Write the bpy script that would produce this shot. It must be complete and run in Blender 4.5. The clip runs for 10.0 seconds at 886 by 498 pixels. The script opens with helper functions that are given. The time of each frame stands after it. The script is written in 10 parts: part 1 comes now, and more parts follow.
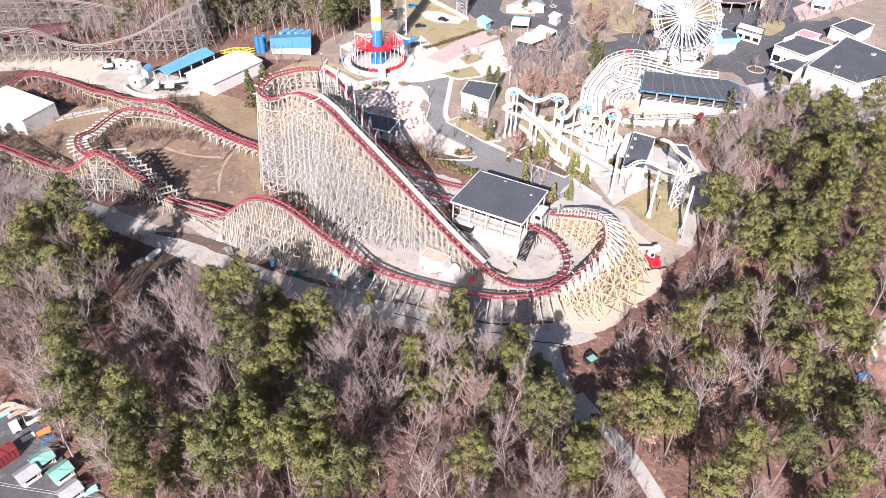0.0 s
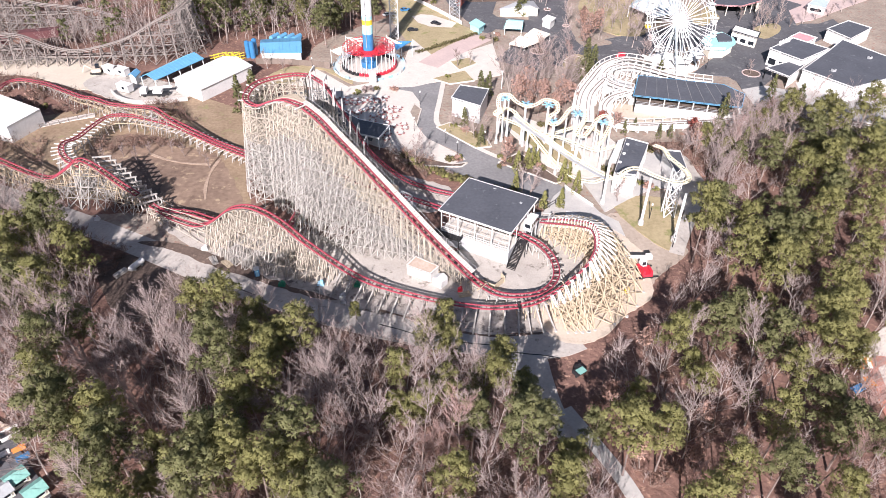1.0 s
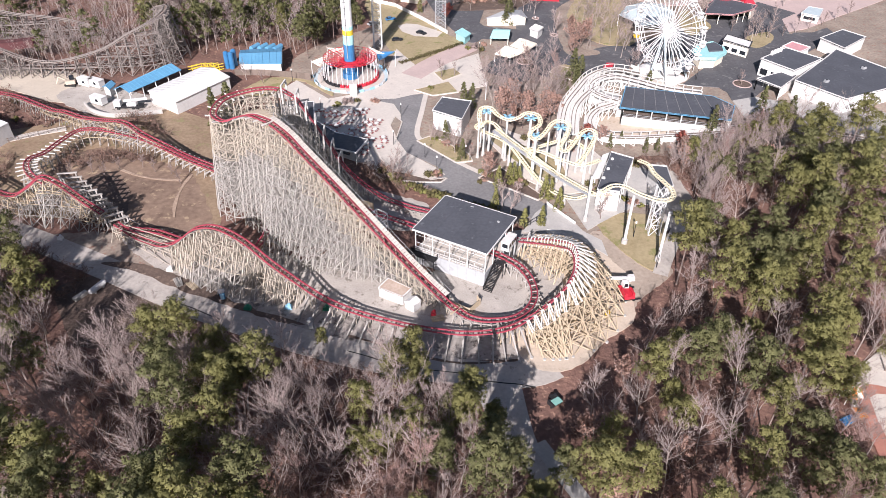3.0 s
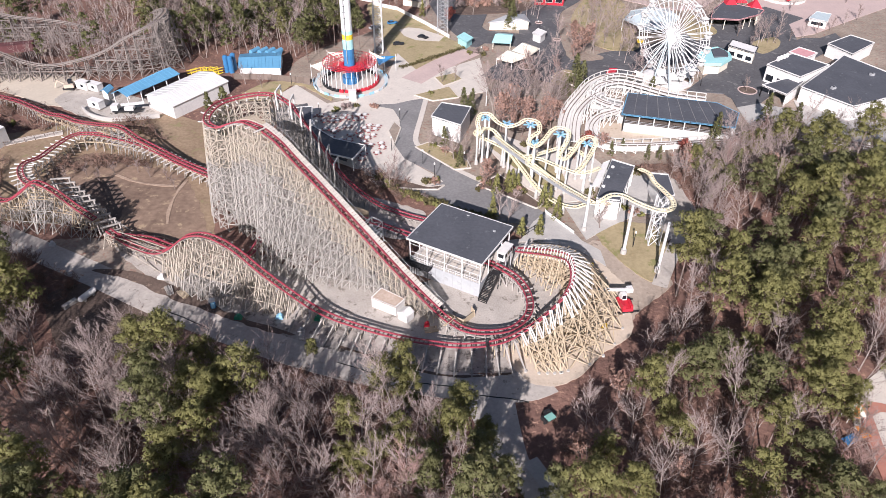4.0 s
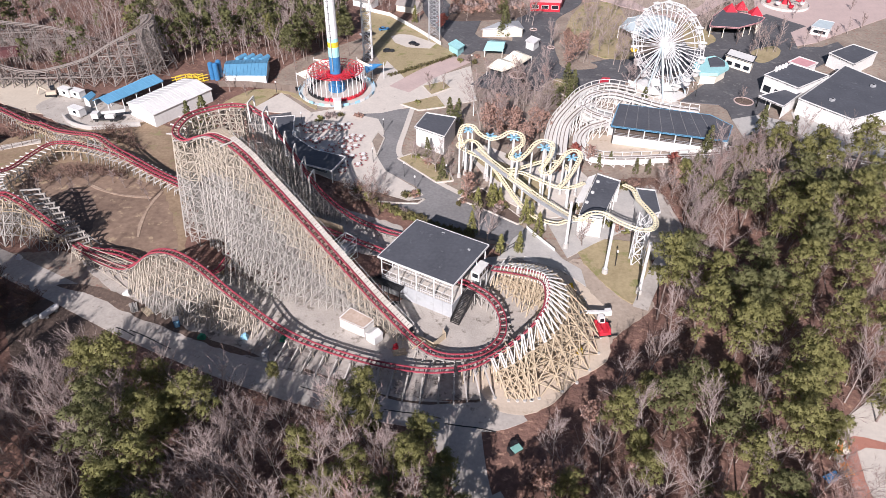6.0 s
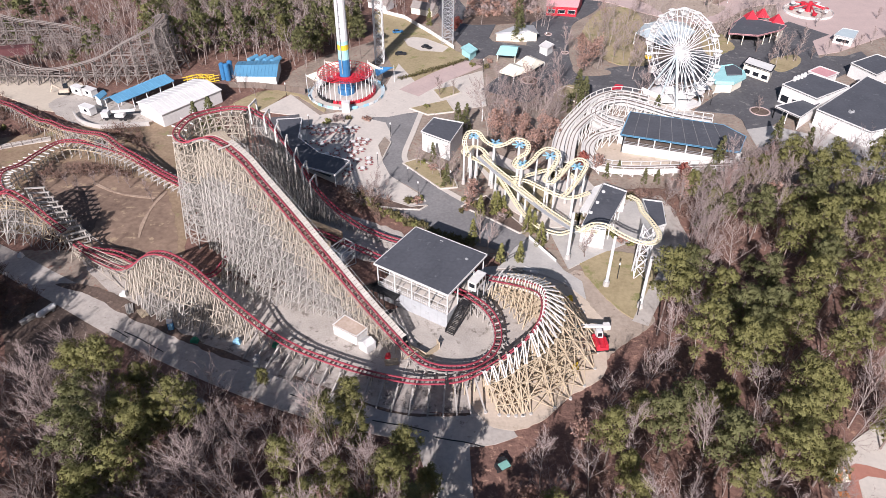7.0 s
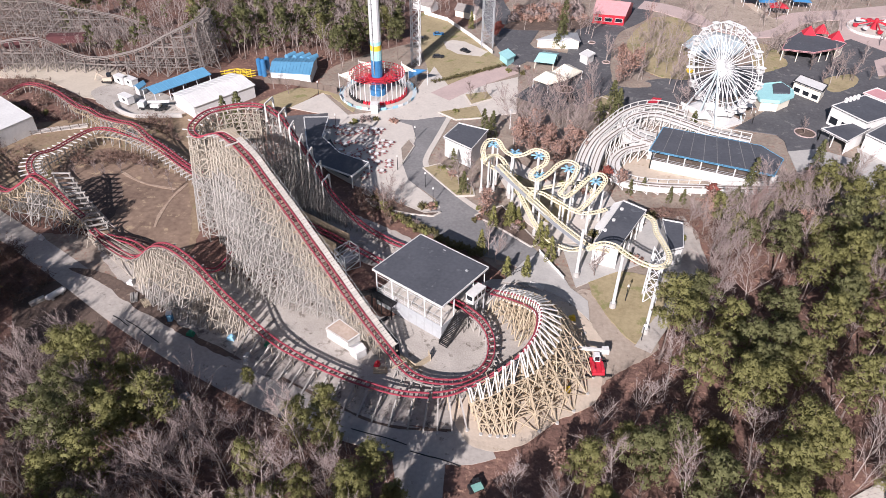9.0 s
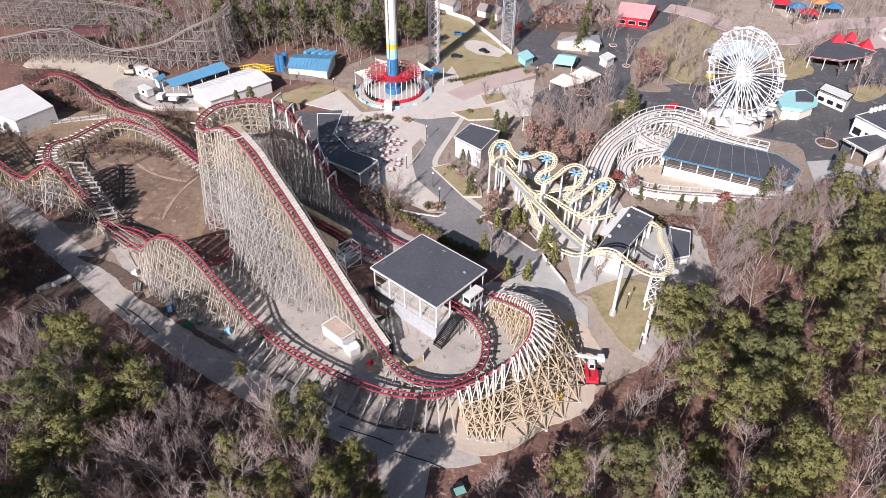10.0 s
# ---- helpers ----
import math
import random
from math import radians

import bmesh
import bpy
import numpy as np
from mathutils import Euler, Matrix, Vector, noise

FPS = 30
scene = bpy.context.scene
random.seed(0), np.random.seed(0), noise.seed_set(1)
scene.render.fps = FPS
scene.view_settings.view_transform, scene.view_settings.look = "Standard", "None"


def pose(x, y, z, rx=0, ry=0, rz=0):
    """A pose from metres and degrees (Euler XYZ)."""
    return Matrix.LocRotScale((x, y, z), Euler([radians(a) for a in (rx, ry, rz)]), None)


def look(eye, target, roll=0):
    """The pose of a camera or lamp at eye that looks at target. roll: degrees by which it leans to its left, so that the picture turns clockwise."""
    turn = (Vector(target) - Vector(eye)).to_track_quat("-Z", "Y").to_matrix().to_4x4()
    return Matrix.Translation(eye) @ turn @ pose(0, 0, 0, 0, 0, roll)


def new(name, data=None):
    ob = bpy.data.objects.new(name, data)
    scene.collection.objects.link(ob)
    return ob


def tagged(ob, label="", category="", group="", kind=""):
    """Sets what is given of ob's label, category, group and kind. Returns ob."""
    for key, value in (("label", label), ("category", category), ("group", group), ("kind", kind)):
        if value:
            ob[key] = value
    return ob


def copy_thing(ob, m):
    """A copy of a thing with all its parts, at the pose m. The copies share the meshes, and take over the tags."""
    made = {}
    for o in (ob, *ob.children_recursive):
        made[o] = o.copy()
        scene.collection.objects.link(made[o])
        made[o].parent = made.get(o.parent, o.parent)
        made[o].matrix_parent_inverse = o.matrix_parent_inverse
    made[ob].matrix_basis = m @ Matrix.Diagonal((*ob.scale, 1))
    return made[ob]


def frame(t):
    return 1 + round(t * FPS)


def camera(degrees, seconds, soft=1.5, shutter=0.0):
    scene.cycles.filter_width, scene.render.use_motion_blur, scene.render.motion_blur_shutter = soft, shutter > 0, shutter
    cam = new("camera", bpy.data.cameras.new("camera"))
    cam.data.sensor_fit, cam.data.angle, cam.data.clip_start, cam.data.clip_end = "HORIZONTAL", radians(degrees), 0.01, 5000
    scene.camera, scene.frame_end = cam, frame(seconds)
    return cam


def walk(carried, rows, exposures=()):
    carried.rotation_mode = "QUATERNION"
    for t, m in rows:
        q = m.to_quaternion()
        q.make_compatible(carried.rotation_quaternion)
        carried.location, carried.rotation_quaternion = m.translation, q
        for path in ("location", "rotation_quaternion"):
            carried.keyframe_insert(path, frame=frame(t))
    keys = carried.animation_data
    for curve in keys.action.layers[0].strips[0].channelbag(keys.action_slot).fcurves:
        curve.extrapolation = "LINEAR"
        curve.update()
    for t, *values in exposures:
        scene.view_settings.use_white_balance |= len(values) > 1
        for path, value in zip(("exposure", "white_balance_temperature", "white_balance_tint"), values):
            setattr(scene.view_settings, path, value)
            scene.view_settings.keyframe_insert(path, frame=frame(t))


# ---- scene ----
cam = camera(65.2, 10.0, soft=0.6)
METRES, EYE, TILT, LEAN, TURN = 55.6, 108.6, -2.5, 0.0, 0.0
ROWS = [
    (0.0, 0.0, 0.0, 0.0, 0.59, -36.09, -0.81),
    (0.5, 0.0241, 0.0297, -0.0008, 0.55, -36.04, -0.76),
    (1.0, 0.0515, 0.0626, -0.0033, 0.51, -35.97, -0.7),
    (1.5, 0.0808, 0.0972, -0.0069, 0.49, -35.88, -0.66),
    (2.0, 0.1099, 0.1324, -0.0107, 0.47, -35.75, -0.65),
    (2.5, 0.138, 0.167, -0.0145, 0.48, -35.65, -0.62),
    (3.0, 0.1648, 0.1999, -0.0172, 0.54, -35.55, -0.6),
    (4.5, 0.2513, 0.2919, -0.0204, 1.74, -35.37, -0.52),
    (5.0, 0.2882, 0.3239, -0.0196, 1.96, -35.36, -0.51),
    (5.5, 0.3272, 0.3555, -0.0181, 1.94, -35.34, -0.49),
    (7.0, 0.4657, 0.443, -0.0121, 4.59, -35.28, -0.56),
    (7.5, 0.5153, 0.4691, -0.0108, 5.93, -35.26, -0.62),
    (8.0, 0.5674, 0.4931, -0.0102, 7.42, -35.25, -0.68),
    (8.5, 0.6217, 0.5151, -0.0095, 8.96, -35.28, -0.76),
    (9.0, 0.6777, 0.535, -0.0092, 10.52, -35.31, -0.83),
    (9.5, 0.7343, 0.554, -0.0087, 12.04, -35.37, -0.93),
    (10.0, 0.791, 0.5726, -0.0086, 13.58, -35.43, -1.02),
]
EXPOSURES = [(0.0, 1.22, 6350, 18), (1.5, 1.06, 6350, 18), (3.0, 0.83, 6350, 18), (4.5, 0.69, 6350, 18), (5.5, 0.65, 6350, 18), (10.0, 0.64, 6350, 18)]
walk(cam, [(t, pose(0, 0, EYE, TILT, LEAN, TURN) @ pose(METRES * x, METRES * y, METRES * z, 90 + pitch, roll, yaw)) for t, x, y, z, yaw, pitch, roll in ROWS], EXPOSURES)

# ---- light: low winter sun from behind the camera's left, clear sky ----
SUN_ELEVATION, SHADOW_AZIMUTH = 30.5, 77.0
world = bpy.data.worlds.new("sky")
scene.world = world
world.use_nodes = True
_bg = world.node_tree.nodes["Background"]
_sky = world.node_tree.nodes.new("ShaderNodeTexSky")
_sky.sky_type = "NISHITA"
_sky.sun_disc = False
_sky.sun_elevation = radians(SUN_ELEVATION)
_sky.sun_rotation = radians(270 - SHADOW_AZIMUTH)
world.node_tree.links.new(_sky.outputs[0], _bg.inputs[0])
_bg.inputs[1].default_value = 0.048
_sun = bpy.data.lights.new("sun", "SUN")
_sun.energy, _sun.angle, _sun.color = 4.9, radians(0.5), (1.0, 0.955, 0.915)
_d = Vector((math.cos(radians(SHADOW_AZIMUTH)), math.sin(radians(SHADOW_AZIMUTH)), -math.tan(radians(SUN_ELEVATION))))
new("sun", _sun).matrix_world = look(Vector((0, 150, 0)) - 300 * _d, (0, 150, 0))


# ---- materials ----
def material(name, base, second=None, rough=0.8, metal=0.0, grain=1.0, patch=8.0, bump=0.0, wear=0.35, island=0.0, stretch=(1, 1, 1), fleck=None, thin=0.0):
    """A two-scale material: grain and patches (sizes in metres) between two colours, with optional relief and variation by piece."""
    m = bpy.data.materials.new(name)
    m.use_nodes = True
    nt = m.node_tree
    bsdf = nt.nodes["Principled BSDF"]
    second = second or tuple(c * 0.7 for c in base)
    geo = nt.nodes.new("ShaderNodeNewGeometry")
    mp = nt.nodes.new("ShaderNodeMapping")
    mp.inputs["Scale"].default_value = stretch
    nt.links.new(geo.outputs["Position"], mp.inputs["Vector"])

    def noisy(size, detail):
        n = nt.nodes.new("ShaderNodeTexNoise")
        n.inputs["Scale"].default_value = 1.0 / size
        n.inputs["Detail"].default_value = detail
        nt.links.new(mp.outputs[0], n.inputs["Vector"])
        r = nt.nodes.new("ShaderNodeMapRange")
        r.inputs["From Min"].default_value, r.inputs["From Max"].default_value = 0.3, 0.7
        nt.links.new(n.outputs["Fac"], r.inputs["Value"])
        return r.outputs[0]

    g, p = noisy(grain, 4), noisy(patch, 3)
    add = nt.nodes.new("ShaderNodeMath")
    add.operation = "MULTIPLY_ADD"
    nt.links.new(g, add.inputs[0])
    add.inputs[1].default_value = 0.5
    half = nt.nodes.new("ShaderNodeMath")
    half.operation = "MULTIPLY"
    nt.links.new(p, half.inputs[0])
    half.inputs[1].default_value = 0.5
    nt.links.new(half.outputs[0], add.inputs[2])
    fac = add.outputs[0]
    if island:
        info = nt.nodes.new("ShaderNodeObjectInfo")
        both = nt.nodes.new("ShaderNodeMath")
        both.operation = "ADD"
        nt.links.new(info.outputs["Random"], both.inputs[0])
        nt.links.new(geo.outputs["Random Per Island"], both.inputs[1])
        fr = nt.nodes.new("ShaderNodeMath")
        fr.operation = "FRACT"
        nt.links.new(both.outputs[0], fr.inputs[0])
        mx = nt.nodes.new("ShaderNodeMix")
        mx.data_type = "FLOAT"
        mx.inputs["Factor"].default_value = island
        nt.links.new(fac, mx.inputs["A"])
        nt.links.new(fr.outputs[0], mx.inputs["B"])
        fac = mx.outputs["Result"]
    mix = nt.nodes.new("ShaderNodeMix")
    mix.data_type = "RGBA"
    nt.links.new(fac, mix.inputs["Factor"])
    mix.inputs["A"].default_value = (*base, 1)
    mix.inputs["B"].default_value = (*second, 1)
    colour = mix.outputs["Result"]
    if fleck:
        tint, share, size = fleck
        n = nt.nodes.new("ShaderNodeTexNoise")
        n.inputs["Scale"].default_value = 1.0 / size
        n.inputs["Detail"].default_value = 6
        n.inputs["Roughness"].default_value = 0.7
        nt.links.new(mp.outputs[0], n.inputs["Vector"])
        r = nt.nodes.new("ShaderNodeMapRange")
        r.inputs["From Min"].default_value, r.inputs["From Max"].default_value = 0.68 - share, 0.76 - share
        nt.links.new(n.outputs["Fac"], r.inputs["Value"])
        over = nt.nodes.new("ShaderNodeMix")
        over.data_type = "RGBA"
        nt.links.new(r.outputs[0], over.inputs["Factor"])
        nt.links.new(colour, over.inputs["A"])
        over.inputs["B"].default_value = (*tint, 1)
        colour = over.outputs["Result"]
    nt.links.new(colour, bsdf.inputs["Base Color"])
    if thin:
        leaf = nt.nodes.new("ShaderNodeBsdfTranslucent")
        nt.links.new(colour, leaf.inputs["Color"])
        both_sides = nt.nodes.new("ShaderNodeMixShader")
        both_sides.inputs[0].default_value = thin
        nt.links.new(bsdf.outputs[0], both_sides.inputs[1])
        nt.links.new(leaf.outputs[0], both_sides.inputs[2])
        nt.links.new(both_sides.outputs[0], nt.nodes["Material Output"].inputs["Surface"])
    bsdf.inputs["Roughness"].default_value = rough
    bsdf.inputs["Metallic"].default_value = metal
    bsdf.inputs["Specular IOR Level"].default_value = 0.3
    if bump:
        b = nt.nodes.new("ShaderNodeBump")
        b.inputs["Strength"].default_value = 0.6
        b.inputs["Distance"].default_value = bump
        nt.links.new(g, b.inputs["Height"])
        nt.links.new(b.outputs[0], bsdf.inputs["Normal"])
    return m


M_LITTER = material("leaf_litter", (0.25, 0.142, 0.11), (0.1, 0.058, 0.048), 0.95, grain=0.9, patch=9, bump=0.15, fleck=((0.36, 0.22, 0.16), 0.12, 1.6))
M_FIELD = material("dry_field", (0.3, 0.212, 0.155), (0.125, 0.083, 0.063), 0.95, grain=1.6, patch=12, bump=0.05, fleck=((0.36, 0.27, 0.18), 0.12, 3.5))
M_TROD = material("trodden_earth", (0.44, 0.335, 0.255), (0.27, 0.19, 0.14), 0.95, grain=0.7, patch=2, bump=0.04)
M_ROUGH = material("rough_dry_grass", (0.34, 0.255, 0.17), (0.18, 0.12, 0.08), 0.95, grain=1.1, patch=8, bump=0.06, fleck=((0.24, 0.21, 0.11), 0.12, 4.0))
M_LAWN = material("winter_lawn", (0.4, 0.33, 0.2), (0.25, 0.2, 0.115), 0.95, grain=0.8, patch=7, bump=0.03, fleck=((0.22, 0.21, 0.09), 0.13, 5.0))
M_ROAD = material("worn_asphalt", (0.5, 0.455, 0.41), (0.33, 0.3, 0.272), 0.9, grain=0.8, patch=7, fleck=((0.22, 0.2, 0.18), 0.08, 2.2))
M_OLD = material("old_stained_asphalt", (0.45, 0.41, 0.37), (0.24, 0.215, 0.195), 0.9, grain=0.9, patch=5, fleck=((0.12, 0.1, 0.09), 0.14, 2.5))
M_MIDWAY = material("midway_asphalt", (0.26, 0.252, 0.25), (0.15, 0.146, 0.147), 0.9, grain=0.8, patch=9)
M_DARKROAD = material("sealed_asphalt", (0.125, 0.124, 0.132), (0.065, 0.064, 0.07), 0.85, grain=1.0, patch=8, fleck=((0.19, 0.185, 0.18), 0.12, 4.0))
M_PLAZA = material("pale_concrete_paving", (0.6, 0.548, 0.49), (0.48, 0.438, 0.395), 0.9, grain=0.8, patch=6, fleck=((0.34, 0.31, 0.28), 0.06, 3.0))
M_PINK = material("pink_paving", (0.52, 0.40, 0.37), (0.42, 0.33, 0.31), 0.9, grain=0.8, patch=6)
M_PAVER = material("brick_red_paving", (0.43, 0.2, 0.15), (0.33, 0.15, 0.115), 0.9, grain=0.6, patch=4)
M_GRAVEL = material("pale_gravel", (0.5, 0.455, 0.41), (0.32, 0.29, 0.26), 0.95, grain=0.35, patch=5, bump=0.04, fleck=((0.2, 0.175, 0.15), 0.12, 3.0))
M_SAND = material("sandy_apron", (0.58, 0.485, 0.39), (0.45, 0.375, 0.3), 0.95, grain=0.7, patch=5, bump=0.03, fleck=((0.36, 0.28, 0.21), 0.08, 2.5))
M_CONCRETE = material("concrete", (0.48, 0.46, 0.43), (0.36, 0.345, 0.33), 0.9, grain=0.5, patch=3)
M_DIRT = material("tan_dirt", (0.44, 0.365, 0.3), (0.29, 0.235, 0.19), 0.95, grain=1.0, patch=8, bump=0.05, fleck=((0.2, 0.15, 0.12), 0.1, 3.0))
M_LOT = material("pale_packed_dirt", (0.56, 0.49, 0.4), (0.46, 0.4, 0.325), 0.95, grain=1.0, patch=9, bump=0.03, fleck=((0.34, 0.28, 0.23), 0.08, 4.0))
M_PARK = material("leaf_strewn_ground", (0.36, 0.3, 0.245), (0.18, 0.14, 0.115), 0.95, grain=1.0, patch=7, bump=0.05, fleck=((0.28, 0.16, 0.12), 0.12, 2.0))
M_BRUSH = material("brown_brush", (0.25, 0.158, 0.122), (0.12, 0.075, 0.06), 0.95, grain=0.8, patch=4, island=0.6)
M_BENCH = material("dull_red_plastic", (0.36, 0.13, 0.13), (0.26, 0.09, 0.09), 0.6)
M_PALEROOF = material("pale_blue_roofing", (0.50, 0.58, 0.60), (0.40, 0.47, 0.50), 0.6, grain=0.6, patch=3)
M_MULCH = material("dark_soil", (0.16, 0.115, 0.092), (0.08, 0.058, 0.048), 0.95, grain=0.8, patch=4, bump=0.1, fleck=((0.28, 0.21, 0.165), 0.1, 2.0))
M_OLDWOOD = material("weathered_grey_timber", (0.455, 0.43, 0.4), (0.245, 0.226, 0.206), 0.85, grain=0.5, patch=4, island=0.6)
M_NEWWOOD = material("fresh_tan_timber", (0.56, 0.46, 0.33), (0.34, 0.275, 0.195), 0.8, grain=0.5, patch=4, island=0.6)
M_HILLNEW = material("cream_tan_timber", (0.5, 0.445, 0.372), (0.31, 0.272, 0.225), 0.8, grain=0.5, patch=4, island=0.6)
M_PANEL = material("pale_blue_grey_panel", (0.42, 0.435, 0.45), (0.34, 0.353, 0.366), 0.6, grain=0.6, patch=3)
M_WHITEWOOD = material("white_painted_timber", (0.72, 0.7, 0.665), (0.5, 0.48, 0.455), 0.7, grain=0.5, patch=4, island=0.4)
# darker copy of the grey timber; the wood's shade is in its colour
M_FARWOOD = material("far_grey_timber", (0.29, 0.255, 0.232), (0.15, 0.13, 0.12), 0.9, grain=0.5, patch=5, island=0.5)
# maroon darkened to carry the shade that the tunnel stands in
M_TUNNEL = material("dull_maroon_boards", (0.13, 0.05, 0.052), (0.08, 0.033, 0.035), 0.8, grain=0.5, patch=3)
M_DARKWOOD = material("dark_weathered_timber", (0.22, 0.175, 0.15), (0.12, 0.095, 0.08), 0.85, grain=0.5, patch=4, island=0.6)
M_RED = material("dark_red_steel", (0.35, 0.06, 0.085), (0.23, 0.042, 0.06), 0.45, grain=0.5, patch=5)
M_REDTIE = material("red_brown_steel", (0.17, 0.04, 0.05), (0.1, 0.03, 0.035), 0.6, grain=0.4, patch=3)
M_BRIGHTRED = material("bright_red_paint", (0.58, 0.03, 0.05), (0.42, 0.025, 0.04), 0.4, grain=0.5, patch=4)
M_WALK = material("cream_walkway_boards", (0.68, 0.63, 0.57), (0.5, 0.46, 0.41), 0.8, grain=0.4, patch=3, island=0.5)
M_WALKTOP = material("tan_walkway_boards", (0.56, 0.47, 0.36), (0.42, 0.345, 0.26), 0.8, grain=0.4, patch=3, island=0.4)
M_CREAM = material("cream_yellow_steel", (0.8, 0.73, 0.52), (0.68, 0.61, 0.44), 0.45, grain=0.6, patch=5)
M_WHITE = material("white_paint", (0.74, 0.73, 0.71), (0.58, 0.57, 0.555), 0.6, grain=0.7, patch=4)
M_WHITESTEEL = material("white_steel", (0.7, 0.7, 0.69), (0.54, 0.545, 0.55), 0.4, grain=0.7, patch=4)
M_ROOF = material("dark_roof_membrane", (0.1, 0.105, 0.122), (0.064, 0.068, 0.08), 0.8, grain=0.8, patch=6, fleck=((0.14, 0.145, 0.16), 0.08, 3.0))
M_BLACK = material("black_steel", (0.03, 0.03, 0.032), (0.018, 0.018, 0.02), 0.5, grain=0.4, patch=2)
M_BLUEROOF = material("blue_metal_roof", (0.13, 0.34, 0.52), (0.1, 0.27, 0.43), 0.45, grain=0.6, patch=4)
M_BLUE = material("blue_plastic", (0.05, 0.2, 0.4), (0.035, 0.14, 0.3), 0.4, grain=0.4, patch=2)
M_PALEBLUE = material("pale_blue_paint", (0.30, 0.56, 0.72), (0.24, 0.46, 0.62), 0.5, grain=0.5, patch=2)
M_TURQ = material("turquoise_paint", (0.38, 0.68, 0.69), (0.3, 0.57, 0.58), 0.5, grain=0.5, patch=2)
M_GREENROOF = material("faded_green_roof", (0.24, 0.47, 0.41), (0.17, 0.35, 0.31), 0.6, grain=0.5, patch=2)
M_GREY = material("grey_metal", (0.40, 0.41, 0.42), (0.28, 0.29, 0.30), 0.5, grain=0.5, patch=3)
M_YELLOW = material("yellow_paint", (0.78, 0.56, 0.05), (0.62, 0.43, 0.04), 0.5, grain=0.5, patch=3)
M_ORANGE = material("orange_fabric", (0.75, 0.30, 0.08), (0.62, 0.22, 0.06), 0.7, grain=0.5, patch=3)
M_GREEN = material("green_plastic", (0.03, 0.24, 0.14), (0.02, 0.16, 0.10), 0.5, grain=0.4, patch=2)
M_MAROON = material("maroon_container", (0.25, 0.045, 0.05), (0.17, 0.03, 0.035), 0.6, grain=0.5, patch=2)
M_PINKROOF = material("faded_pink_roof", (0.62, 0.33, 0.34), (0.52, 0.26, 0.27), 0.6, grain=0.5, patch=2)
M_CANVAS = material("cream_canvas", (0.78, 0.74, 0.64), (0.68, 0.62, 0.50), 0.8, grain=0.6, patch=2)
M_GLASS = material("dark_window_glass", (0.02, 0.024, 0.03), (0.012, 0.014, 0.018), 0.08, grain=0.5, patch=2)
M_TYRE = material("black_rubber", (0.02, 0.02, 0.02), (0.03, 0.03, 0.03), 0.9)
M_BARK = material("grey_brown_bark", (0.26, 0.205, 0.18), (0.12, 0.092, 0.082), 0.9, grain=0.4, patch=2, island=0.5)
M_PALEBARK = material("pale_grey_bark", (0.42, 0.36, 0.33), (0.23, 0.19, 0.17), 0.9, grain=0.5, patch=2, island=0.5)
M_TWIG = material("grey_brown_twigs", (0.4, 0.318, 0.295), (0.19, 0.147, 0.138), 0.9, grain=0.5, patch=3, island=0.6)
M_REDTWIG = material("reddish_twigs", (0.4, 0.27, 0.24), (0.19, 0.115, 0.1), 0.9, grain=0.5, patch=3, island=0.6)
M_PINE = material("pine_needles", (0.27, 0.258, 0.10), (0.165, 0.162, 0.062), 0.75, grain=0.6, patch=4, island=0.3, thin=0.34)
M_PINEDARK = material("dark_pine_needles", (0.2, 0.2, 0.088), (0.125, 0.13, 0.058), 0.75, grain=0.6, patch=4, island=0.3, thin=0.34)
M_CEDAR = material("yellow_green_conifer", (0.24, 0.23, 0.08), (0.12, 0.12, 0.04), 0.75, grain=0.5, patch=3, island=0.6)
M_BEECH = material("withered_russet_leaves", (0.52, 0.34, 0.275), (0.35, 0.215, 0.17), 0.85, grain=0.5, patch=3, island=0.4, thin=0.25)
M_REDLEAF = material("dull_red_leaves", (0.33, 0.10, 0.075), (0.20, 0.06, 0.05), 0.85, grain=0.5, patch=3, island=0.6)
M_SHRUB = material("olive_shrub_leaves", (0.16, 0.14, 0.06), (0.08, 0.07, 0.03), 0.85, grain=0.5, patch=3, island=0.6)


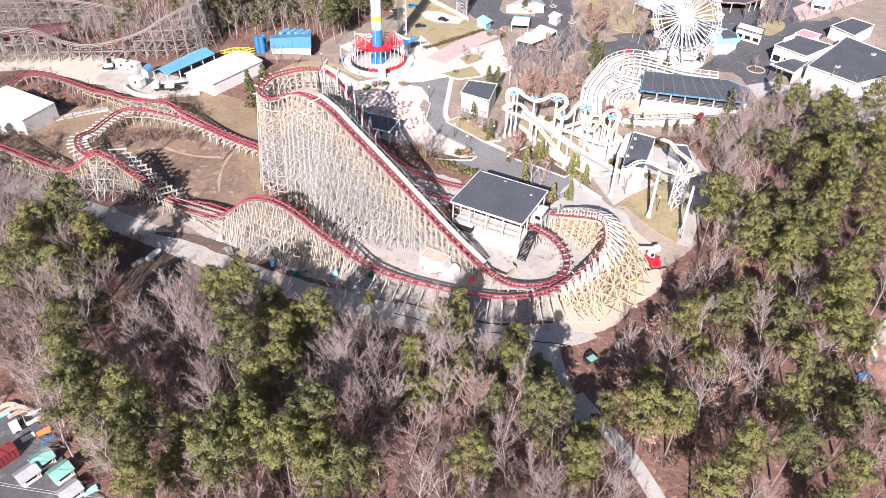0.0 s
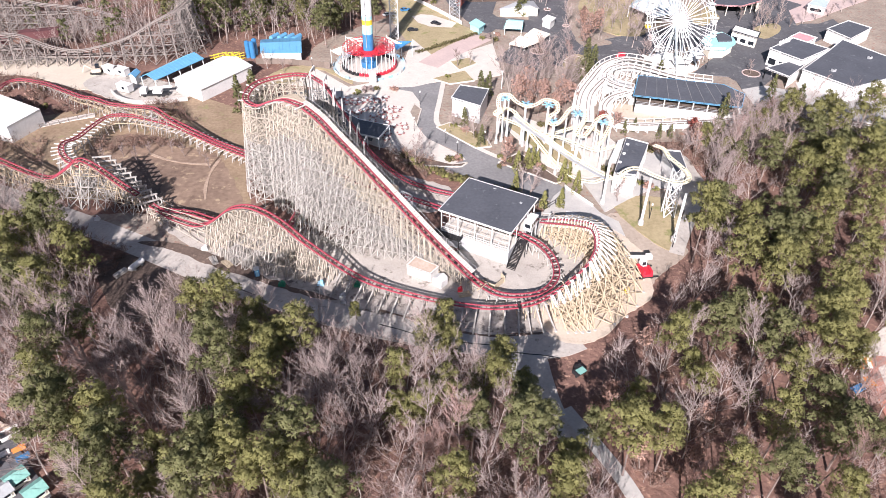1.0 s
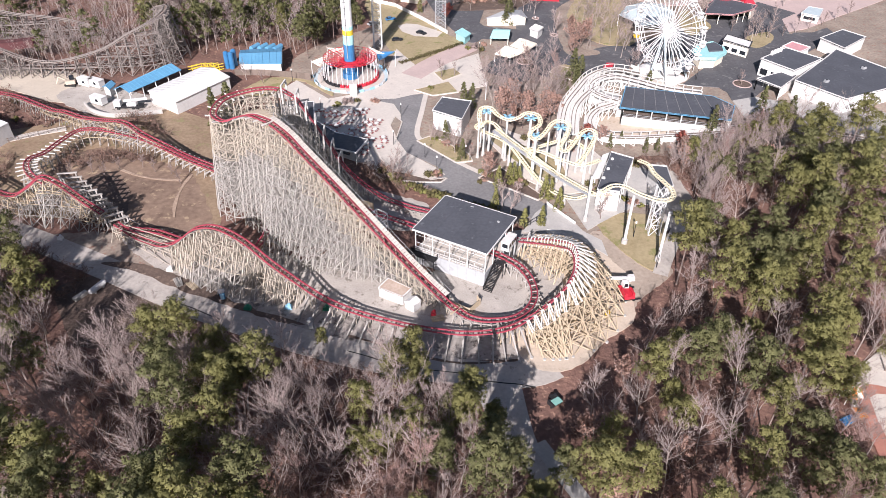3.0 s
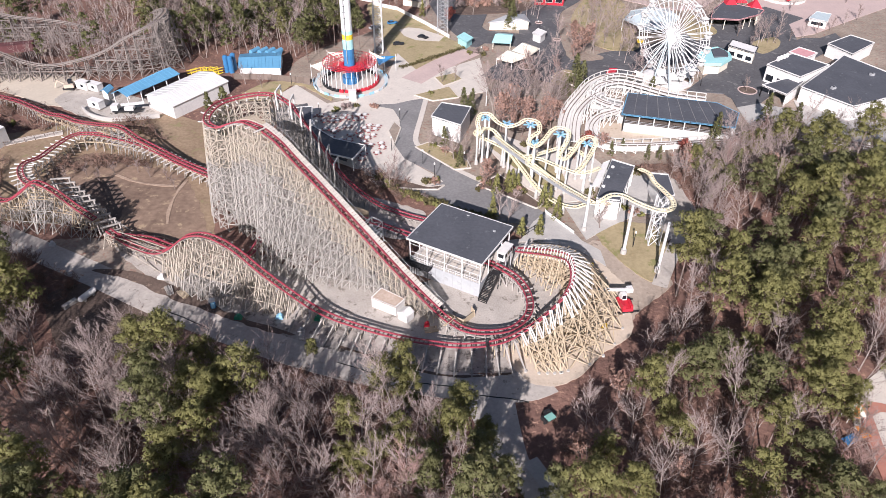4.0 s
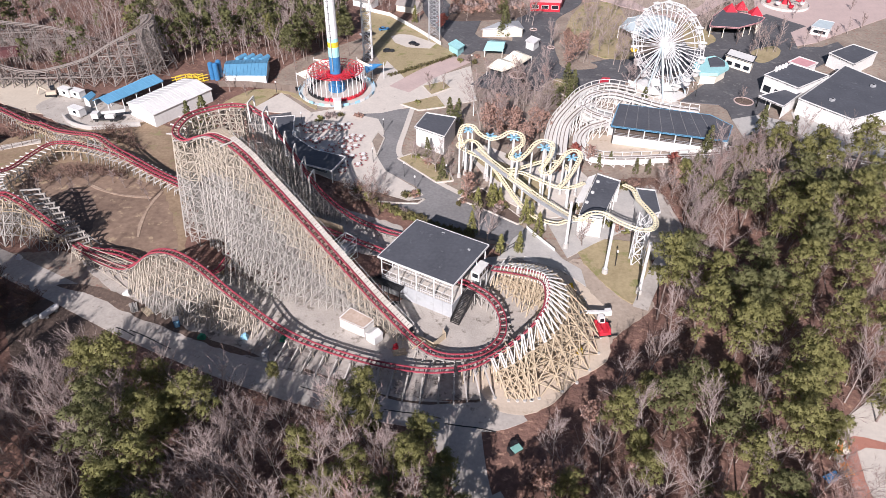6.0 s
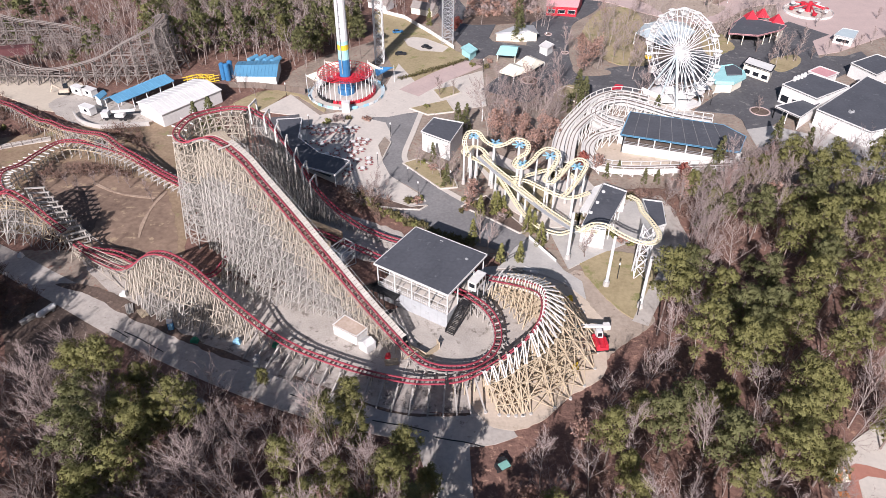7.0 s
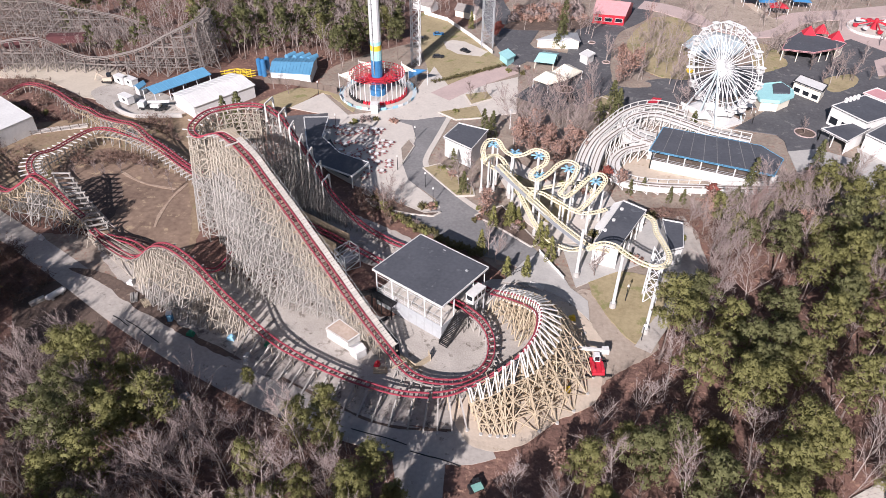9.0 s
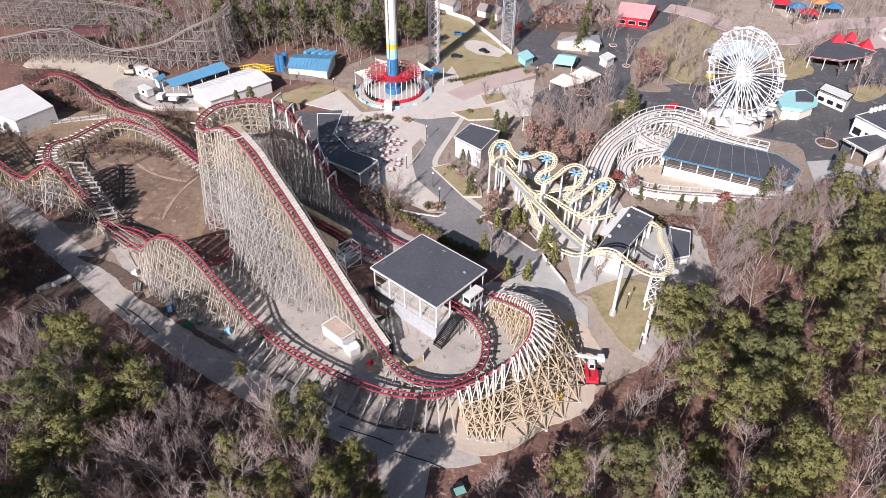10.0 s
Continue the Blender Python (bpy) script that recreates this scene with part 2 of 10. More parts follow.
# ---- building tools ----
class Geo:
    """Collects the vertices and faces of one mesh."""

    def __init__(self):
        self.v, self.f, self.n = [], [], []

    def add(self, verts, faces):
        k = len(self.v)
        self.v.extend(tuple(p) for p in verts)
        self.f.extend(tuple(i + k for i in q) for q in faces)
        return self

    def hexa(self, low, high):
        return self.add([*low, *high], [(3, 2, 1, 0), (4, 5, 6, 7), (0, 1, 5, 4), (1, 2, 6, 5), (2, 3, 7, 6), (3, 0, 4, 7)])

    def box(self, c, s, turn=0.0):
        ca, sa = math.cos(radians(turn)), math.sin(radians(turn))
        def corner(i, j, z):
            x, y = i * s[0] / 2, j * s[1] / 2
            return (c[0] + x * ca - y * sa, c[1] + x * sa + y * ca, z)
        ring = [(-1, -1), (1, -1), (1, 1), (-1, 1)]
        return self.hexa([corner(i, j, c[2] - s[2] / 2) for i, j in ring], [corner(i, j, c[2] + s[2] / 2) for i, j in ring])

    def beam(self, a, b, w, h=None, up=(0, 0, 1)):
        a, b = Vector(a), Vector(b)
        d = (b - a)
        if d.length < 1e-4:
            return self
        d.normalize()
        u = Vector(up)
        if abs(d.dot(u)) > 0.98:
            u = Vector((1, 0, 0))
        s = d.cross(u).normalized()
        u = s.cross(d)
        h = h or w
        ring = [-s * w / 2 - u * h / 2, s * w / 2 - u * h / 2, s * w / 2 + u * h / 2, -s * w / 2 + u * h / 2]
        return self.hexa([a + r for r in ring], [b + r for r in ring])

    def tube(self, a, b, r0, r1=None, n=8, caps=True):
        a, b = Vector(a), Vector(b)
        r1 = r0 if r1 is None else r1
        d = (b - a).normalized()
        u = Vector((1, 0, 0)) if abs(d.z) > 0.9 else Vector((0, 0, 1))
        s = d.cross(u).normalized()
        u = s.cross(d)
        ring = [s * math.cos(2 * math.pi * i / n) + u * math.sin(2 * math.pi * i / n) for i in range(n)]
        faces = [(i, (i + 1) % n, n + (i + 1) % n, n + i) for i in range(n)]
        if caps:
            faces += [tuple(range(n - 1, -1, -1)), tuple(range(n, 2 * n))]
        return self.add([a + r * r0 for r in ring] + [b + r * r1 for r in ring], faces)

    def spike(self, a, b, r):
        """A thin three-sided cone from a to b."""
        a, b = Vector(a), Vector(b)
        d = (b - a).normalized()
        s = d.cross(Vector((0.3, 0.9, 0.2))).normalized()
        u = s.cross(d)
        return self.add([a + s * r, a - s * r * 0.5 + u * r * 0.87, a - s * r * 0.5 - u * r * 0.87, b], [(0, 1, 3), (1, 2, 3), (2, 0, 3)])

    def sliver(self, a, b, r):
        """The thinnest twig: one tapering blade."""
        a, b = Vector(a), Vector(b)
        d = b - a
        s = d.cross(Vector((0.35 - 0.6 * d.y, 0.25 + 0.8 * d.x, 0.4))).normalized()
        return self.add([a + s * r, a - s * r, b], [(0, 1, 2)])

    def prism(self, poly, z0, z1):
        n = len(poly)
        if sum(poly[i][0] * poly[(i + 1) % n][1] - poly[(i + 1) % n][0] * poly[i][1] for i in range(n)) < 0:
            poly = poly[::-1]
        return self.add([(x, y, z0) for x, y in poly] + [(x, y, z1) for x, y in poly],
                        [tuple(range(n - 1, -1, -1)), tuple(range(n, 2 * n))] + [(i, (i + 1) % n, n + (i + 1) % n, n + i) for i in range(n)])

    def sweep(self, frames, w, h, side=0.0, lift=0.0, closed=False):
        """A bar of w x h along frames (point, side, up), shifted sideways and up."""
        vs = []
        for p, s, u in frames:
            for i, j in ((-1, -1), (1, -1), (1, 1), (-1, 1)):
                vs.append(p + s * (side + i * w / 2) + u * (lift + j * h / 2))
        n = len(frames)
        fs = [(4 * k + i, 4 * k + (i + 1) % 4, 4 * k + 4 + (i + 1) % 4, 4 * k + 4 + i) for k in range(n - 1) for i in range(4)]
        fs += [(3, 2, 1, 0), tuple(4 * (n - 1) + i for i in range(4))]
        return self.add(vs, fs)

    def ob(self, name, mat, parent=None, label="", smooth=False):
        me = bpy.data.meshes.new(name)
        me.from_pydata(self.v, [], self.f)
        me.materials.append(mat)
        if smooth:
            me.polygons.foreach_set("use_smooth", [True] * len(me.polygons))
        me.update()
        if self.n:
            soft_normals(me, self.n)
        return under(new(name, me), parent, label)


def soft_normals(me, normals):
    """Rounded shading for a crown: one normal for each vertex."""
    me.polygons.foreach_set("use_smooth", [True] * len(me.polygons))
    me.normals_split_custom_set_from_vertices(normals)


def under(o, parent, label=""):
    if parent is not None:
        o.parent = parent
        if parent.parent is None:
            o.matrix_parent_inverse = parent.matrix_basis.inverted()
    return tagged(o, label) if label else o


def thing(name, label, category, at=(0, 0, 0), group="", kind=""):
    o = new(name)
    o.empty_display_size = 0.5
    o.matrix_basis = Matrix.Translation(at)
    return tagged(o, label, category, group, kind)


def structure(name, geo, mat, label, category):
    return tagged(geo.ob(name, mat), label, category, kind="structure")


_unit = Geo().box((0, 0, 0), (1, 1, 1))


def unit_box(mat):
    key = "piece_" + mat.name
    me = bpy.data.meshes.get(key)
    if me is None:
        me = bpy.data.meshes.new(key)
        me.from_pydata(_unit.v, [], _unit.f)
        me.materials.append(mat)
    return me


def bar_matrix(a, b, w, h):
    a, b = Vector(a), Vector(b)
    d = b - a
    q = d.to_track_quat("Z", "Y")
    return Matrix.LocRotScale((a + b) / 2, q, (w, h, d.length))


class Timbers:
    """The members of a framework: the first ones of each kind as pieces, the rest joined."""

    def __init__(self, owner, most=60):
        self.owner, self.most, self.count, self.rest = owner, most, {}, {}

    def put(self, name, a, b, w, mat):
        if (Vector(b) - Vector(a)).length < 0.3:
            return
        k = self.count.get(name, 0)
        if k < self.most:
            self.count[name] = k + 1
            o = new(name, unit_box(mat))
            o.parent = self.owner
            o.matrix_parent_inverse = self.owner.matrix_basis.inverted()
            o.matrix_basis = bar_matrix(a, b, w, w)
        else:
            self.rest.setdefault(mat.name, (mat, Geo()))[1].beam(a, b, w)

    def close(self):
        for mat, g in self.rest.values():
            tagged(g.ob("bracing", mat, self.owner), kind="stuff")


def spline(points, step=1.0, closed=False):
    """Evenly spaced places on a smooth curve through the points."""
    pts = [Vector(p) for p in points]
    n = len(pts)
    out = []
    for i in range(n if closed else n - 1):
        p0 = pts[(i - 1) % n] if closed or i > 0 else 2 * pts[0] - pts[1]
        p1, p2 = pts[i], pts[(i + 1) % n]
        p3 = pts[(i + 2) % n] if closed or i + 2 < n else 2 * pts[-1] - pts[-2]
        for k in range(24):
            t = k / 24
            out.append(0.5 * (2 * p1 + (p2 - p0) * t + (2 * p0 - 5 * p1 + 4 * p2 - p3) * t * t + (3 * p1 - p0 - 3 * p2 + p3) * t ** 3))
    out.append(pts[0] if closed else pts[-1])
    res, left = [out[0]], step
    for a, b in zip(out, out[1:]):
        length = (b - a).length
        while length >= left:
            a = a + (b - a) * (left / length)
            res.append(a.copy())
            length, left = (b - a).length, step
        left -= length
    return res


def frames_of(pts, bank=lambda k: 0.0):
    """(point, side to the right, up) along the places; bank in degrees leans the track over to its right."""
    res = []
    n = len(pts)
    for i, p in enumerate(pts):
        d = (pts[min(i + 1, n - 1)] - pts[max(i - 1, 0)]).normalized()
        s = d.cross(Vector((0, 0, 1)))
        s = s.normalized() if s.length > 1e-5 else Vector((1, 0, 0))
        u = s.cross(d)
        a = radians(bank(i / max(1, n - 1)))
        res.append((p, s * math.cos(a) - u * math.sin(a), u * math.cos(a) + s * math.sin(a)))
    return res


PADS, ROADS, LAYERS = [], [], []
SOFT_EDGED = {m.name for m in (M_LITTER, M_FIELD, M_ROUGH, M_LAWN, M_DIRT, M_LOT, M_MULCH, M_SAND, M_PARK, M_GRAVEL)}


def ribbon(name, mat, points, width, z, label, category, step=2.0, smooth_line=True):
    """A road: a strip of some width along a line on the ground."""
    pts = spline([(x, y, 0) for x, y in points], step) if smooth_line else [Vector((x, y, 0)) for x, y in points]
    g = Geo()
    fr = frames_of(pts)
    n = len(fr)
    z += 0.004 * len(LAYERS)
    LAYERS.append(name)
    if name != "crack":
        ROADS.extend((p.x, p.y, (width if not callable(width) else width(0.5)) / 2) for p in pts)
    ws = [width if not callable(width) else width(k / (n - 1)) for k in range(n)]
    vs = []
    for (p, s, u), w in zip(fr, ws):
        l, r = p - s * w / 2, p + s * w / 2
        vs += [(l.x, l.y, z), (r.x, r.y, z), (l.x, l.y, -0.2), (r.x, r.y, -0.2)]
    fs = []
    for k in range(n - 1):
        a, b = 4 * k, 4 * k + 4
        fs += [(a, a + 1, b + 1, b), (a, b, b + 2, a + 2), (a + 1, a + 3, b + 3, b + 1)]
    g.add(vs, fs)
    return structure(name, g, mat, label, category)


def pad(name, mat, poly, z, label, category):
    PADS.append(poly)
    z += 0.004 * len(LAYERS)
    LAYERS.append(name)
    if mat.name in SOFT_EDGED:
        rng = random.Random(len(LAYERS))
        poly = [(p.x + rng.gauss(0, 0.16), p.y + rng.gauss(0, 0.16)) for p in spline([(x, y, 0) for x, y in poly], 1.3, True)[:-1]]
    return structure(name, Geo().prism(poly, -0.3, z), mat, label, category)


def lerp(a, b, t):
    return a + (b - a) * t


def inside(x, y, poly):
    hit = False
    n = len(poly)
    for i in range(n):
        (x0, y0), (x1, y1) = poly[i], poly[(i + 1) % n]
        if (y0 > y) != (y1 > y) and x < (x1 - x0) * (y - y0) / (y1 - y0) + x0:
            hit = not hit
    return hit


# ---- ground and paving ----
structure("ground", Geo().add([(-3000, -2500, 0), (3000, -2500, 0), (3000, 3500, 0), (-3000, 3500, 0)], [(0, 1, 2, 3)]), M_LITTER, "forest floor of brown leaf litter and soil", "ground")
pad("park_ground", M_PARK, [(-50, 262), (-12, 205), (0, 178), (22, 164), (40, 150), (52, 146), (70, 160), (92, 190), (160, 205), (260, 220), (330, 420), (60, 460), (0, 330)], 0.02, "leaf-strewn trodden ground between park paths", "ground")
PADS.clear()
pad("verge", M_PARK, [(-94.0, 150.0), (-81.2, 153.2), (-72.2, 151.1), (-59.5, 145.2), (-38.5, 130.3), (-41.5, 125.8), (-61.7, 134.6), (-79.8, 142.4)], 0.03, "bare brown dirt verge beside the road", "dirt")
pad("bend_ground", M_ROUGH, [(-132.8, 185.5), (-129.5, 203.9), (-120.1, 210.2), (-108.1, 216.1), (-93.5, 221.6), (-75.7, 219.2), (-58.9, 205.6), (-50.9, 189.0), (-55.2, 176.7), (-48.7, 154.8), (-52.7, 152.9), (-74.8, 164.9), (-93.2, 159.0), (-116.5, 163.2)], 0.012, "rough dry grass round the coaster bend", "ground")
pad("tank_clearing", M_MULCH, [(-80.5, 131.4), (-68.8, 136.2), (-55.9, 126.5), (-52.8, 119.1), (-57.6, 113.2), (-67.7, 113.0), (-75.3, 121.4)], 0.02, "dark churned earth round the gas tank", "dirt")
pad("field", M_FIELD, [(-104.9, 178.2), (-101.5, 192.5), (-91.3, 195.1), (-72.7, 186.5), (-64.3, 182.1), (-51.0, 157.0), (-51.2, 149.6), (-66.2, 155.7), (-73.3, 153.9), (-88.7, 163.7)], 0.03, "dry brown mown field inside the coaster bend", "field")
pad("yard", M_GRAVEL, [(-72.5, 150.3), (-61.4, 150.7), (-37.1, 146.2), (-23.8, 143.1), (-15.1, 149.6), (-1.9, 144.4), (5.5, 138.5), (26.6, 155.7), (38.8, 154.7), (44.5, 157.1), (49.0, 149.4), (53.1, 143.1), (53.6, 134.8), (52.4, 126.9), (48.5, 120.9), (40.6, 114.8), (32.0, 109.4), (16.2, 111.5), (-0.7, 113.6), (-16.5, 119.0), (-34.1, 124.9), (-47.5, 131.0), (-61.6, 140.1)], 0.04, "pale gravel service yard under the coaster", "gravel yard")
pad("yard_asphalt", M_OLD, [(-42.5, 127.4), (-38.5, 130.3), (-20.0, 126.2), (-3.2, 119.9), (12.3, 116.9), (24.7, 117.8), (27.4, 110.9), (16.5, 110.6), (5.7, 109.3), (-9.5, 111.9), (-21.8, 116.8), (-33.5, 121.5)], 0.06, "old stained asphalt beside the coaster track", "asphalt")
pad("brake_yard", M_GRAVEL, [(-47.0, 184.0), (-35.3, 183.2), (-22.3, 180.0), (-10.6, 174.6), (1.0, 169.7), (5.2, 165.7), (0.1, 155.6), (-12.9, 159.3), (-28.2, 166.6), (-39.4, 173.4)], 0.035, "grey gravel strip under the brake run", "gravel yard")
pad("apron", M_SAND, [(24.3, 117.0), (31.5, 123.1), (35.1, 128.7), (37.9, 137.6), (37.9, 146.6), (44.4, 151.1), (46.8, 141.6), (48.2, 133.5), (49.0, 127.5), (46.4, 120.3), (39.6, 111.1), (33.4, 107.8), (27.8, 109.0)], 0.08, "sandy apron under the banked turn", "sand")
pad("turn_verge", M_DIRT, [(45.3, 150.5), (50.1, 156.3), (61.0, 145.9), (64.8, 140.7), (58.7, 133.8), (55.0, 130.5), (52.5, 127.0), (50.9, 122.7), (48.4, 122.7), (48.1, 133.6)], 0.03, "worn dirt verge beside the turn and lawn", "dirt")
pad("slab", M_SAND, [(44.2, 147.2), (47.1, 149.3), (53.5, 138.4), (53.1, 133.1), (51.8, 123.8), (47.6, 119.3), (39.7, 114.2), (43.4, 117.8), (48.0, 124.0), (48.2, 133.5)], 0.10, "pale sandy concrete strip beside the turn", "concrete slab")
ribbon("road", M_ROAD, [(-129.0, 165.6), (-104.3, 154.1), (-87.8, 146.4), (-69.9, 137.5), (-51.4, 128.0), (-34.2, 120.4), (-17.9, 114.2), (-4.0, 110.2), (8.5, 107.8), (18.7, 106.8), (27.2, 107.0), (33.0, 109.7)], 7.0, 0.05, "worn grey asphalt service road with cracks", "road")
ribbon("road_branch", M_ROAD, [(19.1, 108.0), (20.4, 102.9), (21.9, 96.6), (23.9, 90.0), (26.4, 85.2), (28.5, 81.3)], lambda k: 11.0 - 7.5 * k, 0.045, "worn asphalt branch road among trees", "road")
ribbon("footpath", M_CONCRETE, [(27.1, 90.1), (30.6, 83.9), (33.4, 78.8), (36.0, 73.4), (38.4, 66.2), (39.9, 60.6)], 3.0, 0.055, "pale paved path through the wood", "path")
for a, b in (((-11.0, 112.6), (1.6, 107.8)), ((6.3, 107.6), (17.9, 105.9)), ((18.2, 104.8), (28.1, 103.3)), ((-54.5, 127.3), (-49.2, 124.8)), ((-51.1, 126.6), (-40.3, 121.5))):
    pts = spline([(a[0], a[1], 0), (lerp(a[0], b[0], 0.3) + 0.5, lerp(a[1], b[1], 0.3), 0), (lerp(a[0], b[0], 0.65) - 0.4, lerp(a[1], b[1], 0.65) + 0.3, 0), (b[0], b[1], 0)], 0.7)
    ribbon("crack", M_TYRE, [(p.x, p.y) for p in pts], lambda k: 0.12 + 0.1 * abs(math.sin(40 * k)), 0.12, "dark tar-filled crack in asphalt", "crack", smooth_line=False)
ribbon("field_path", M_TROD, [(-86.5, 184.0), (-79.7, 180.4), (-73.4, 178.5), (-65.0, 177.8)], lambda k: 0.75 + 0.2 * math.sin(9 * k), 0.06, "tan trodden path across dry field", "path")
ribbon("field_path_b", M_TROD, [(-64.0, 181.5), (-64.7, 174.2), (-64.0, 165.7), (-61.9, 158.1)], lambda k: 0.8 + 0.25 * math.sin(11 * k), 0.06, "tan trodden path across dry field", "path")
# arched shadow of the left hill track, laid on the field as dark soil
pad("field_scorch", M_MULCH, [(-93.6, 174.3), (-91.2, 179.1), (-85.7, 179.3), (-80.6, 175.1), (-77.8, 169.6), (-75.6, 161.4), (-79.1, 161.6), (-86.1, 167.7)], 0.035, "dark patch painted as the left hill track's shadow on the field", "dirt")
pad("yard_dirt", M_MULCH, [(-74.5, 140.6), (-64.4, 140.4), (-53.4, 136.0), (-42.8, 130.4), (-37.0, 126.7), (-23.8, 121.5), (-20.5, 120.0), (-28.1, 121.5), (-40.1, 126.1), (-53.5, 131.8), (-63.6, 137.0)], 0.05, "dark churned dirt strip beside the road", "dirt")
ribbon("gutter", M_MULCH, [(-11.6, 117.2), (-5.3, 115.0), (1.9, 112.4), (9.3, 110.1), (16.0, 109.6), (26.0, 110.9)], lambda k: 0.55 + 0.2 * math.sin(37 * k), 0.09, "dark leaf-filled gutter along the road", "gutter")

pad("midway", M_MIDWAY, [(1.3, 236.2), (0.4, 223.3), (-0.7, 208.0), (1.4, 201.9), (7.3, 195.0), (13.7, 188.2), (22.1, 180.8), (28.0, 176.5), (35.4, 170.3), (41.3, 161.6), (38.3, 158.7), (29.5, 163.0), (22.2, 164.6), (14.2, 168.0), (4.6, 173.1), (-2.7, 177.1), (3.8, 179.3), (9.2, 182.9), (6.8, 187.4), (-2.7, 195.4), (-6.7, 204.6), (-6.7, 220.6), (-8.9, 226.1), (-13.7, 229.9), (-13.4, 232.4)], 0.06, "grey asphalt midway between planting beds", "road")
ribbon("kerb_walk", M_PLAZA, [(2.1, 236.3), (1.1, 223.4), (-0.0, 208.1), (2.0, 202.3), (7.7, 195.6), (14.1, 188.9), (22.5, 181.7), (28.3, 177.3), (35.3, 171.4)], 1.7, 0.08, "pale kerbed footway along the midway", "path")
pad("plaza_tail", M_PLAZA, [(-6.7, 220.6), (-6.7, 204.6), (-2.7, 195.4), (9.4, 184.0), (10.1, 180.5), (1.3, 180.1), (-14.0, 186.0), (-12.9, 199.0), (-13.4, 219.8)], 0.05, "pale concrete end of the plaza under bare trees", "plaza")
pad("gate_slab", M_CONCRETE, [(33.5, 164.0), (37.1, 168.4), (43.5, 160.0), (45.2, 156.3), (49.4, 152.3), (49.9, 145.9), (44.3, 152.0), (36.0, 156.0), (29.4, 155.4)], 0.09, "pale concrete slab by the gate", "concrete slab")
pad("plaza", M_PLAZA, [(-49.0, 224.4), (-38.0, 232.4), (-31.5, 231.1), (-19.9, 231.9), (-8.7, 227.8), (-5.6, 219.7), (-6.1, 203.5), (-2.8, 187.0), (-7.7, 185.8), (-17.2, 189.4), (-26.2, 195.0), (-37.6, 205.9)], 0.08, "pale concrete plaza with picnic tables", "plaza")
# dark asphalt whose tone also stands in for the lift hill's shadow
pad("shaded_asphalt", M_DARKROAD, [(-52.6, 225.6), (-38.3, 231.0), (-34.7, 218.0), (-27.9, 207.7), (-19.0, 200.9), (-19.8, 192.8), (-36.0, 202.0)], 0.12, "dark asphalt corner of the plaza, hill shadow included in its tone", "asphalt")
pad("tower_plaza", M_PLAZA, [(-52.3, 232.3), (-45.0, 245.7), (-31.5, 231.1), (-21.1, 235.9), (-13.3, 251.5), (-11.4, 269.5), (-10.8, 276.1), (0.2, 255.0), (12.6, 265.5), (21.5, 272.8), (23.9, 243.3), (13.3, 238.4), (2.0, 237.6), (-8.3, 232.0), (-30.9, 229.1), (-45.6, 230.9)], 0.07, "pale concrete paving round the tower ride", "plaza")
ribbon("pink_walk", M_PINK, [(-3.9, 250.7), (5.5, 264.7), (18.8, 280.5)], 9.0, 0.10, "pinkish paved walk", "path")
pad("lawn", M_LAWN, [(-28.7, 331.0), (-15.0, 327.3), (9.3, 292.6), (16.1, 284.2), (-4.2, 261.1), (-14.9, 279.4)], 0.06, "pale winter lawn", "lawn")
pad("sand_court", M_PLAZA, [(-12.0, 301.2), (-8.3, 304.1), (-3.4, 303.2), (7.2, 294.5), (5.1, 289.1), (-4.1, 289.9), (-9.5, 294.5)], 0.09, "pale sandy court in the lawn", "court")
pad("tower_lawn", M_LAWN, [(-64.4, 231.4), (-54.5, 248.1), (-35.7, 243.4), (-30.4, 233.5), (-45.0, 245.7), (-51.7, 233.3)], 0.05, "winter lawn by fences", "lawn")
pad("lot", M_LOT, [(-166.9, 235.3), (-162.7, 252.3), (-125.9, 249.3), (-115.5, 237.2), (-113.4, 227.9), (-124.5, 226.0), (-148.3, 236.4)], 0.05, "pale dirt works lot", "dirt lot")
pad("works_yard", M_GRAVEL, [(-124.8, 229.8), (-118.2, 241.6), (-106.6, 237.0), (-83.1, 226.5), (-86.5, 221.2), (-105.0, 216.4)], 0.06, "grey works yard behind sheds", "gravel yard")
ribbon("service_track", M_PLAZA, [(-137.9, 189.5), (-131.0, 196.4), (-121.2, 202.9), (-110.2, 208.3)], 3.0, 0.05, "tan dirt service track", "path")
pad("sand_plaza", M_SAND, [(103.8, 375.6), (113.0, 383.4), (120.2, 378.1), (126.4, 358.4), (128.4, 349.1), (116.8, 338.3), (109.8, 344.8), (103.7, 354.3)], 0.075, "pale sandy plaza beyond the wheel", "plaza")
pad("pink_court", M_PINK, [(141.8, 311.0), (146.5, 297.4), (162.9, 304.4), (183.2, 319.8), (212.6, 341.3), (257.4, 378.0), (218.7, 404.0), (155.9, 363.6)], 0.03, "pinkish paved court north of the midway", "plaza")
ribbon("dark_road", M_DARKROAD, [(29.6, 251.2), (39.0, 265.1), (53.0, 259.5), (62.5, 264.2), (76.0, 272.3), (91.8, 278.8), (112.9, 294.1), (135.4, 310.4), (160.2, 331.0)], 19.0, 0.05, "dark sealed asphalt midway", "road")
ribbon("dark_road_b", M_DARKROAD, [(50.0, 263.2), (46.6, 290.0), (50.5, 327.2), (64.4, 352.0), (75.2, 395.9)], 17.0, 0.055, "dark sealed asphalt midway", "road")
ribbon("dark_road_c", M_DARKROAD, [(46.6, 290.0), (30.2, 294.0), (18.4, 299.7), (8.3, 329.8), (-1.2, 358.1), (-8.2, 392.3)], 14.0, 0.06, "dark sealed asphalt midway", "road")
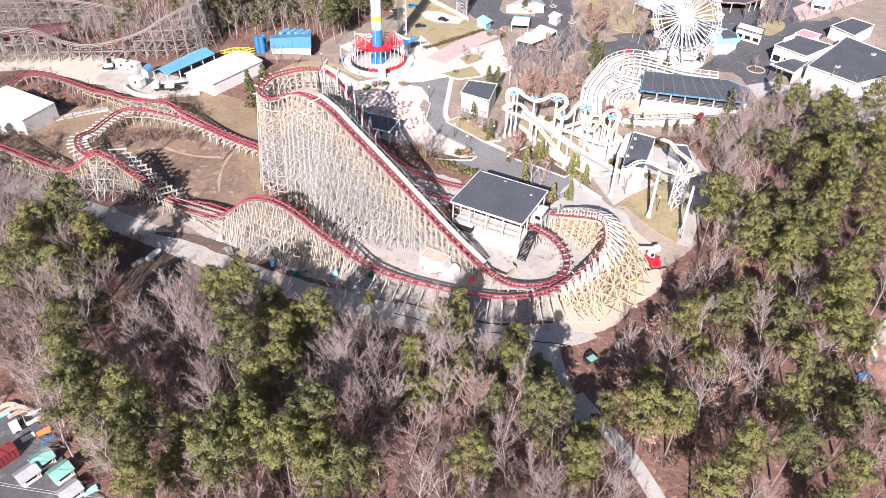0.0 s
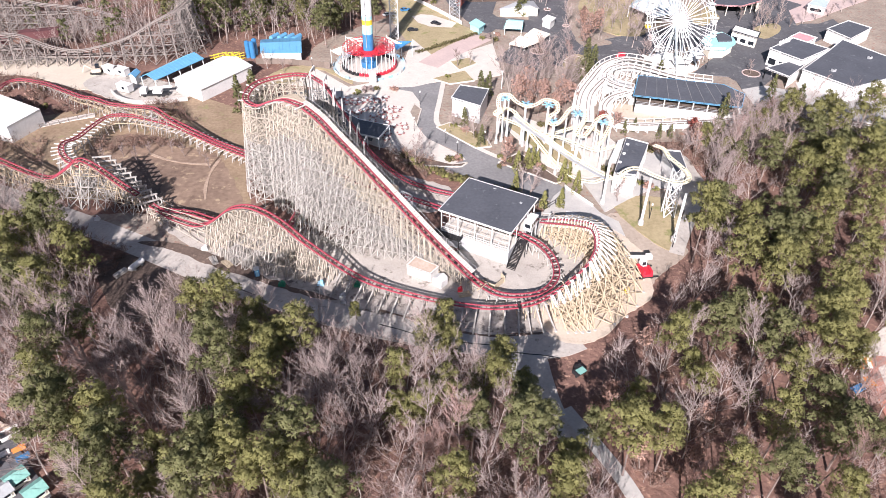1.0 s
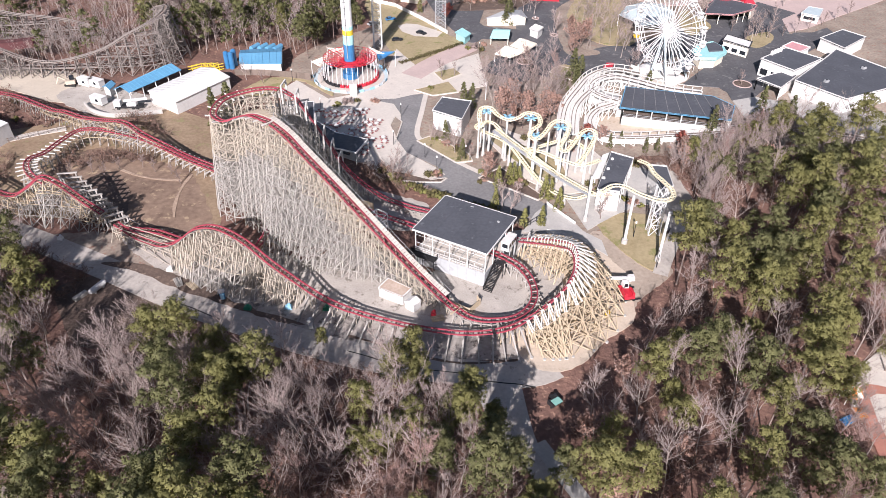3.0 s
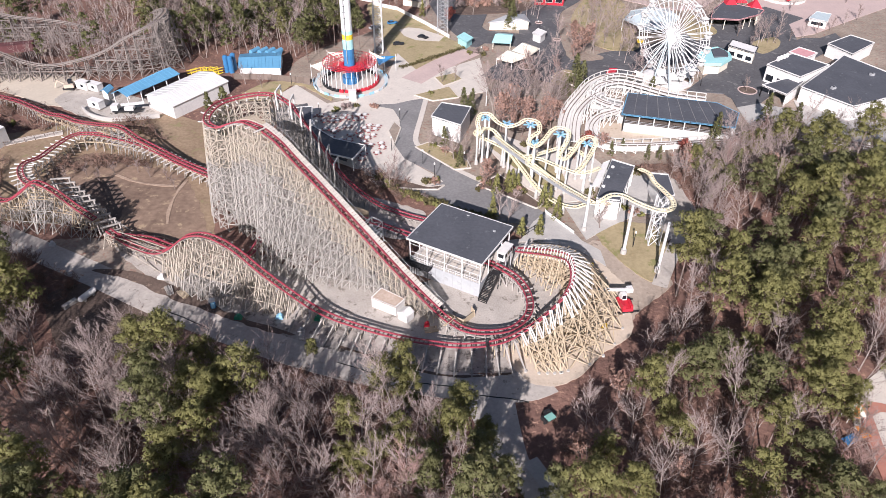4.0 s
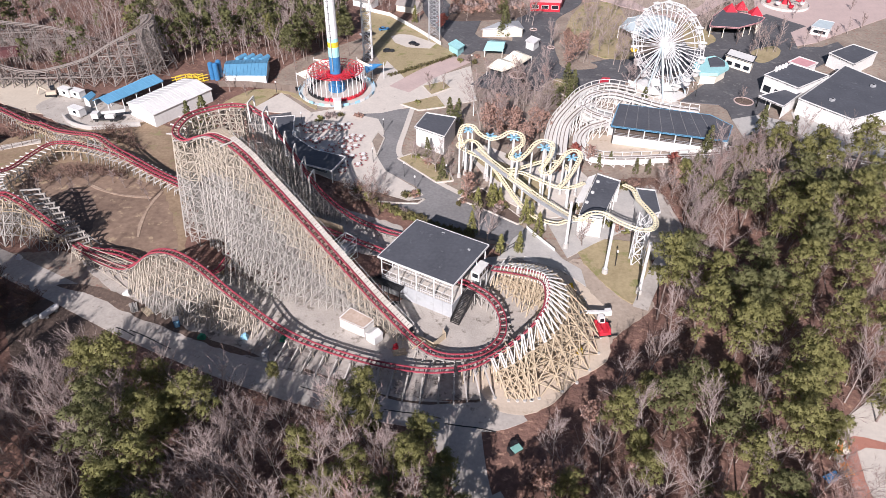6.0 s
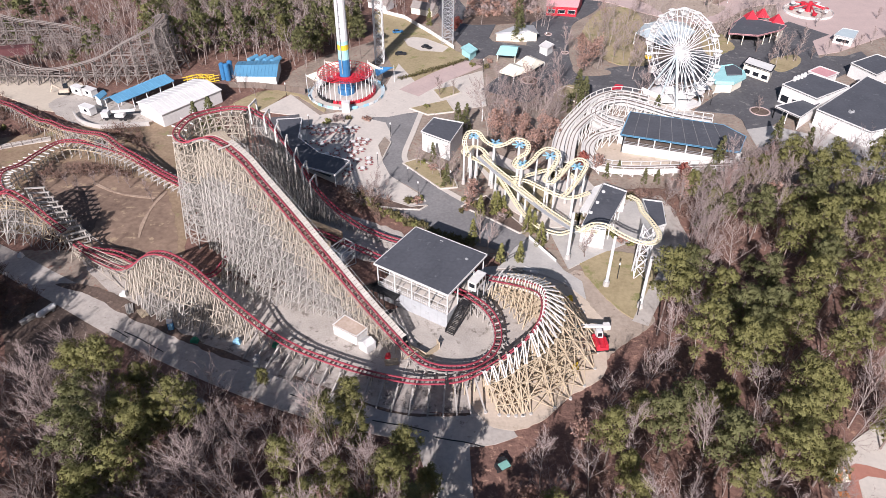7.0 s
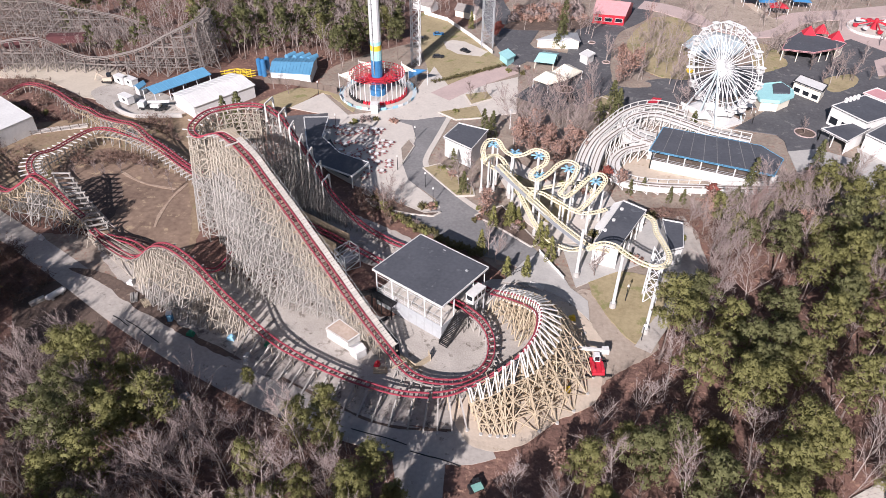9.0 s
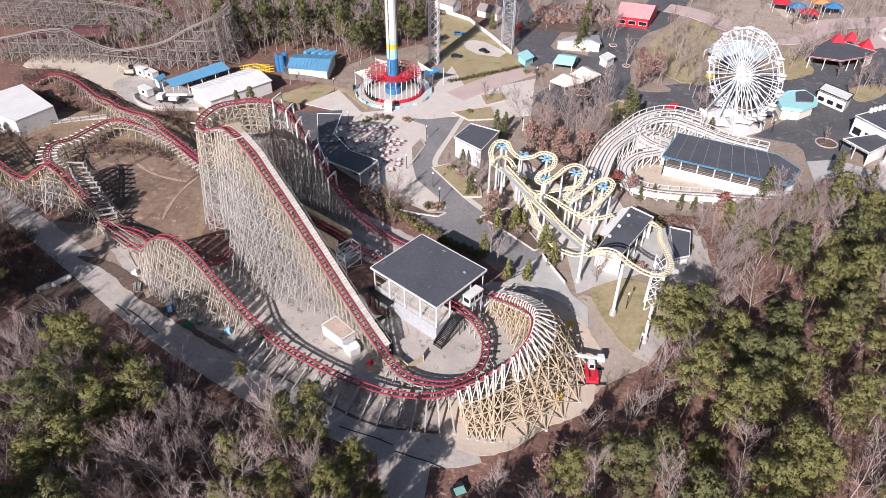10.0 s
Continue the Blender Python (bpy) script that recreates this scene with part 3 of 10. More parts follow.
pad("dark_square", M_DARKROAD, [(38.9, 279.9), (42.6, 297.3), (51.4, 303.6), (54.8, 276.5), (68.3, 270.3), (79.3, 280.3), (83.8, 267.4), (69.8, 249.7), (60.7, 251.5), (58.7, 258.7), (52.9, 262.6), (47.3, 259.3), (43.0, 264.7)], 0.07, "dark sealed asphalt square between planting beds", "road")
pad("dark_east", M_DARKROAD, [(108.8, 295.5), (124.1, 314.6), (135.1, 308.7), (157.5, 320.0), (152.2, 292.0), (132.4, 276.9), (127.7, 263.0), (115.3, 261.4), (103.2, 263.7), (98.9, 273.6)], 0.072, "dark sealed asphalt midway beside kiosks", "road")
pad("dark_north", M_DARKROAD, [(-6.4, 356.7), (3.9, 359.5), (12.4, 319.8), (25.5, 321.9), (22.5, 303.2), (26.9, 293.8), (20.6, 283.2), (13.5, 286.8), (11.7, 306.6), (4.5, 315.0)], 0.074, "dark sealed asphalt by the tower lawn", "road")
pad("wheel_lawn", M_LAWN, [(62.2, 316.1), (74.0, 347.2), (88.5, 344.0), (87.5, 300.6), (84.4, 284.1), (73.5, 283.3), (65.5, 293.8)], 0.09, "olive winter lawn under bare park trees", "lawn")
pad("island_lawn", M_LAWN, [(113.9, 323.6), (119.5, 322.6), (122.7, 306.5), (118.7, 300.2), (110.7, 295.0), (109.6, 306.4)], 0.09, "winter lawn island with bare trees", "lawn")
pad("kiosk_lawn", M_LAWN, [(132.9, 292.8), (144.8, 299.8), (143.8, 290.8), (133.4, 281.6)], 0.092, "winter lawn strip behind kiosk", "lawn")
pad("kerb_bed", M_PARK, [(55.6, 278.7), (59.3, 282.7), (68.8, 277.1), (68.3, 273.1), (58.1, 271.9)], 0.10, "leaf-strewn planting bed with pale kerb", "planting bed")
pad("path_lawn", M_LAWN, [(48.8, 258.8), (54.4, 263.0), (59.5, 256.3), (57.0, 253.1), (47.8, 249.8)], 0.095, "small winter lawn with kerb", "lawn")
pad("hedge_bed", M_MULCH, [(12.2, 321.1), (14.4, 330.0), (44.1, 337.9), (43.5, 328.0), (27.4, 322.4)], 0.10, "dark planting bed before a brown hedge", "planting bed")
pad("dark_court", M_DARKROAD, [(94.6, 246.4), (117.4, 274.6), (124.4, 274.9), (161.9, 298.6), (172.4, 305.9), (172.9, 295.8), (150.2, 276.1), (122.1, 255.3), (116.5, 242.3), (107.8, 244.4)], 0.065, "dark sealed asphalt court", "road")
ribbon("pink_walk_b", M_PINK, [(69.5, 364.8), (81.7, 360.3), (97.5, 346.4), (116.9, 338.1), (138.5, 360.7), (163.0, 370.7), (197.7, 387.3)], 12.0, 0.07, "pinkish paved midway", "path")
pad("sand_play", M_DIRT, [(92.4, 374.9), (111.2, 388.1), (122.3, 360.0), (130.7, 355.1), (119.4, 340.0), (103.5, 337.8)], 0.09, "pale sandy play area", "sand")
pad("hall_court", M_DARKROAD, [(103.5, 252.4), (109.1, 240.7), (108.8, 233.8), (117.9, 237.2), (134.4, 256.2), (139.2, 276.5), (168.2, 300.1), (156.1, 299.5), (124.0, 272.5)], 0.066, "dark sealed asphalt court between pavilion and halls", "road")
pad("back_yard", M_CONCRETE, [(108.8, 233.8), (117.9, 237.2), (126.1, 233.4), (141.6, 225.2), (156.0, 220.8), (151.1, 210.6), (123.3, 215.5), (109.0, 221.3)], 0.045, "pale concrete back yard beside pavilion", "concrete slab")
pad("rear_yard", M_CONCRETE, [(130.5, 240.4), (142.2, 236.1), (156.1, 227.6), (168.1, 219.4), (157.4, 203.0), (145.2, 208.4), (126.5, 217.8)], 0.05, "pale concrete yard behind white hall", "concrete slab")
pad("mulch_bank", M_LITTER, [(59.9, 192.5), (75.4, 195.3), (84.4, 190.0), (82.2, 180.9), (78.1, 175.3), (75.7, 186.5), (67.3, 190.6)], 0.03, "reddish leaf mulch bank at the wood's edge", "mulch")
pad("shed_court", M_ROAD, [(61.5, 183.0), (68.0, 189.7), (73.8, 191.7), (77.0, 184.4), (77.2, 175.0), (72.7, 163.2), (67.5, 156.9), (65.0, 161.2), (68.4, 170.6), (63.0, 171.5)], 0.035, "grey concrete court round the small shed", "concrete slab")
ribbon("east_path", M_ROAD, [(62.9, 189.7), (73.4, 181.0), (76.2, 170.4), (72.0, 161.0), (64.4, 145.9), (60.9, 138.3)], 3.6, 0.05, "grey asphalt path at the wood's edge", "path")
pad("column_lawn", M_LAWN, [(49.7, 157.4), (51.2, 164.1), (66.9, 161.7), (63.2, 142.2), (57.3, 142.4)], 0.04, "worn winter lawn under steel columns", "lawn")
pad("corner_plaza", M_PLAZA, [(91.8, 107.2), (103.7, 115.9), (122.4, 127.6), (121.1, 114.0), (96.5, 89.9), (89.1, 99.0)], 0.05, "pale curved plaza at the wood's edge", "plaza")
pad("corner_ring", M_PAVER, [(91.0, 101.8), (92.4, 104.0), (94.6, 105.4), (96.7, 105.1), (100.2, 104.0), (104.3, 101.3), (97.9, 87.0), (88.9, 86.2), (90.0, 96.2)], 0.07, "brick red paved ring in the plaza", "paving")
pad("corner_middle", M_PLAZA, [(93.8, 101.8), (95.8, 102.8), (100.0, 102.4), (101.8, 99.4), (96.9, 88.3), (92.2, 87.9), (92.7, 95.9)], 0.08, "pale round middle of the paved ring", "paving")
pad("south_lot", M_DARKROAD, [(-96.9, 82.5), (-86.6, 83.4), (-76.6, 81.6), (-70.8, 76.1), (-63.3, 69.2), (-49.4, 60.9), (-56.4, 55.0), (-84.9, 57.3)], 0.05, "dark asphalt storage lot", "asphalt")

# ---- main coaster: its line ----
STATION_AT, STATION_TURN = Vector((14.1, 145.0, 0)), -28.0
SU = Vector((math.cos(radians(STATION_TURN)), math.sin(radians(STATION_TURN)), 0))
SV = Vector((-SU.y, SU.x, 0))


def st(u, v, z):
    return STATION_AT + SU * u + SV * v + Vector((0, 0, z))


BRAKES = [(-41.1, 173.0, 4), (-27.8, 167.0, 4), st(-25, 0.2, 4.2), st(-10, 0, 4.4), st(0, 0, 4.4), st(9.4, 0, 4.3)]
LOOP = [st(9.4, 0, 4.3), (26.6, 137.7, 3.6), (29.2, 133.7, 2.9), (29.8, 128.5, 2.7), (28.4, 124.5, 2.5), (24.9, 121.0, 2.6), (19.5, 120.0, 2.5), (15.2, 121.0, 2.3), (12.0, 123.2, 2.6)]
LIFT = [(12.0, 123.2, 2.6), (9.4, 125.5, 3.2), (1.9, 130.7, 8.0), (-7.3, 137.2, 14.9), (-16.6, 143.8, 21.9), (-23.5, 148.4, 27.1), (-27.3, 150.8, 30.2), (-31.4, 153.0, 32.4)]
TOP = [(-31.4, 153.0, 32.4), (-36.4, 157.0, 31.8), (-40.9, 160.4, 29.4), (-44.5, 160.9, 28.1), (-47.9, 164.5, 28.3), (-46.8, 170.4, 29.2), (-42.8, 174.9, 29.1), (-37.6, 176.3, 29.5), (-33.3, 175.7, 29.6)]
DROP = [(-33.3, 175.7, 29.6), (-29.6, 175.3, 27.2), (-27.1, 175.1, 23.3), (-22.8, 174.8, 15.8), (-17.6, 173.1, 7.6), (-9.1, 168.9, 2.4), (-0.9, 164.8, 1.4), (5.0, 162.0, 1.7), st(-9, 10.6, 2.2), st(0, 9.2, 2.8), st(11.2, 8.1, 4.0)]
TURN_OUT = [st(11.2, 8.1, 4.0), (32.3, 143.8, 6), (36.4, 139.5, 8.6), (38.6, 135.2, 10.3), (38.3, 129.2, 10), (35.8, 124.5, 8.6), (32.5, 121.9, 6.6), (28.7, 119.3, 5), (23.8, 116.5, 4), (19.6, 115.5, 3.4)]
RUN_OUT = [(19.6, 115.5, 3.4), (14.0, 115.4, 3), (8.0, 116.3, 2.8), (1.6, 117.7, 2.8), (-5.3, 119.9, 2.8), (-12.7, 122.8, 3), (-19.3, 126.1, 4), (-29.0, 130.9, 8.2), (-36.0, 134.2, 12.4), (-42.5, 137.0, 13.9), (-48.5, 139.6, 11.6), (-54.5, 142.2, 6.0), (-59.5, 144.2, 3), (-66.0, 147.1, 2.6), (-69.8, 149.0, 3.4), (-73.6, 151.2, 4.5)]
UNDER = [(-71.7, 150.6, 3), (-68.1, 151.0, 2.6), (-62.6, 150.0, 2.6), (-55.5, 146.4, 3), (-45.5, 143.6, 3), (-37.3, 143.5, 3), (-34.2, 148.4, 5)]
HELIX_A = [(-77.9, 154.6, 5), (-83.1, 157.0, 7), (-89.1, 159.7, 10), (-94.0, 160.8, 11.7), (-98.2, 159.9, 9), (-102.8, 159.9, 6.5), (-109.9, 162.9, 6), (-119.5, 167.2, 7), (-132.3, 172.0, 9)]
HELIX_B = [(-97.6, 166.6, 6), (-102.5, 169.4, 6.4), (-105.7, 173.3, 6.8), (-107.2, 178.2, 6.5), (-105.7, 183.3, 5.5), (-104.7, 191.0, 5), (-102.2, 197.4, 5), (-96.9, 198.4, 5), (-89.4, 197.1, 4.5), (-79.4, 193.2, 4), (-65.5, 184.8, 3), (-52.5, 177.0, 3)]
HELIX_C = [(-53.6, 179.2, 3), (-66.0, 186.3, 3), (-74.7, 191.6, 4), (-81.5, 194.3, 6), (-87.6, 197.5, 8), (-95.6, 200.6, 7), (-105.0, 206.0, 5), (-111.9, 210.1, 4.7), (-116.6, 211.8, 4.4), (-126.0, 218.0, 3.8), (-133.8, 222.9, 3.5), (-144.0, 226.9, 3), (-148.7, 225.8, 2.5), (-149.9, 218.3, 2.2)]


def make_track(thing_name, label, points, bank=lambda k: 0.0, gauge=0.68, rail=(0.25, 0.3), rail_mat=None, tie_mat=None, cap_mat=None, cap_every=3, cap_half=1.7, most_ties=30, tie_step=1.0):
    """Two box rails with cross ties and timber caps; gives the thing and its frames."""
    t = thing(thing_name, label, "roller coaster track", at=tuple(points[0][:2]) + (0,), group="coaster tracks")
    fr = frames_of(spline(points, tie_step), bank)
    for s in (-gauge, gauge):
        Geo().sweep(fr, rail[0], rail[1], s, 0.0).ob("rail", rail_mat or M_RED, t)
    pieces, rest, caps = 0, Geo(), Geo()
    for i, (p, s, u) in enumerate(fr):
        a, b = p - s * gauge - u * 0.12, p + s * gauge - u * 0.12
        if pieces < most_ties:
            o = new("tie", unit_box(tie_mat or M_REDTIE))
            o.parent, o.matrix_parent_inverse, o.matrix_basis = t, t.matrix_basis.inverted(), bar_matrix(a, b, 0.16, 0.16)
            pieces += 1
        else:
            rest.beam(a, b, 0.16, 0.16)
        if cap_mat and i % cap_every == 0:
            o = new("cap_beam", unit_box(cap_mat))
            o.parent, o.matrix_parent_inverse = t, t.matrix_basis.inverted()
            o.matrix_basis = bar_matrix(p - s * cap_half - u * 0.38, p + s * cap_half - u * 0.38, 0.28, 0.24)
    if rest.v:
        tagged(rest.ob("sleeper_bed", tie_mat or M_REDTIE, t), kind="stuff")
    return t, fr


def flat(v):
    w = Vector((v.x, v.y, 0))
    return w.normalized() if w.length > 1e-6 else Vector((1, 0, 0))


def supports(T, fr, every, left, right, step=2.7, low=None, high=None, fresh=9.0, width=0.22, base=0.0, rows=3.2, links=True, lacing=True):
    """Timber bents under a track. left and right give how far the feet stand out for a height."""
    low, high = low or M_OLDWOOD, high or M_NEWWOOD
    before = None
    rng = random.Random(7)
    for n, i in enumerate(range(0, len(fr), every)):
        p, s, u = fr[i]
        sh, h = flat(s), p.z - 0.5
        if h - base < 0.6:
            before = None
            continue
        q = Vector((p.x, p.y, 0))
        out, inn = left(h), right(h)
        def mat(z):
            return high if z > h - fresh else low
        def at(o, z):
            return q + sh * o + Vector((0, 0, z))
        def ext_l(z):
            return -0.95 - out * (1 - (z - base) / (h - base))
        def ext_r(z):
            return 0.95 + inn * (1 - (z - base) / (h - base))
        levels = [base]
        while levels[-1] + step < h - 0.8:
            levels.append(levels[-1] + step)
        levels.append(h)
        offs = [-0.95, 0.95]
        k = 1
        while 0.95 + rows * k < 0.95 + out - 1.0:
            offs.append(-0.95 - rows * k)
            k += 1
        k = 1
        while 0.95 + rows * k < 0.95 + inn - 1.0:
            offs.append(0.95 + rows * k)
            k += 1
        for o in offs:
            if abs(o) > 1 and n % 2:
                continue
            top = h
            if o < -1:
                top = base + (h - base) * (1 - (-o - 0.95) / out)
            elif o > 1:
                top = base + (h - base) * (1 - (o - 0.95) / inn)
            zs = [z for z in levels if z < top - 0.5] + [top]
            for z0, z1 in zip(zs, zs[1:]):
                T.put("post", at(o, z0), at(o, z1), width, mat(z0))
        for side, ext, reach in ((-1, ext_l, out), (1, ext_r, inn)):
            if reach > 0.7:
                for z0, z1 in zip(levels, levels[1:]):
                    T.put("raker", at(ext(z0), z0), at(ext(z1), z1), width, mat(z0))
        for z in levels[1:]:
            T.put("ledger", at(ext_l(z) - 0.2, z), at(ext_r(z) + 0.2, z), width * 0.8, mat(z))
        if lacing:
            for k, (z0, z1) in enumerate(zip(levels, levels[1:])):
                row = sorted([ext_l((z0 + z1) / 2)] + [o for o in offs if ext_l(z0) < o < ext_r(z0)] + ([ext_r((z0 + z1) / 2)] if inn > 1 else []))
                for a, b in zip(row, row[1:]):
                    if b - a > 1.0:
                        lo, hi = (a, b) if (k + n) % 2 else (b, a)
                        T.put("brace", at(lo, z0), at(hi, z1), width * 0.7, mat(z0))
        nodes = {}
        for k, z in enumerate(levels):
            cols = [ext_l(z)] + [o for o in offs if ext_l(z) - 0.1 < o < ext_r(z) + 0.1] + ([ext_r(z)] if inn > 0.7 else [])
            for o in cols:
                key = ("l" if o == ext_l(z) else "r" if o == ext_r(z) else round(o, 1), k if k < len(levels) - 1 else "top")
                nodes[key] = (at(o, z), mat(z))
        if before and links:
            for key, (a, m) in nodes.items():
                if key in before and key[1] != 0:
                    T.put("ledger", before[key][0], a, width * 0.85, m)
                nxt = (key[0], key[1] + 1 if isinstance(key[1], int) else key[1])
                if lacing and key in before and nxt in before and nxt != key and rng.random() < 0.94:
                    if key[0] == "l" and nxt in nodes and key[1] != "top" and rng.random() < 0.6:
                        T.put("brace", a, before[nxt][0], width * 0.7, m)
                        T.put("brace", before[key][0], nodes[nxt][0], width * 0.7, m)
                    elif rng.random() < 0.5:
                        T.put("brace", a, before[nxt][0], width * 0.65, m)
                    elif nxt in nodes:
                        T.put("brace", before[key][0], nodes[nxt][0], width * 0.65, m)
        before = nodes


def footings(owner, places):
    for x, y in places:
        g = Geo().tube((x, y, -0.2), (x, y, 0.35), 0.42, 0.34, 8)
        g.ob("footing", M_CONCRETE, owner)


# station straight, loop and lift
brake_track, brake_fr = make_track("brake_run_track", "dark red steel track between timber walls, entering the station", BRAKES, cap_mat=M_DARKWOOD)
loop_track, loop_fr = make_track("station_loop_track", "dark red steel track curving out of the station over pale gravel", LOOP, bank=lambda k: 12 * math.sin(math.pi * k), cap_mat=M_OLDWOOD, cap_every=2, cap_half=1.6)
lift_track, lift_fr = make_track("lift_hill_track", "dark red steel lift hill track on tall timber frame", LIFT, cap_mat=M_NEWWOOD)
top_track, top_fr = make_track("lift_turn_track", "dark red steel track turning at the hill top", TOP, bank=lambda k: 14 * math.sin(math.pi * k), cap_mat=M_WHITEWOOD, cap_half=1.9)
drop_track, drop_fr = make_track("drop_track", "dark red steel drop track on white timber frames", DROP, bank=lambda k: 0 if k > 0.55 else -16 * math.sin(math.pi * k / 0.55), cap_mat=M_OLDWOOD)
turn_track, turn_fr = make_track("banked_turn_track", "dark red steel track banked round the outer turn", TURN_OUT, bank=lambda k: 6 + 52 * math.sin(math.pi * min(1, k * 1.05)))
run_track, run_fr = make_track("camelback_track", "dark red steel track over a timber camelback hill", RUN_OUT, bank=lambda k: 10 if k < 0.3 else 0, cap_mat=M_OLDWOOD, most_ties=50)
under_track, under_fr = make_track("low_return_track", "dark red steel track passing low under the hill", UNDER, cap_mat=M_OLDWOOD)
helix_a, helix_a_fr = make_track("left_hill_track", "dark red steel track over a small timber hill", HELIX_A, cap_mat=M_OLDWOOD)
helix_b, helix_b_fr = make_track("field_bend_track", "dark red steel track bending round the dry field", HELIX_B, cap_mat=M_WHITEWOOD, cap_half=2.8, cap_every=2)
helix_c, helix_c_fr = make_track("back_bunny_hop_track", "dark red steel track over low hops behind the field", HELIX_C, cap_mat=M_OLDWOOD)

# lift walkway with its boards and rail
walkway = thing("lift_walkway", "cream board walkway with ribbed rail along the lift hill", "walkway", at=(11, 127, 0))
wfr = [f for f in frames_of(spline([Vector(p) for p in LIFT] + [Vector(p) for p in TOP[1:3]], 0.8)) if f[0].x < 9.4]
NW = len(wfr)
for i in range(0, NW - 1):
    (p, s, u), (p2, s2, u2) = wfr[i], wfr[i + 1]
    crest = max(0.0, 1 - (NW - 1 - i) / 12)
    lo, hi = 1.05, 1.05 + 1.25 + 1.3 * math.sin(math.pi * min(1.0, crest * 1.1))
    p2, s2, u2 = p.lerp(p2, 0.86), s.lerp(s2, 0.86), u.lerp(u2, 0.86)
    g = Geo().hexa([p + s * lo + u * 0.05, p + s * hi + u * 0.05, p2 + s2 * hi + u2 * 0.05, p2 + s2 * lo + u2 * 0.05], [p + s * lo + u * 0.17, p + s * hi + u * 0.17, p2 + s2 * hi + u2 * 0.13, p2 + s2 * lo + u2 * 0.13])
    g.ob("board", M_WALKTOP if NW - i < 16 else M_WALK, walkway)
for off in (1.15, 2.2):
    Geo().sweep(wfr, 0.12, 0.2, off, -0.06).ob("stringer", M_OLDWOOD, walkway)
Geo().sweep([(p + s * 2.36 + u * 1.05, s, u) for p, s, u in wfr[:-14]], 0.05, 0.05).ob("handrail", M_GREY, walkway)
for i in range(0, NW - 14, 3):
    p, s, u = wfr[i]
    Geo().beam(p + s * 2.36, p + s * 2.36 + u * 1.05, 0.06).ob("baluster", M_GREY, walkway)

# timber frames
hill_frame = thing("hill_framework", "tall lattice of grey and tan timber under the lift hill", "coaster structure", at=(-20, 148, 0), group="coaster structures")
T = Timbers(hill_frame, 80)
supports(T, lift_fr, 2, lambda h: min(9.0, max(0.1, 0.72 * (h - 12))), lambda h: 0.06 * h + 0.4, width=0.165, step=2.3, rows=2.6, fresh=8, high=M_HILLNEW)
supports(T, top_fr, 2, lambda h: 3.0, lambda h: 0.05 * h, width=0.185, step=2.3, fresh=10, high=M_HILLNEW)
T.close()
drop_frame = thing("drop_framework", "grey timber bents and white frames under the drop", "coaster structure", at=(-15, 172, 0), group="coaster structures")
T = Timbers(drop_frame, 50)
supports(T, drop_fr, 2, lambda h: 0.18 * h + 0.5, lambda h: 0.10 * h + 0.5, width=0.16, step=2.3, fresh=0.0)
for i in range(1, 26, 4):
    p, s, u = drop_fr[i]
    sh, up = flat(s), Vector((0, 0, 1))
    a, b = p - sh * 2.0 - up * 2.5, p - sh * 2.0 + up * 2.3
    c, d = p + sh * 2.0 + up * 2.3, p + sh * 2.0 - up * 2.5
    for x, y in ((a, b), (b, c), (c, d)):
        T.put("portal_beam", x, y, 0.34, M_WHITEWOOD)
    T.put("portal_brace", b + (a - b) * 0.3, b + (c - b) * 0.3, 0.2, M_WHITEWOOD)
T.close()

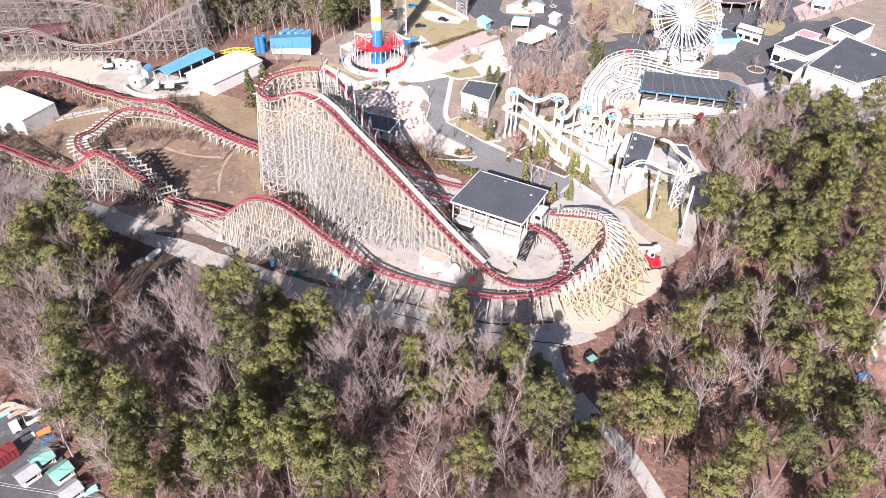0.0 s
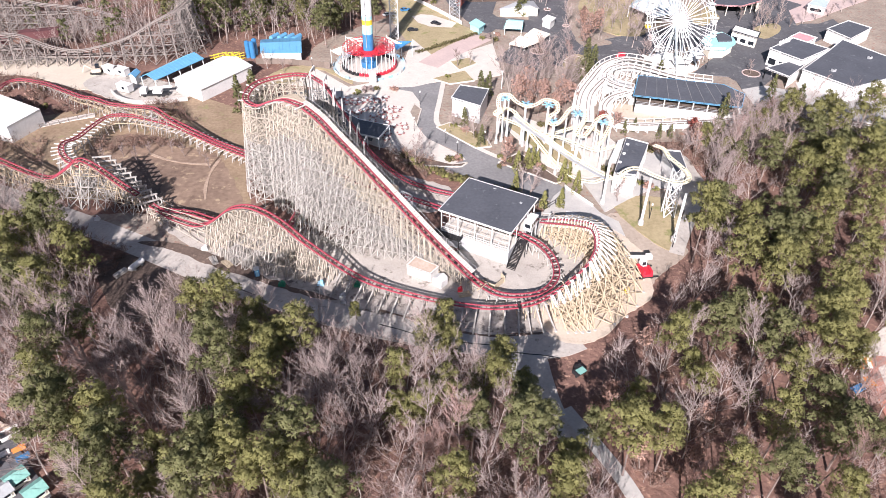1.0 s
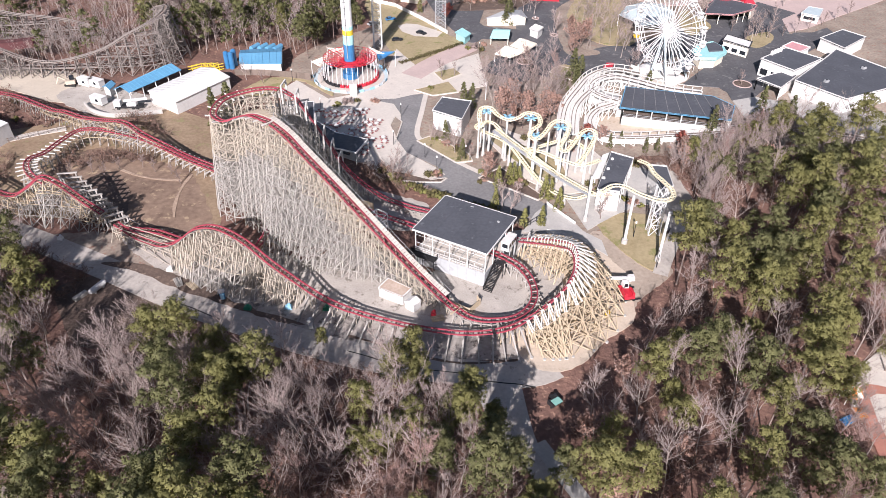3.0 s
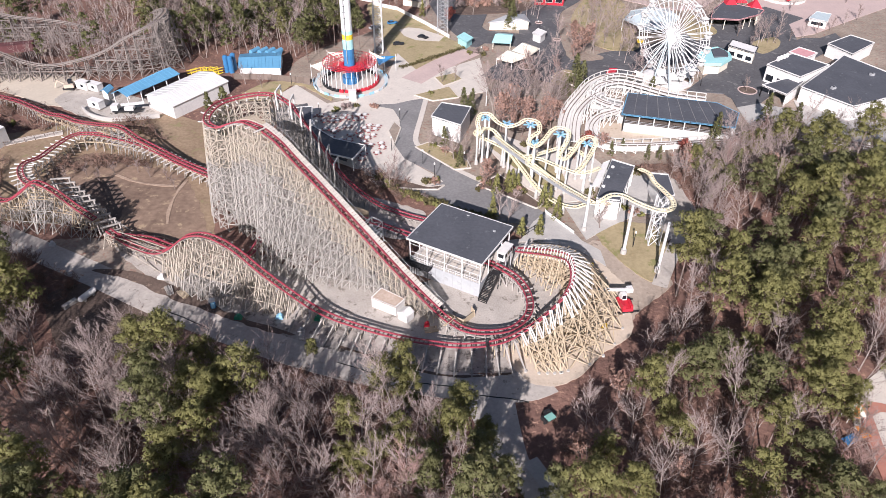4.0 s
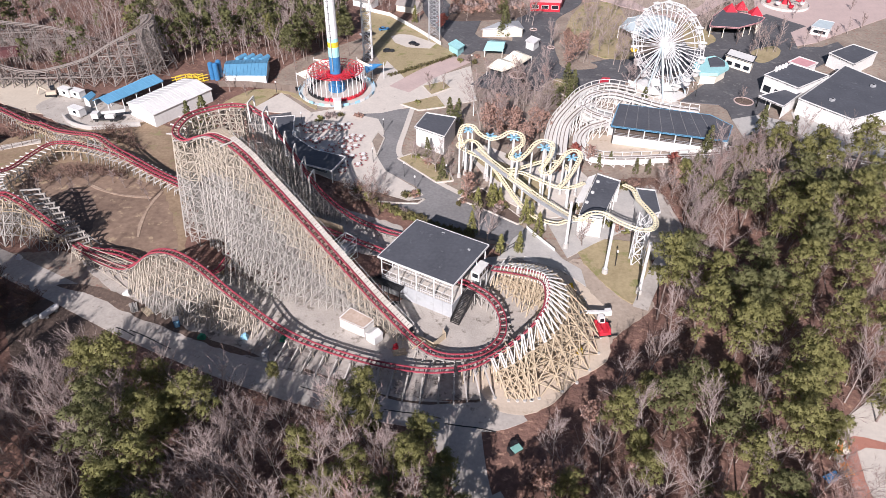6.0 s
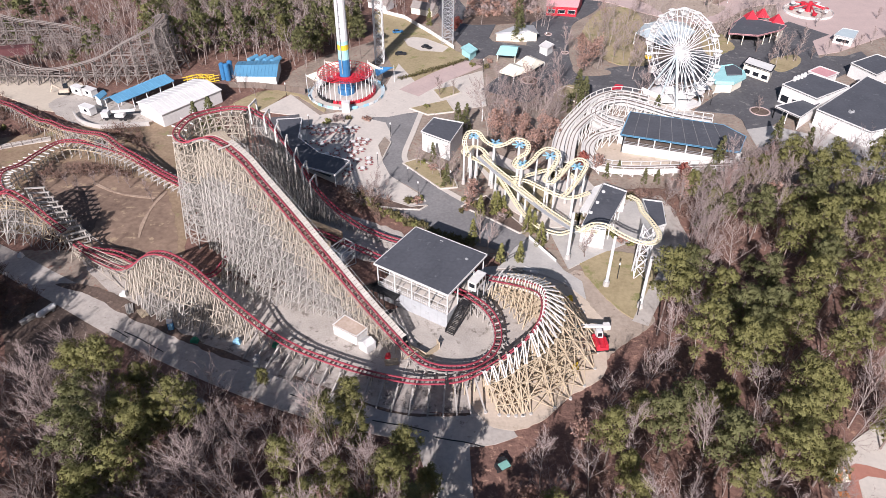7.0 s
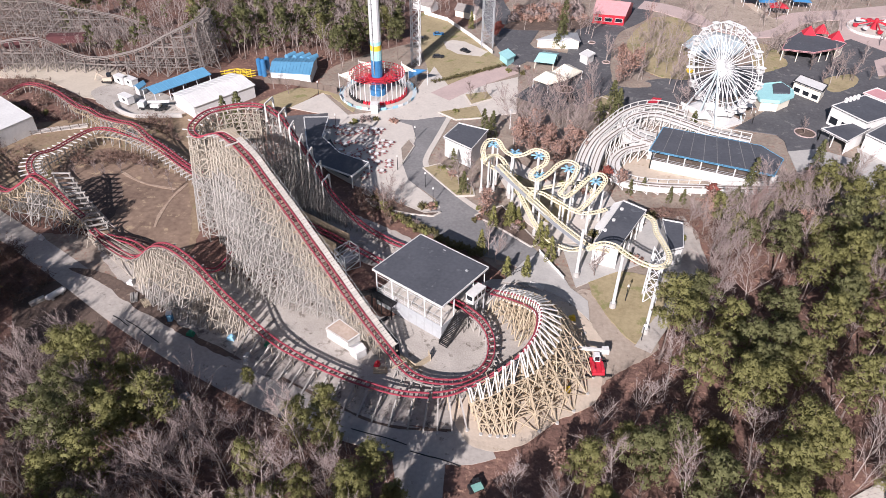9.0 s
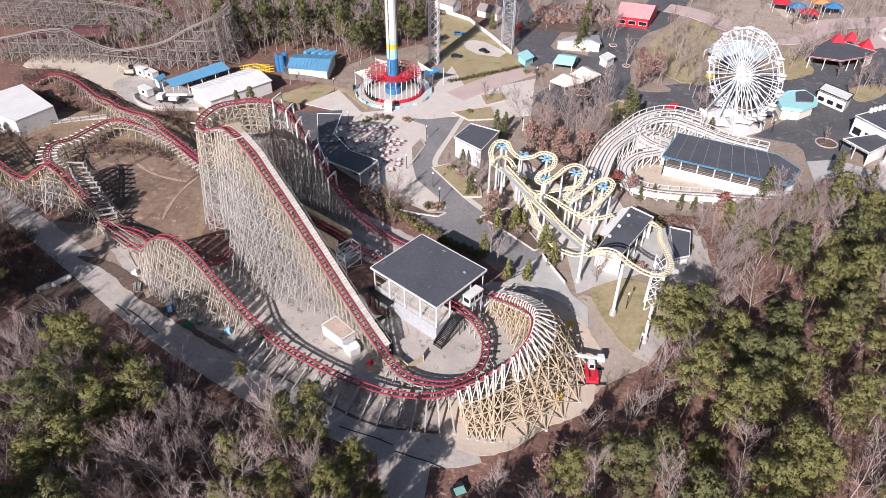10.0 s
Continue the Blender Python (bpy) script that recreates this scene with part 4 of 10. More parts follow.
turn_frame = thing("turn_framework", "splayed tan timber struts with white beams under the banked turn", "coaster structure", at=(36, 126, 0), group="coaster structures")
T = Timbers(turn_frame, 80)
N = len(turn_fr)
UPV = Vector((0, 0, 1))
for i in range(1, N):
    k = i / (N - 1)
    p, s, u = turn_fr[i]
    if i % 2 == 0:
        if k < 0.6 and p.z > 4.4:
            o = -flat(s)
            e = p - s * 1.0 + u * 0.2
            r = 2.0 + 8.6 * math.sin(math.pi * min(1.0, k * 1.02)) ** 0.8
            T.put("white_beam", p + s * 1.3 - u * 0.5, e, 0.24, M_WHITEWOOD)
            T.put("white_beam", e, e + o * 0.42 * r - UPV * lerp(0.30 * p.z, 0.06 * p.z, max(0.0, 1 - k * 1.7)), 0.26, M_WHITEWOOD)
        continue
    o = -flat(s)
    along = o.cross(UPV)
    h = p.z
    q = Vector((p.x, p.y, 0))
    reach = 2.0 + 8.6 * math.sin(math.pi * min(1.0, k * 1.02)) ** 0.8
    edge = p - s * 1.0 + u * 0.2
    if h > 4.4:
        # white top frame: two beams out from the track, level at the far side and steep in front
        level = max(0.0, 1 - k * 1.7)
        white_out = edge + o * (0.40 * reach) - UPV * lerp(0.30 * h, 0.06 * h, level)
        for dx in ((0.0,) if k < 0.6 else (-0.24, 0.24)):
            T.put("white_beam", p + s * 1.3 - u * 0.5 + along * dx, edge + along * dx, 0.22, M_WHITEWOOD)
            T.put("white_beam", edge + along * dx, white_out + along * dx, 0.24, M_WHITEWOOD)
        T.put("white_beam", edge, q + o * (1.2 + 0.1 * reach) + UPV * h * 0.45, 0.2, M_WHITEWOOD)
        foot = q + o * (reach + 2.0)
        wz = white_out.z
        T.put("strut", foot, white_out, 0.22, M_NEWWOOD)
        T.put("strut", q + o * (0.5 * reach + 0.6), edge - UPV * 0.4, 0.2, M_NEWWOOD)
        feet = [0.9 + 1.9 * n for n in range(int((reach + 0.6) / 1.9) + 1)]
        tops = []
        for e in feet:
            if e < 0.40 * reach + 0.9:
                z = edge.lerp(white_out, min(1.0, max(0.0, (e - 0.9) / (0.40 * reach)))).z - 0.25
            else:
                z = wz * max(0.0, (reach + 2.0 - e) / (0.6 * reach + 1.1))
            tops.append(z)
            if z > 0.8:
                T.put("post", q + o * e, q + o * e + UPV * z, 0.2, M_NEWWOOD)
        for n, z in enumerate((2.0, 4.0, 6.0, 8.0)):
            far = [e for e, t in zip(feet, tops) if t > z - 0.5]
            if far:
                T.put("ledger", q - o * 0.9 + UPV * z, q + o * (far[-1] + 0.7) + UPV * z, 0.18, M_NEWWOOD)
                for m, (e0, e1) in enumerate(zip(far, far[1:])):
                    lo, hi = (e0, e1) if (n + m + i // 2) % 2 else (e1, e0)
                    T.put("brace", q + o * lo + UPV * (z - 2.0), q + o * hi + UPV * z, 0.16, M_NEWWOOD)
        if i + 2 < N and turn_fr[i + 2][0].z > 4.4:
            p2, s2, u2 = turn_fr[i + 2]
            o2, q2, k2 = -flat(s2), Vector((p2.x, p2.y, 0)), (i + 2) / (N - 1)
            reach2 = 2.0 + 8.6 * math.sin(math.pi * min(1.0, k2 * 1.02)) ** 0.8
            edge2 = p2 - s2 * 1.0 + u2 * 0.2
            out2 = edge2 + o2 * (0.40 * reach2) - UPV * lerp(0.30 * p2.z, 0.06 * p2.z, max(0.0, 1 - k2 * 1.7))
            foot2 = q2 + o2 * (reach2 + 2.0)
            T.put("white_brace", edge, out2, 0.16, M_WHITEWOOD)
            T.put("ledger", white_out, out2, 0.18, M_NEWWOOD)
            cuts = (0.0, 0.34, 0.67, 1.0)
            for c0, c1 in zip(cuts, cuts[1:]):
                T.put("brace", white_out.lerp(foot, c0), out2.lerp(foot2, c1), 0.17, M_NEWWOOD)
                T.put("brace", out2.lerp(foot2, c0), white_out.lerp(foot, c1), 0.17, M_NEWWOOD)
                if c1 < 1:
                    T.put("ledger", white_out.lerp(foot, c1), out2.lerp(foot2, c1), 0.17, M_NEWWOOD)
            for m, (e, t) in enumerate(zip(feet, tops)):
                for z in (2.0, 4.0, 6.0):
                    if z < t + 0.2 and e < reach2:
                        T.put("ledger", q + o * e + UPV * z, q2 + o2 * e + UPV * z, 0.15, M_NEWWOOD)
                        lo, hi = (z - 2.0, z) if (m + i // 2) % 2 else (z, z - 2.0)
                        if m % 2 == 0:
                            T.put("brace", q + o * e + UPV * lo, q2 + o2 * e + UPV * hi, 0.15, M_NEWWOOD)
        footings(turn_frame, [(foot.x, foot.y)])
    else:
        T.put("cap_beam", p - s * 2.2 - u * 0.4, p + s * 1.8 - u * 0.4, 0.26, M_OLDWOOD)
        T.put("post", q + o * 0.9, q + o * 0.9 + UPV * (h - 0.5), 0.22, M_NEWWOOD)
        T.put("post", q - o * 0.9, q - o * 0.9 + UPV * (h - 0.5), 0.22, M_NEWWOOD)
        if k > 0.5:
            T.put("strut", q + o * 6.4, q + o * 0.9 + UPV * (h - 0.4), 0.3, M_OLDWOOD)
            footings(turn_frame, [((q + o * 6.4).x, (q + o * 6.4).y)])
        else:
            T.put("strut", q - o * 3.0, q - o * 0.9 + UPV * (h - 0.4), 0.2, M_NEWWOOD)
            T.put("cap_beam", p - s * 3.6 - u * 0.45, p + s * 3.2 - u * 0.45, 0.26, M_WHITEWOOD)
T.close()

inner_frame = thing("turn_inner_framework", "tan timber bents under the rising inner side of the turn", "coaster structure", at=(36, 140, 0), group="coaster structures")
T = Timbers(inner_frame, 40)
supports(T, turn_fr[2:16], 2, lambda h: 0.2, lambda h: 0.35 * h, width=0.17, step=2.0, fresh=20)
T.close()

run_frame = thing("camelback_framework", "grey and tan timber bents under the camelback hill", "coaster structure", at=(-40, 136, 0), group="coaster structures")
T = Timbers(run_frame, 50)
supports(T, run_fr, 3, lambda h: 0.45 * h if h > 4.5 else 0.5, lambda h: 0.3 * h if h > 4.5 else 0.3, width=0.19, fresh=9, links=False, high=M_HILLNEW)
for i in range(0, len(run_fr), 3):
    p, s, u = run_fr[i]
    if p.z < 4.5 and p.x > -26:
        o, q = -flat(s), Vector((p.x, p.y, 0))
        T.put("shore_plank", q + o * 6.0 + Vector((0, 0, 0.1)), q + o * 1.1 + Vector((0, 0, p.z - 0.6)), 0.34, M_OLDWOOD)
        T.put("sill", q + o * 6.2 + Vector((0, 0, 0.12)), q + o * 1.0 + Vector((0, 0, 0.12)), 0.22, M_OLDWOOD)
        if i % 6 == 0:
            footings(run_frame, [(q.x + o.x * 3.2, q.y + o.y * 3.2)])
hump = [f for f in run_fr if f[0].x < -24 and f[0].z > 4.0]
supports(T, hump, 3, lambda h: 0.45 * h, lambda h: 0.3 * h, width=0.16, fresh=9, high=M_HILLNEW)
T.close()
loop_frame = thing("loop_framework", "low timber bents under the station loop", "coaster structure", at=(26, 124, 0), group="coaster structures")
T = Timbers(loop_frame, 40)
supports(T, loop_fr, 2, lambda h: 1.2, lambda h: 0.5, width=0.22, low=M_OLDWOOD, high=M_OLDWOOD)
supports(T, under_fr, 3, lambda h: 0.8, lambda h: 0.5, width=0.22)
T.close()
helix_frame = thing("field_bend_framework", "grey timber bents round the dry field", "coaster structure", at=(-90, 170, 0), group="coaster structures")
T = Timbers(helix_frame, 40)
supports(T, helix_a_fr, 3, lambda h: 0.5 * h, lambda h: 0.3 * h, fresh=4, width=0.17)
supports(T, helix_b_fr, 3, lambda h: 1.8, lambda h: 0.8, fresh=2, width=0.15, lacing=False)
supports(T, helix_c_fr, 3, lambda h: 0.35 * h, lambda h: 0.35 * h, fresh=2, width=0.14, lacing=False)
T.close()
gantry = thing("gantry_framework", "grey-white timber portal frames over the descending track", "coaster structure", at=(-75, 150, 0), group="coaster structures")
for k in range(11):
    c = Vector((-91.4, 167.4, 0)).lerp(Vector((-74.2, 154.2, 0)), k / 10)
    d = Vector((math.cos(radians(12 + 2.1 * k)), math.sin(radians(12 + 2.1 * k)), 0))
    top = Vector((0, 0, 8.6 - 0.525 * k))
    m = M_OLDWOOD
    Geo().beam(c - d * 2.1 + top * 0.5, c + d * 2.3 + top * 0.5, 0.22).ob("tie_beam", m, gantry)
    Geo().beam(c - d * 4.0, c - d * 2.0 + top * 0.7, 0.2).ob("shore", m, gantry)
    for a, b in ((c - d * 2.0, c - d * 2.0 + top), (c + d * 2.2, c + d * 2.2 + top), (c - d * 2.4 + top, c + d * 2.6 + top)):
        Geo().beam(a, b, 0.36).ob("portal_beam", m, gantry)
    Geo().beam(c + d * 4.5, c + d * 2.2 + top * 0.8, 0.2).ob("shore", M_OLDWOOD, gantry)

# timber side walls of the brake run
for off in (-2.3, 2.4):
    wall = thing("brake_run_wall", "weathered brown plank wall along the brake run", "plank wall", at=tuple(brake_fr[0][0].xy) + (0,), group="brake run walls")
    for i in range(0, 34, 2):
        (p, s, u), (p2, s2, u2) = brake_fr[i], brake_fr[min(i + 2, len(brake_fr) - 1)]
        for z in (0.6, 1.9, 3.2, 4.5):
            a, b = p + s * off, p2 + s2 * off
            Geo().beam((a.x, a.y, z), (b.x, b.y, z), 0.16, 1.24).ob("plank", M_NEWWOOD if z > 1.2 else M_DARKWOOD, wall)
deck = [f for f in brake_fr[:34]]
brake_deck = thing("brake_run_bents", "dark timber bents under the brake run", "coaster structure", at=tuple(brake_fr[0][0].xy) + (0,), group="coaster structures")
T = Timbers(brake_deck, 20)
supports(T, deck, 3, lambda h: 0.4, lambda h: 0.4, low=M_DARKWOOD, high=M_DARKWOOD)
T.close()

# ---- station ----
station = thing("station", "white open-sided coaster station with a flat dark roof", "station building", at=tuple(STATION_AT))


def sbox(g, u0, u1, v0, v1, z0, z1):
    ring = [(u0, v0), (u1, v0), (u1, v1), (u0, v1)]
    return g.hexa([st(u, v, z0) for u, v in ring], [st(u, v, z1) for u, v in ring])


ROOF_Z = 10.3
roof = sbox(Geo(), -9.65, 9.65, -8.15, 8.15, ROOF_Z - 0.15, ROOF_Z).ob("roof", M_ROOF, station)
for a in ((-9.75, 9.75, -8.35, -8.15), (-9.75, 9.75, 8.15, 8.35), (-9.85, -9.65, -8.15, 8.15), (9.65, 9.85, -8.15, 8.15)):
    sbox(Geo(), *a, ROOF_Z - 0.35, ROOF_Z + 0.06).ob("fascia", M_WHITE, roof)
for k in range(1, 8):
    sbox(Geo(), -9.6 + 2.41 * k, -9.52 + 2.41 * k, -8.1, 8.1, ROOF_Z, ROOF_Z + 0.03).ob("roof_seam", M_ROOF, roof)
sbox(Geo(), 6.5, 7.1, 4.0, 4.4, ROOF_Z, ROOF_Z + 0.3).ob("roof_vent", M_GREY, roof)
sbox(Geo(), -2.0, -1.2, 6.8, 7.0, ROOF_Z, ROOF_Z + 0.12).ob("roof_patch", M_GREY, roof)
FLOOR = 4.0
for v0, v1 in ((-7.6, -1.5), (1.5, 7.2)):
    sbox(Geo(), -9.2, 9.2, v0, v1, FLOOR - 0.3, FLOOR).ob("platform", M_PLAZA, station)
for a in ((-9.3, 9.3, -7.8, -7.6), (-9.3, -9.1, -7.6, -1.5), (9.1, 9.3, -7.6, -1.5), (-9.3, 9.3, 7.2, 7.4), (9.1, 9.3, 1.5, 7.2), (-9.3, -9.1, 1.5, 7.2)):
    sbox(Geo(), *a, 0, FLOOR - 0.02).ob("base_wall", M_PANEL, station, "pale blue-grey panelled base wall")
for k in range(8):
    sbox(Geo(), -9.25 + 2.3 * k, -9.15 + 2.3 * k, -7.84, -7.8, 0.1, FLOOR).ob("panel_joint", M_GREY, station)
for u in (-3.5, 0.2, 3.6):
    sbox(Geo(), u, u + 0.9, -7.86, -7.8, 1.6, 2.4).ob("vent_hatch", M_GREY, station)
for u in (-9.2, -4.6, 0.0, 4.6, 9.2):
    for v in (-7.7, 7.6):
        Geo().beam(st(u, v, 0.0 if v > 0 else FLOOR), st(u, v, ROOF_Z - 0.2), 0.22).ob("post", M_WHITESTEEL, station)
for u in (-9.2, 9.2):
    for v in (-3.4, 3.4):
        Geo().beam(st(u, v, 0), st(u, v, ROOF_Z - 0.2), 0.22).ob("post", M_WHITESTEEL, station)
for k in range(9):
    Geo().beam(st(-9.0 + 2.25 * k, -8.0, ROOF_Z - 0.45), st(-9.0 + 2.25 * k, 8.0, ROOF_Z - 0.45), 0.2, 0.45).ob("rafter", M_WHITESTEEL, station)
for z in (0.55, 1.1, 2.4, 4.6):
    Geo().beam(st(-9.2, -7.65, FLOOR + z), st(9.2, -7.65, FLOOR + z), 0.08).ob("guard_rail", M_WHITESTEEL, station)
for k in range(40):
    u = -9.0 + 0.46 * k
    Geo().beam(st(u, -7.65, FLOOR), st(u, -7.65, FLOOR + 1.1), 0.05).ob("guard_bar", M_WHITESTEEL, station)
for k in range(9):
    u = -8.0 + 2.0 * k
    for v0, v1 in ((-6.6, -3.0),):
        for z in (0.5, 1.0):
            Geo().beam(st(u, v0, FLOOR + z), st(u, v1, FLOOR + z), 0.07).ob("queue_rail", M_WHITESTEEL, station)
        for v in (v0, v1):
            Geo().beam(st(u, v, FLOOR), st(u, v, FLOOR + 1.0), 0.07).ob("queue_post", M_WHITESTEEL, station)
for k in range(9):
    u = -8.0 + 2.0 * k
    Geo().beam(st(u, -1.7, FLOOR), st(u, -1.7, FLOOR + 1.1), 0.08).ob("gate_post", M_WHITESTEEL, station)
# control cabin at the exit
cabin = thing("control_cabin", "small white control cabin on posts at the station's end", "cabin", at=tuple(st(11, 3.5, 0)))
sbox(Geo(), 9.4, 11.4, 0.6, 5.0, 5.4, 7.7).ob("body", M_WHITE, cabin)
sbox(Geo(), 9.3, 11.5, 0.5, 5.1, 7.7, 7.85).ob("roof", M_WHITE, cabin)
for v in (0.9, 2.3, 3.7):
    sbox(Geo(), 11.4, 11.44, v, v + 1.0, 6.3, 7.4).ob("window", M_GLASS, cabin)
sbox(Geo(), 9.7, 11.1, 0.56, 0.6, 6.3, 7.4).ob("window", M_GLASS, cabin)
for u, v in ((9.6, 1.9), (11.2, 1.9), (9.6, 4.8), (11.2, 4.8)):
    Geo().beam(st(u, v, 0), st(u, v, 5.4), 0.25).ob("post", M_GREY, cabin)


def stair(label, at_uv, along, across, drop, run, width):
    """A black steel stair with treads, stringers and rails, going down along u or v."""
    s = thing("stair", label, "stair", at=tuple(st(at_uv[0], at_uv[1], 0)), group="station stairs")
    d, w = along.normalized(), across.normalized()
    top = st(at_uv[0], at_uv[1], FLOOR)
    n = int(drop / 0.18)
    Geo().hexa([top - d * 1.6 - Vector((0, 0, 0.12)), top - Vector((0, 0, 0.12)), top + w * width - Vector((0, 0, 0.12)), top - d * 1.6 + w * width - Vector((0, 0, 0.12))], [top - d * 1.6, top, top + w * width, top - d * 1.6 + w * width]).ob("landing", M_BLACK, s)
    for k in range(n):
        p = top + d * (run * (k + 0.5) / n) - Vector((0, 0, drop * (k + 1) / n))
        Geo().beam(p, p + w * width, run / n * 0.7, 0.05).ob("tread", M_BLACK, s)
    end = top + d * run - Vector((0, 0, drop))
    for e in (0, width):
        Geo().beam(top + w * e, end + w * e, 0.08, 0.35).ob("stringer", M_BLACK, s)
        for z in (0.55, 1.1):
            Geo().beam(top + w * e + Vector((0, 0, z)), end + w * e + Vector((0, 0, z)), 0.07).ob("hand_rail", M_BLACK, s)
            Geo().beam(top - d * 1.6 + w * e + Vector((0, 0, z)), top + w * e + Vector((0, 0, z)), 0.07).ob("hand_rail", M_BLACK, s)
        panel = [top + w * e, end + w * e]
        side = w * 0.02
        Geo().hexa([panel[0] - side, panel[1] - side, panel[1] + side, panel[0] + side], [q + Vector((0, 0, 0.85)) for q in (panel[0] - side, panel[1] - side, panel[1] + side, panel[0] + side)]).ob("mesh_panel", M_BLACK, s)
        for k in range(0, n + 1, 3):
            p = top.lerp(end, k / n) + w * e
            Geo().beam(p, p + Vector((0, 0, 1.1)), 0.06).ob("rail_post", M_BLACK, s)
        Geo().beam(top + w * e - d * 1.5, Vector((*(top + w * e - d * 1.5).xy, 0)), 0.14).ob("leg", M_BLACK, s)
        Geo().beam(top + w * e, Vector((*(top + w * e).xy, 0)), 0.14).ob("leg", M_BLACK, s)


stair("broad black steel stair with mesh sides at the station's exit", (9.6, -3.0), -SV, SU, 3.9, 6.0, 2.1)
stair("black steel stair turning down beside the station", (-9.4, -8.0), -SU, -SV, 3.9, 5.2, 1.3)
gallery = thing("front_gallery", "black steel gallery with rails on the station's front", "gallery", at=tuple(st(-5, -9, 0)))
sbox(Geo(), -9.4, -3.0, -9.9, -7.9, FLOOR - 0.15, FLOOR - 0.02).ob("deck", M_BLACK, gallery)
for z in (0.4, 0.75, 1.1):
    Geo().beam(st(-9.4, -9.9, FLOOR + z), st(-3.0, -9.9, FLOOR + z), 0.08).ob("rail", M_BLACK, gallery)
    Geo().beam(st(-3.0, -9.9, FLOOR + z), st(-3.0, -7.9, FLOOR + z), 0.08).ob("rail", M_BLACK, gallery)
for k in range(9):
    Geo().beam(st(-9.4 + 0.8 * k, -9.9, FLOOR), st(-9.4 + 0.8 * k, -9.9, FLOOR + 1.1), 0.08).ob("rail_post", M_BLACK, gallery)
for u in (-9.2, -6.2, -3.2):
    Geo().beam(st(u, -9.8, 0), st(u, -9.8, FLOOR), 0.18).ob("leg", M_BLACK, gallery)
    Geo().beam(st(u, -9.8, FLOOR - 0.6), st(u, -7.9, 1.8), 0.12).ob("brace", M_BLACK, gallery)
tray = thing("cable_tray", "dark raised cable tray running to the lift foot", "cable tray", at=tuple(st(-4, -10, 0)))
tp = spline([st(-4.0, -10.0, 0.5), st(-4.2, -13.0, 0.45), (8.9, 131.6, 0.45), (10.7, 127.0, 0.45)], 1.0)
Geo().sweep(frames_of(tp), 0.9, 0.18).ob("tray", M_BLACK, tray)
for k in range(0, len(tp), 2):
    Geo().box((tp[k].x, tp[k].y, 0.2), (0.3, 0.3, 0.45)).ob("foot", M_CONCRETE, tray)


# ---- park buildings ----
def centre_of(poly):
    return (sum(p[0] for p in poly) / len(poly), sum(p[1] for p in poly) / len(poly), 0)


def shrink(poly, d):
    cx, cy, _ = centre_of(poly)
    return [(x + (cx - x) * d / max(0.1, math.hypot(x - cx, y - cy)), y + (cy - y) * d / max(0.1, math.hypot(x - cx, y - cy))) for x, y in poly]


def wall_ring(owner, poly, z0, z1, mat, thick=0.25, skip=(), label=""):
    n = len(poly)
    inner = shrink(poly, thick * 1.4)
    for i in range(n):
        if i in skip:
            continue
        a, b, c, d = poly[i], poly[(i + 1) % n], inner[(i + 1) % n], inner[i]
        Geo().prism([a, b, c, d], z0, z1).ob("wall", mat, owner, label)


def windows_on(owner, a, b, z0, z1, count, share=0.7, mat=None, margin=0.06):
    """Framed panes in a row on the wall from a to b."""
    a, b = Vector((*a, 0)), Vector((*b, 0))
    d = (b - a)
    nrm = Vector((d.y, -d.x, 0)).normalized()
    for k in range(count):
        c = a + d * ((k + 0.5) / count)
        w = d.length / count * share
        e = d.normalized() * w / 2
        for s in (-1, 1):
            off = nrm * 0.07 * s
            p0, p1 = c - e + off, c + e + off
            if s == 1:
                fr = Geo().beam(p0 + Vector((0, 0, z1)), p1 + Vector((0, 0, z1)), 0.12).beam(p0 + Vector((0, 0, z0)), p1 + Vector((0, 0, z0)), 0.12).beam(p0 + Vector((0, 0, z0)), p0 + Vector((0, 0, z1)), 0.12).beam(p1 + Vector((0, 0, z0)), p1 + Vector((0, 0, z1)), 0.12)
                w_ob = fr.ob("window", M_WHITE, owner)
                Geo().hexa([p0 - nrm * 0.1 + Vector((0, 0, z0)), p1 - nrm * 0.1 + Vector((0, 0, z0)), p1 - nrm * 0.03 + Vector((0, 0, z0)), p0 - nrm * 0.03 + Vector((0, 0, z0))], [p0 - nrm * 0.1 + Vector((0, 0, z1)), p1 - nrm * 0.1 + Vector((0, 0, z1)), p1 - nrm * 0.03 + Vector((0, 0, z1)), p0 - nrm * 0.03 + Vector((0, 0, z1))]).ob("pane", mat or M_GLASS, w_ob)


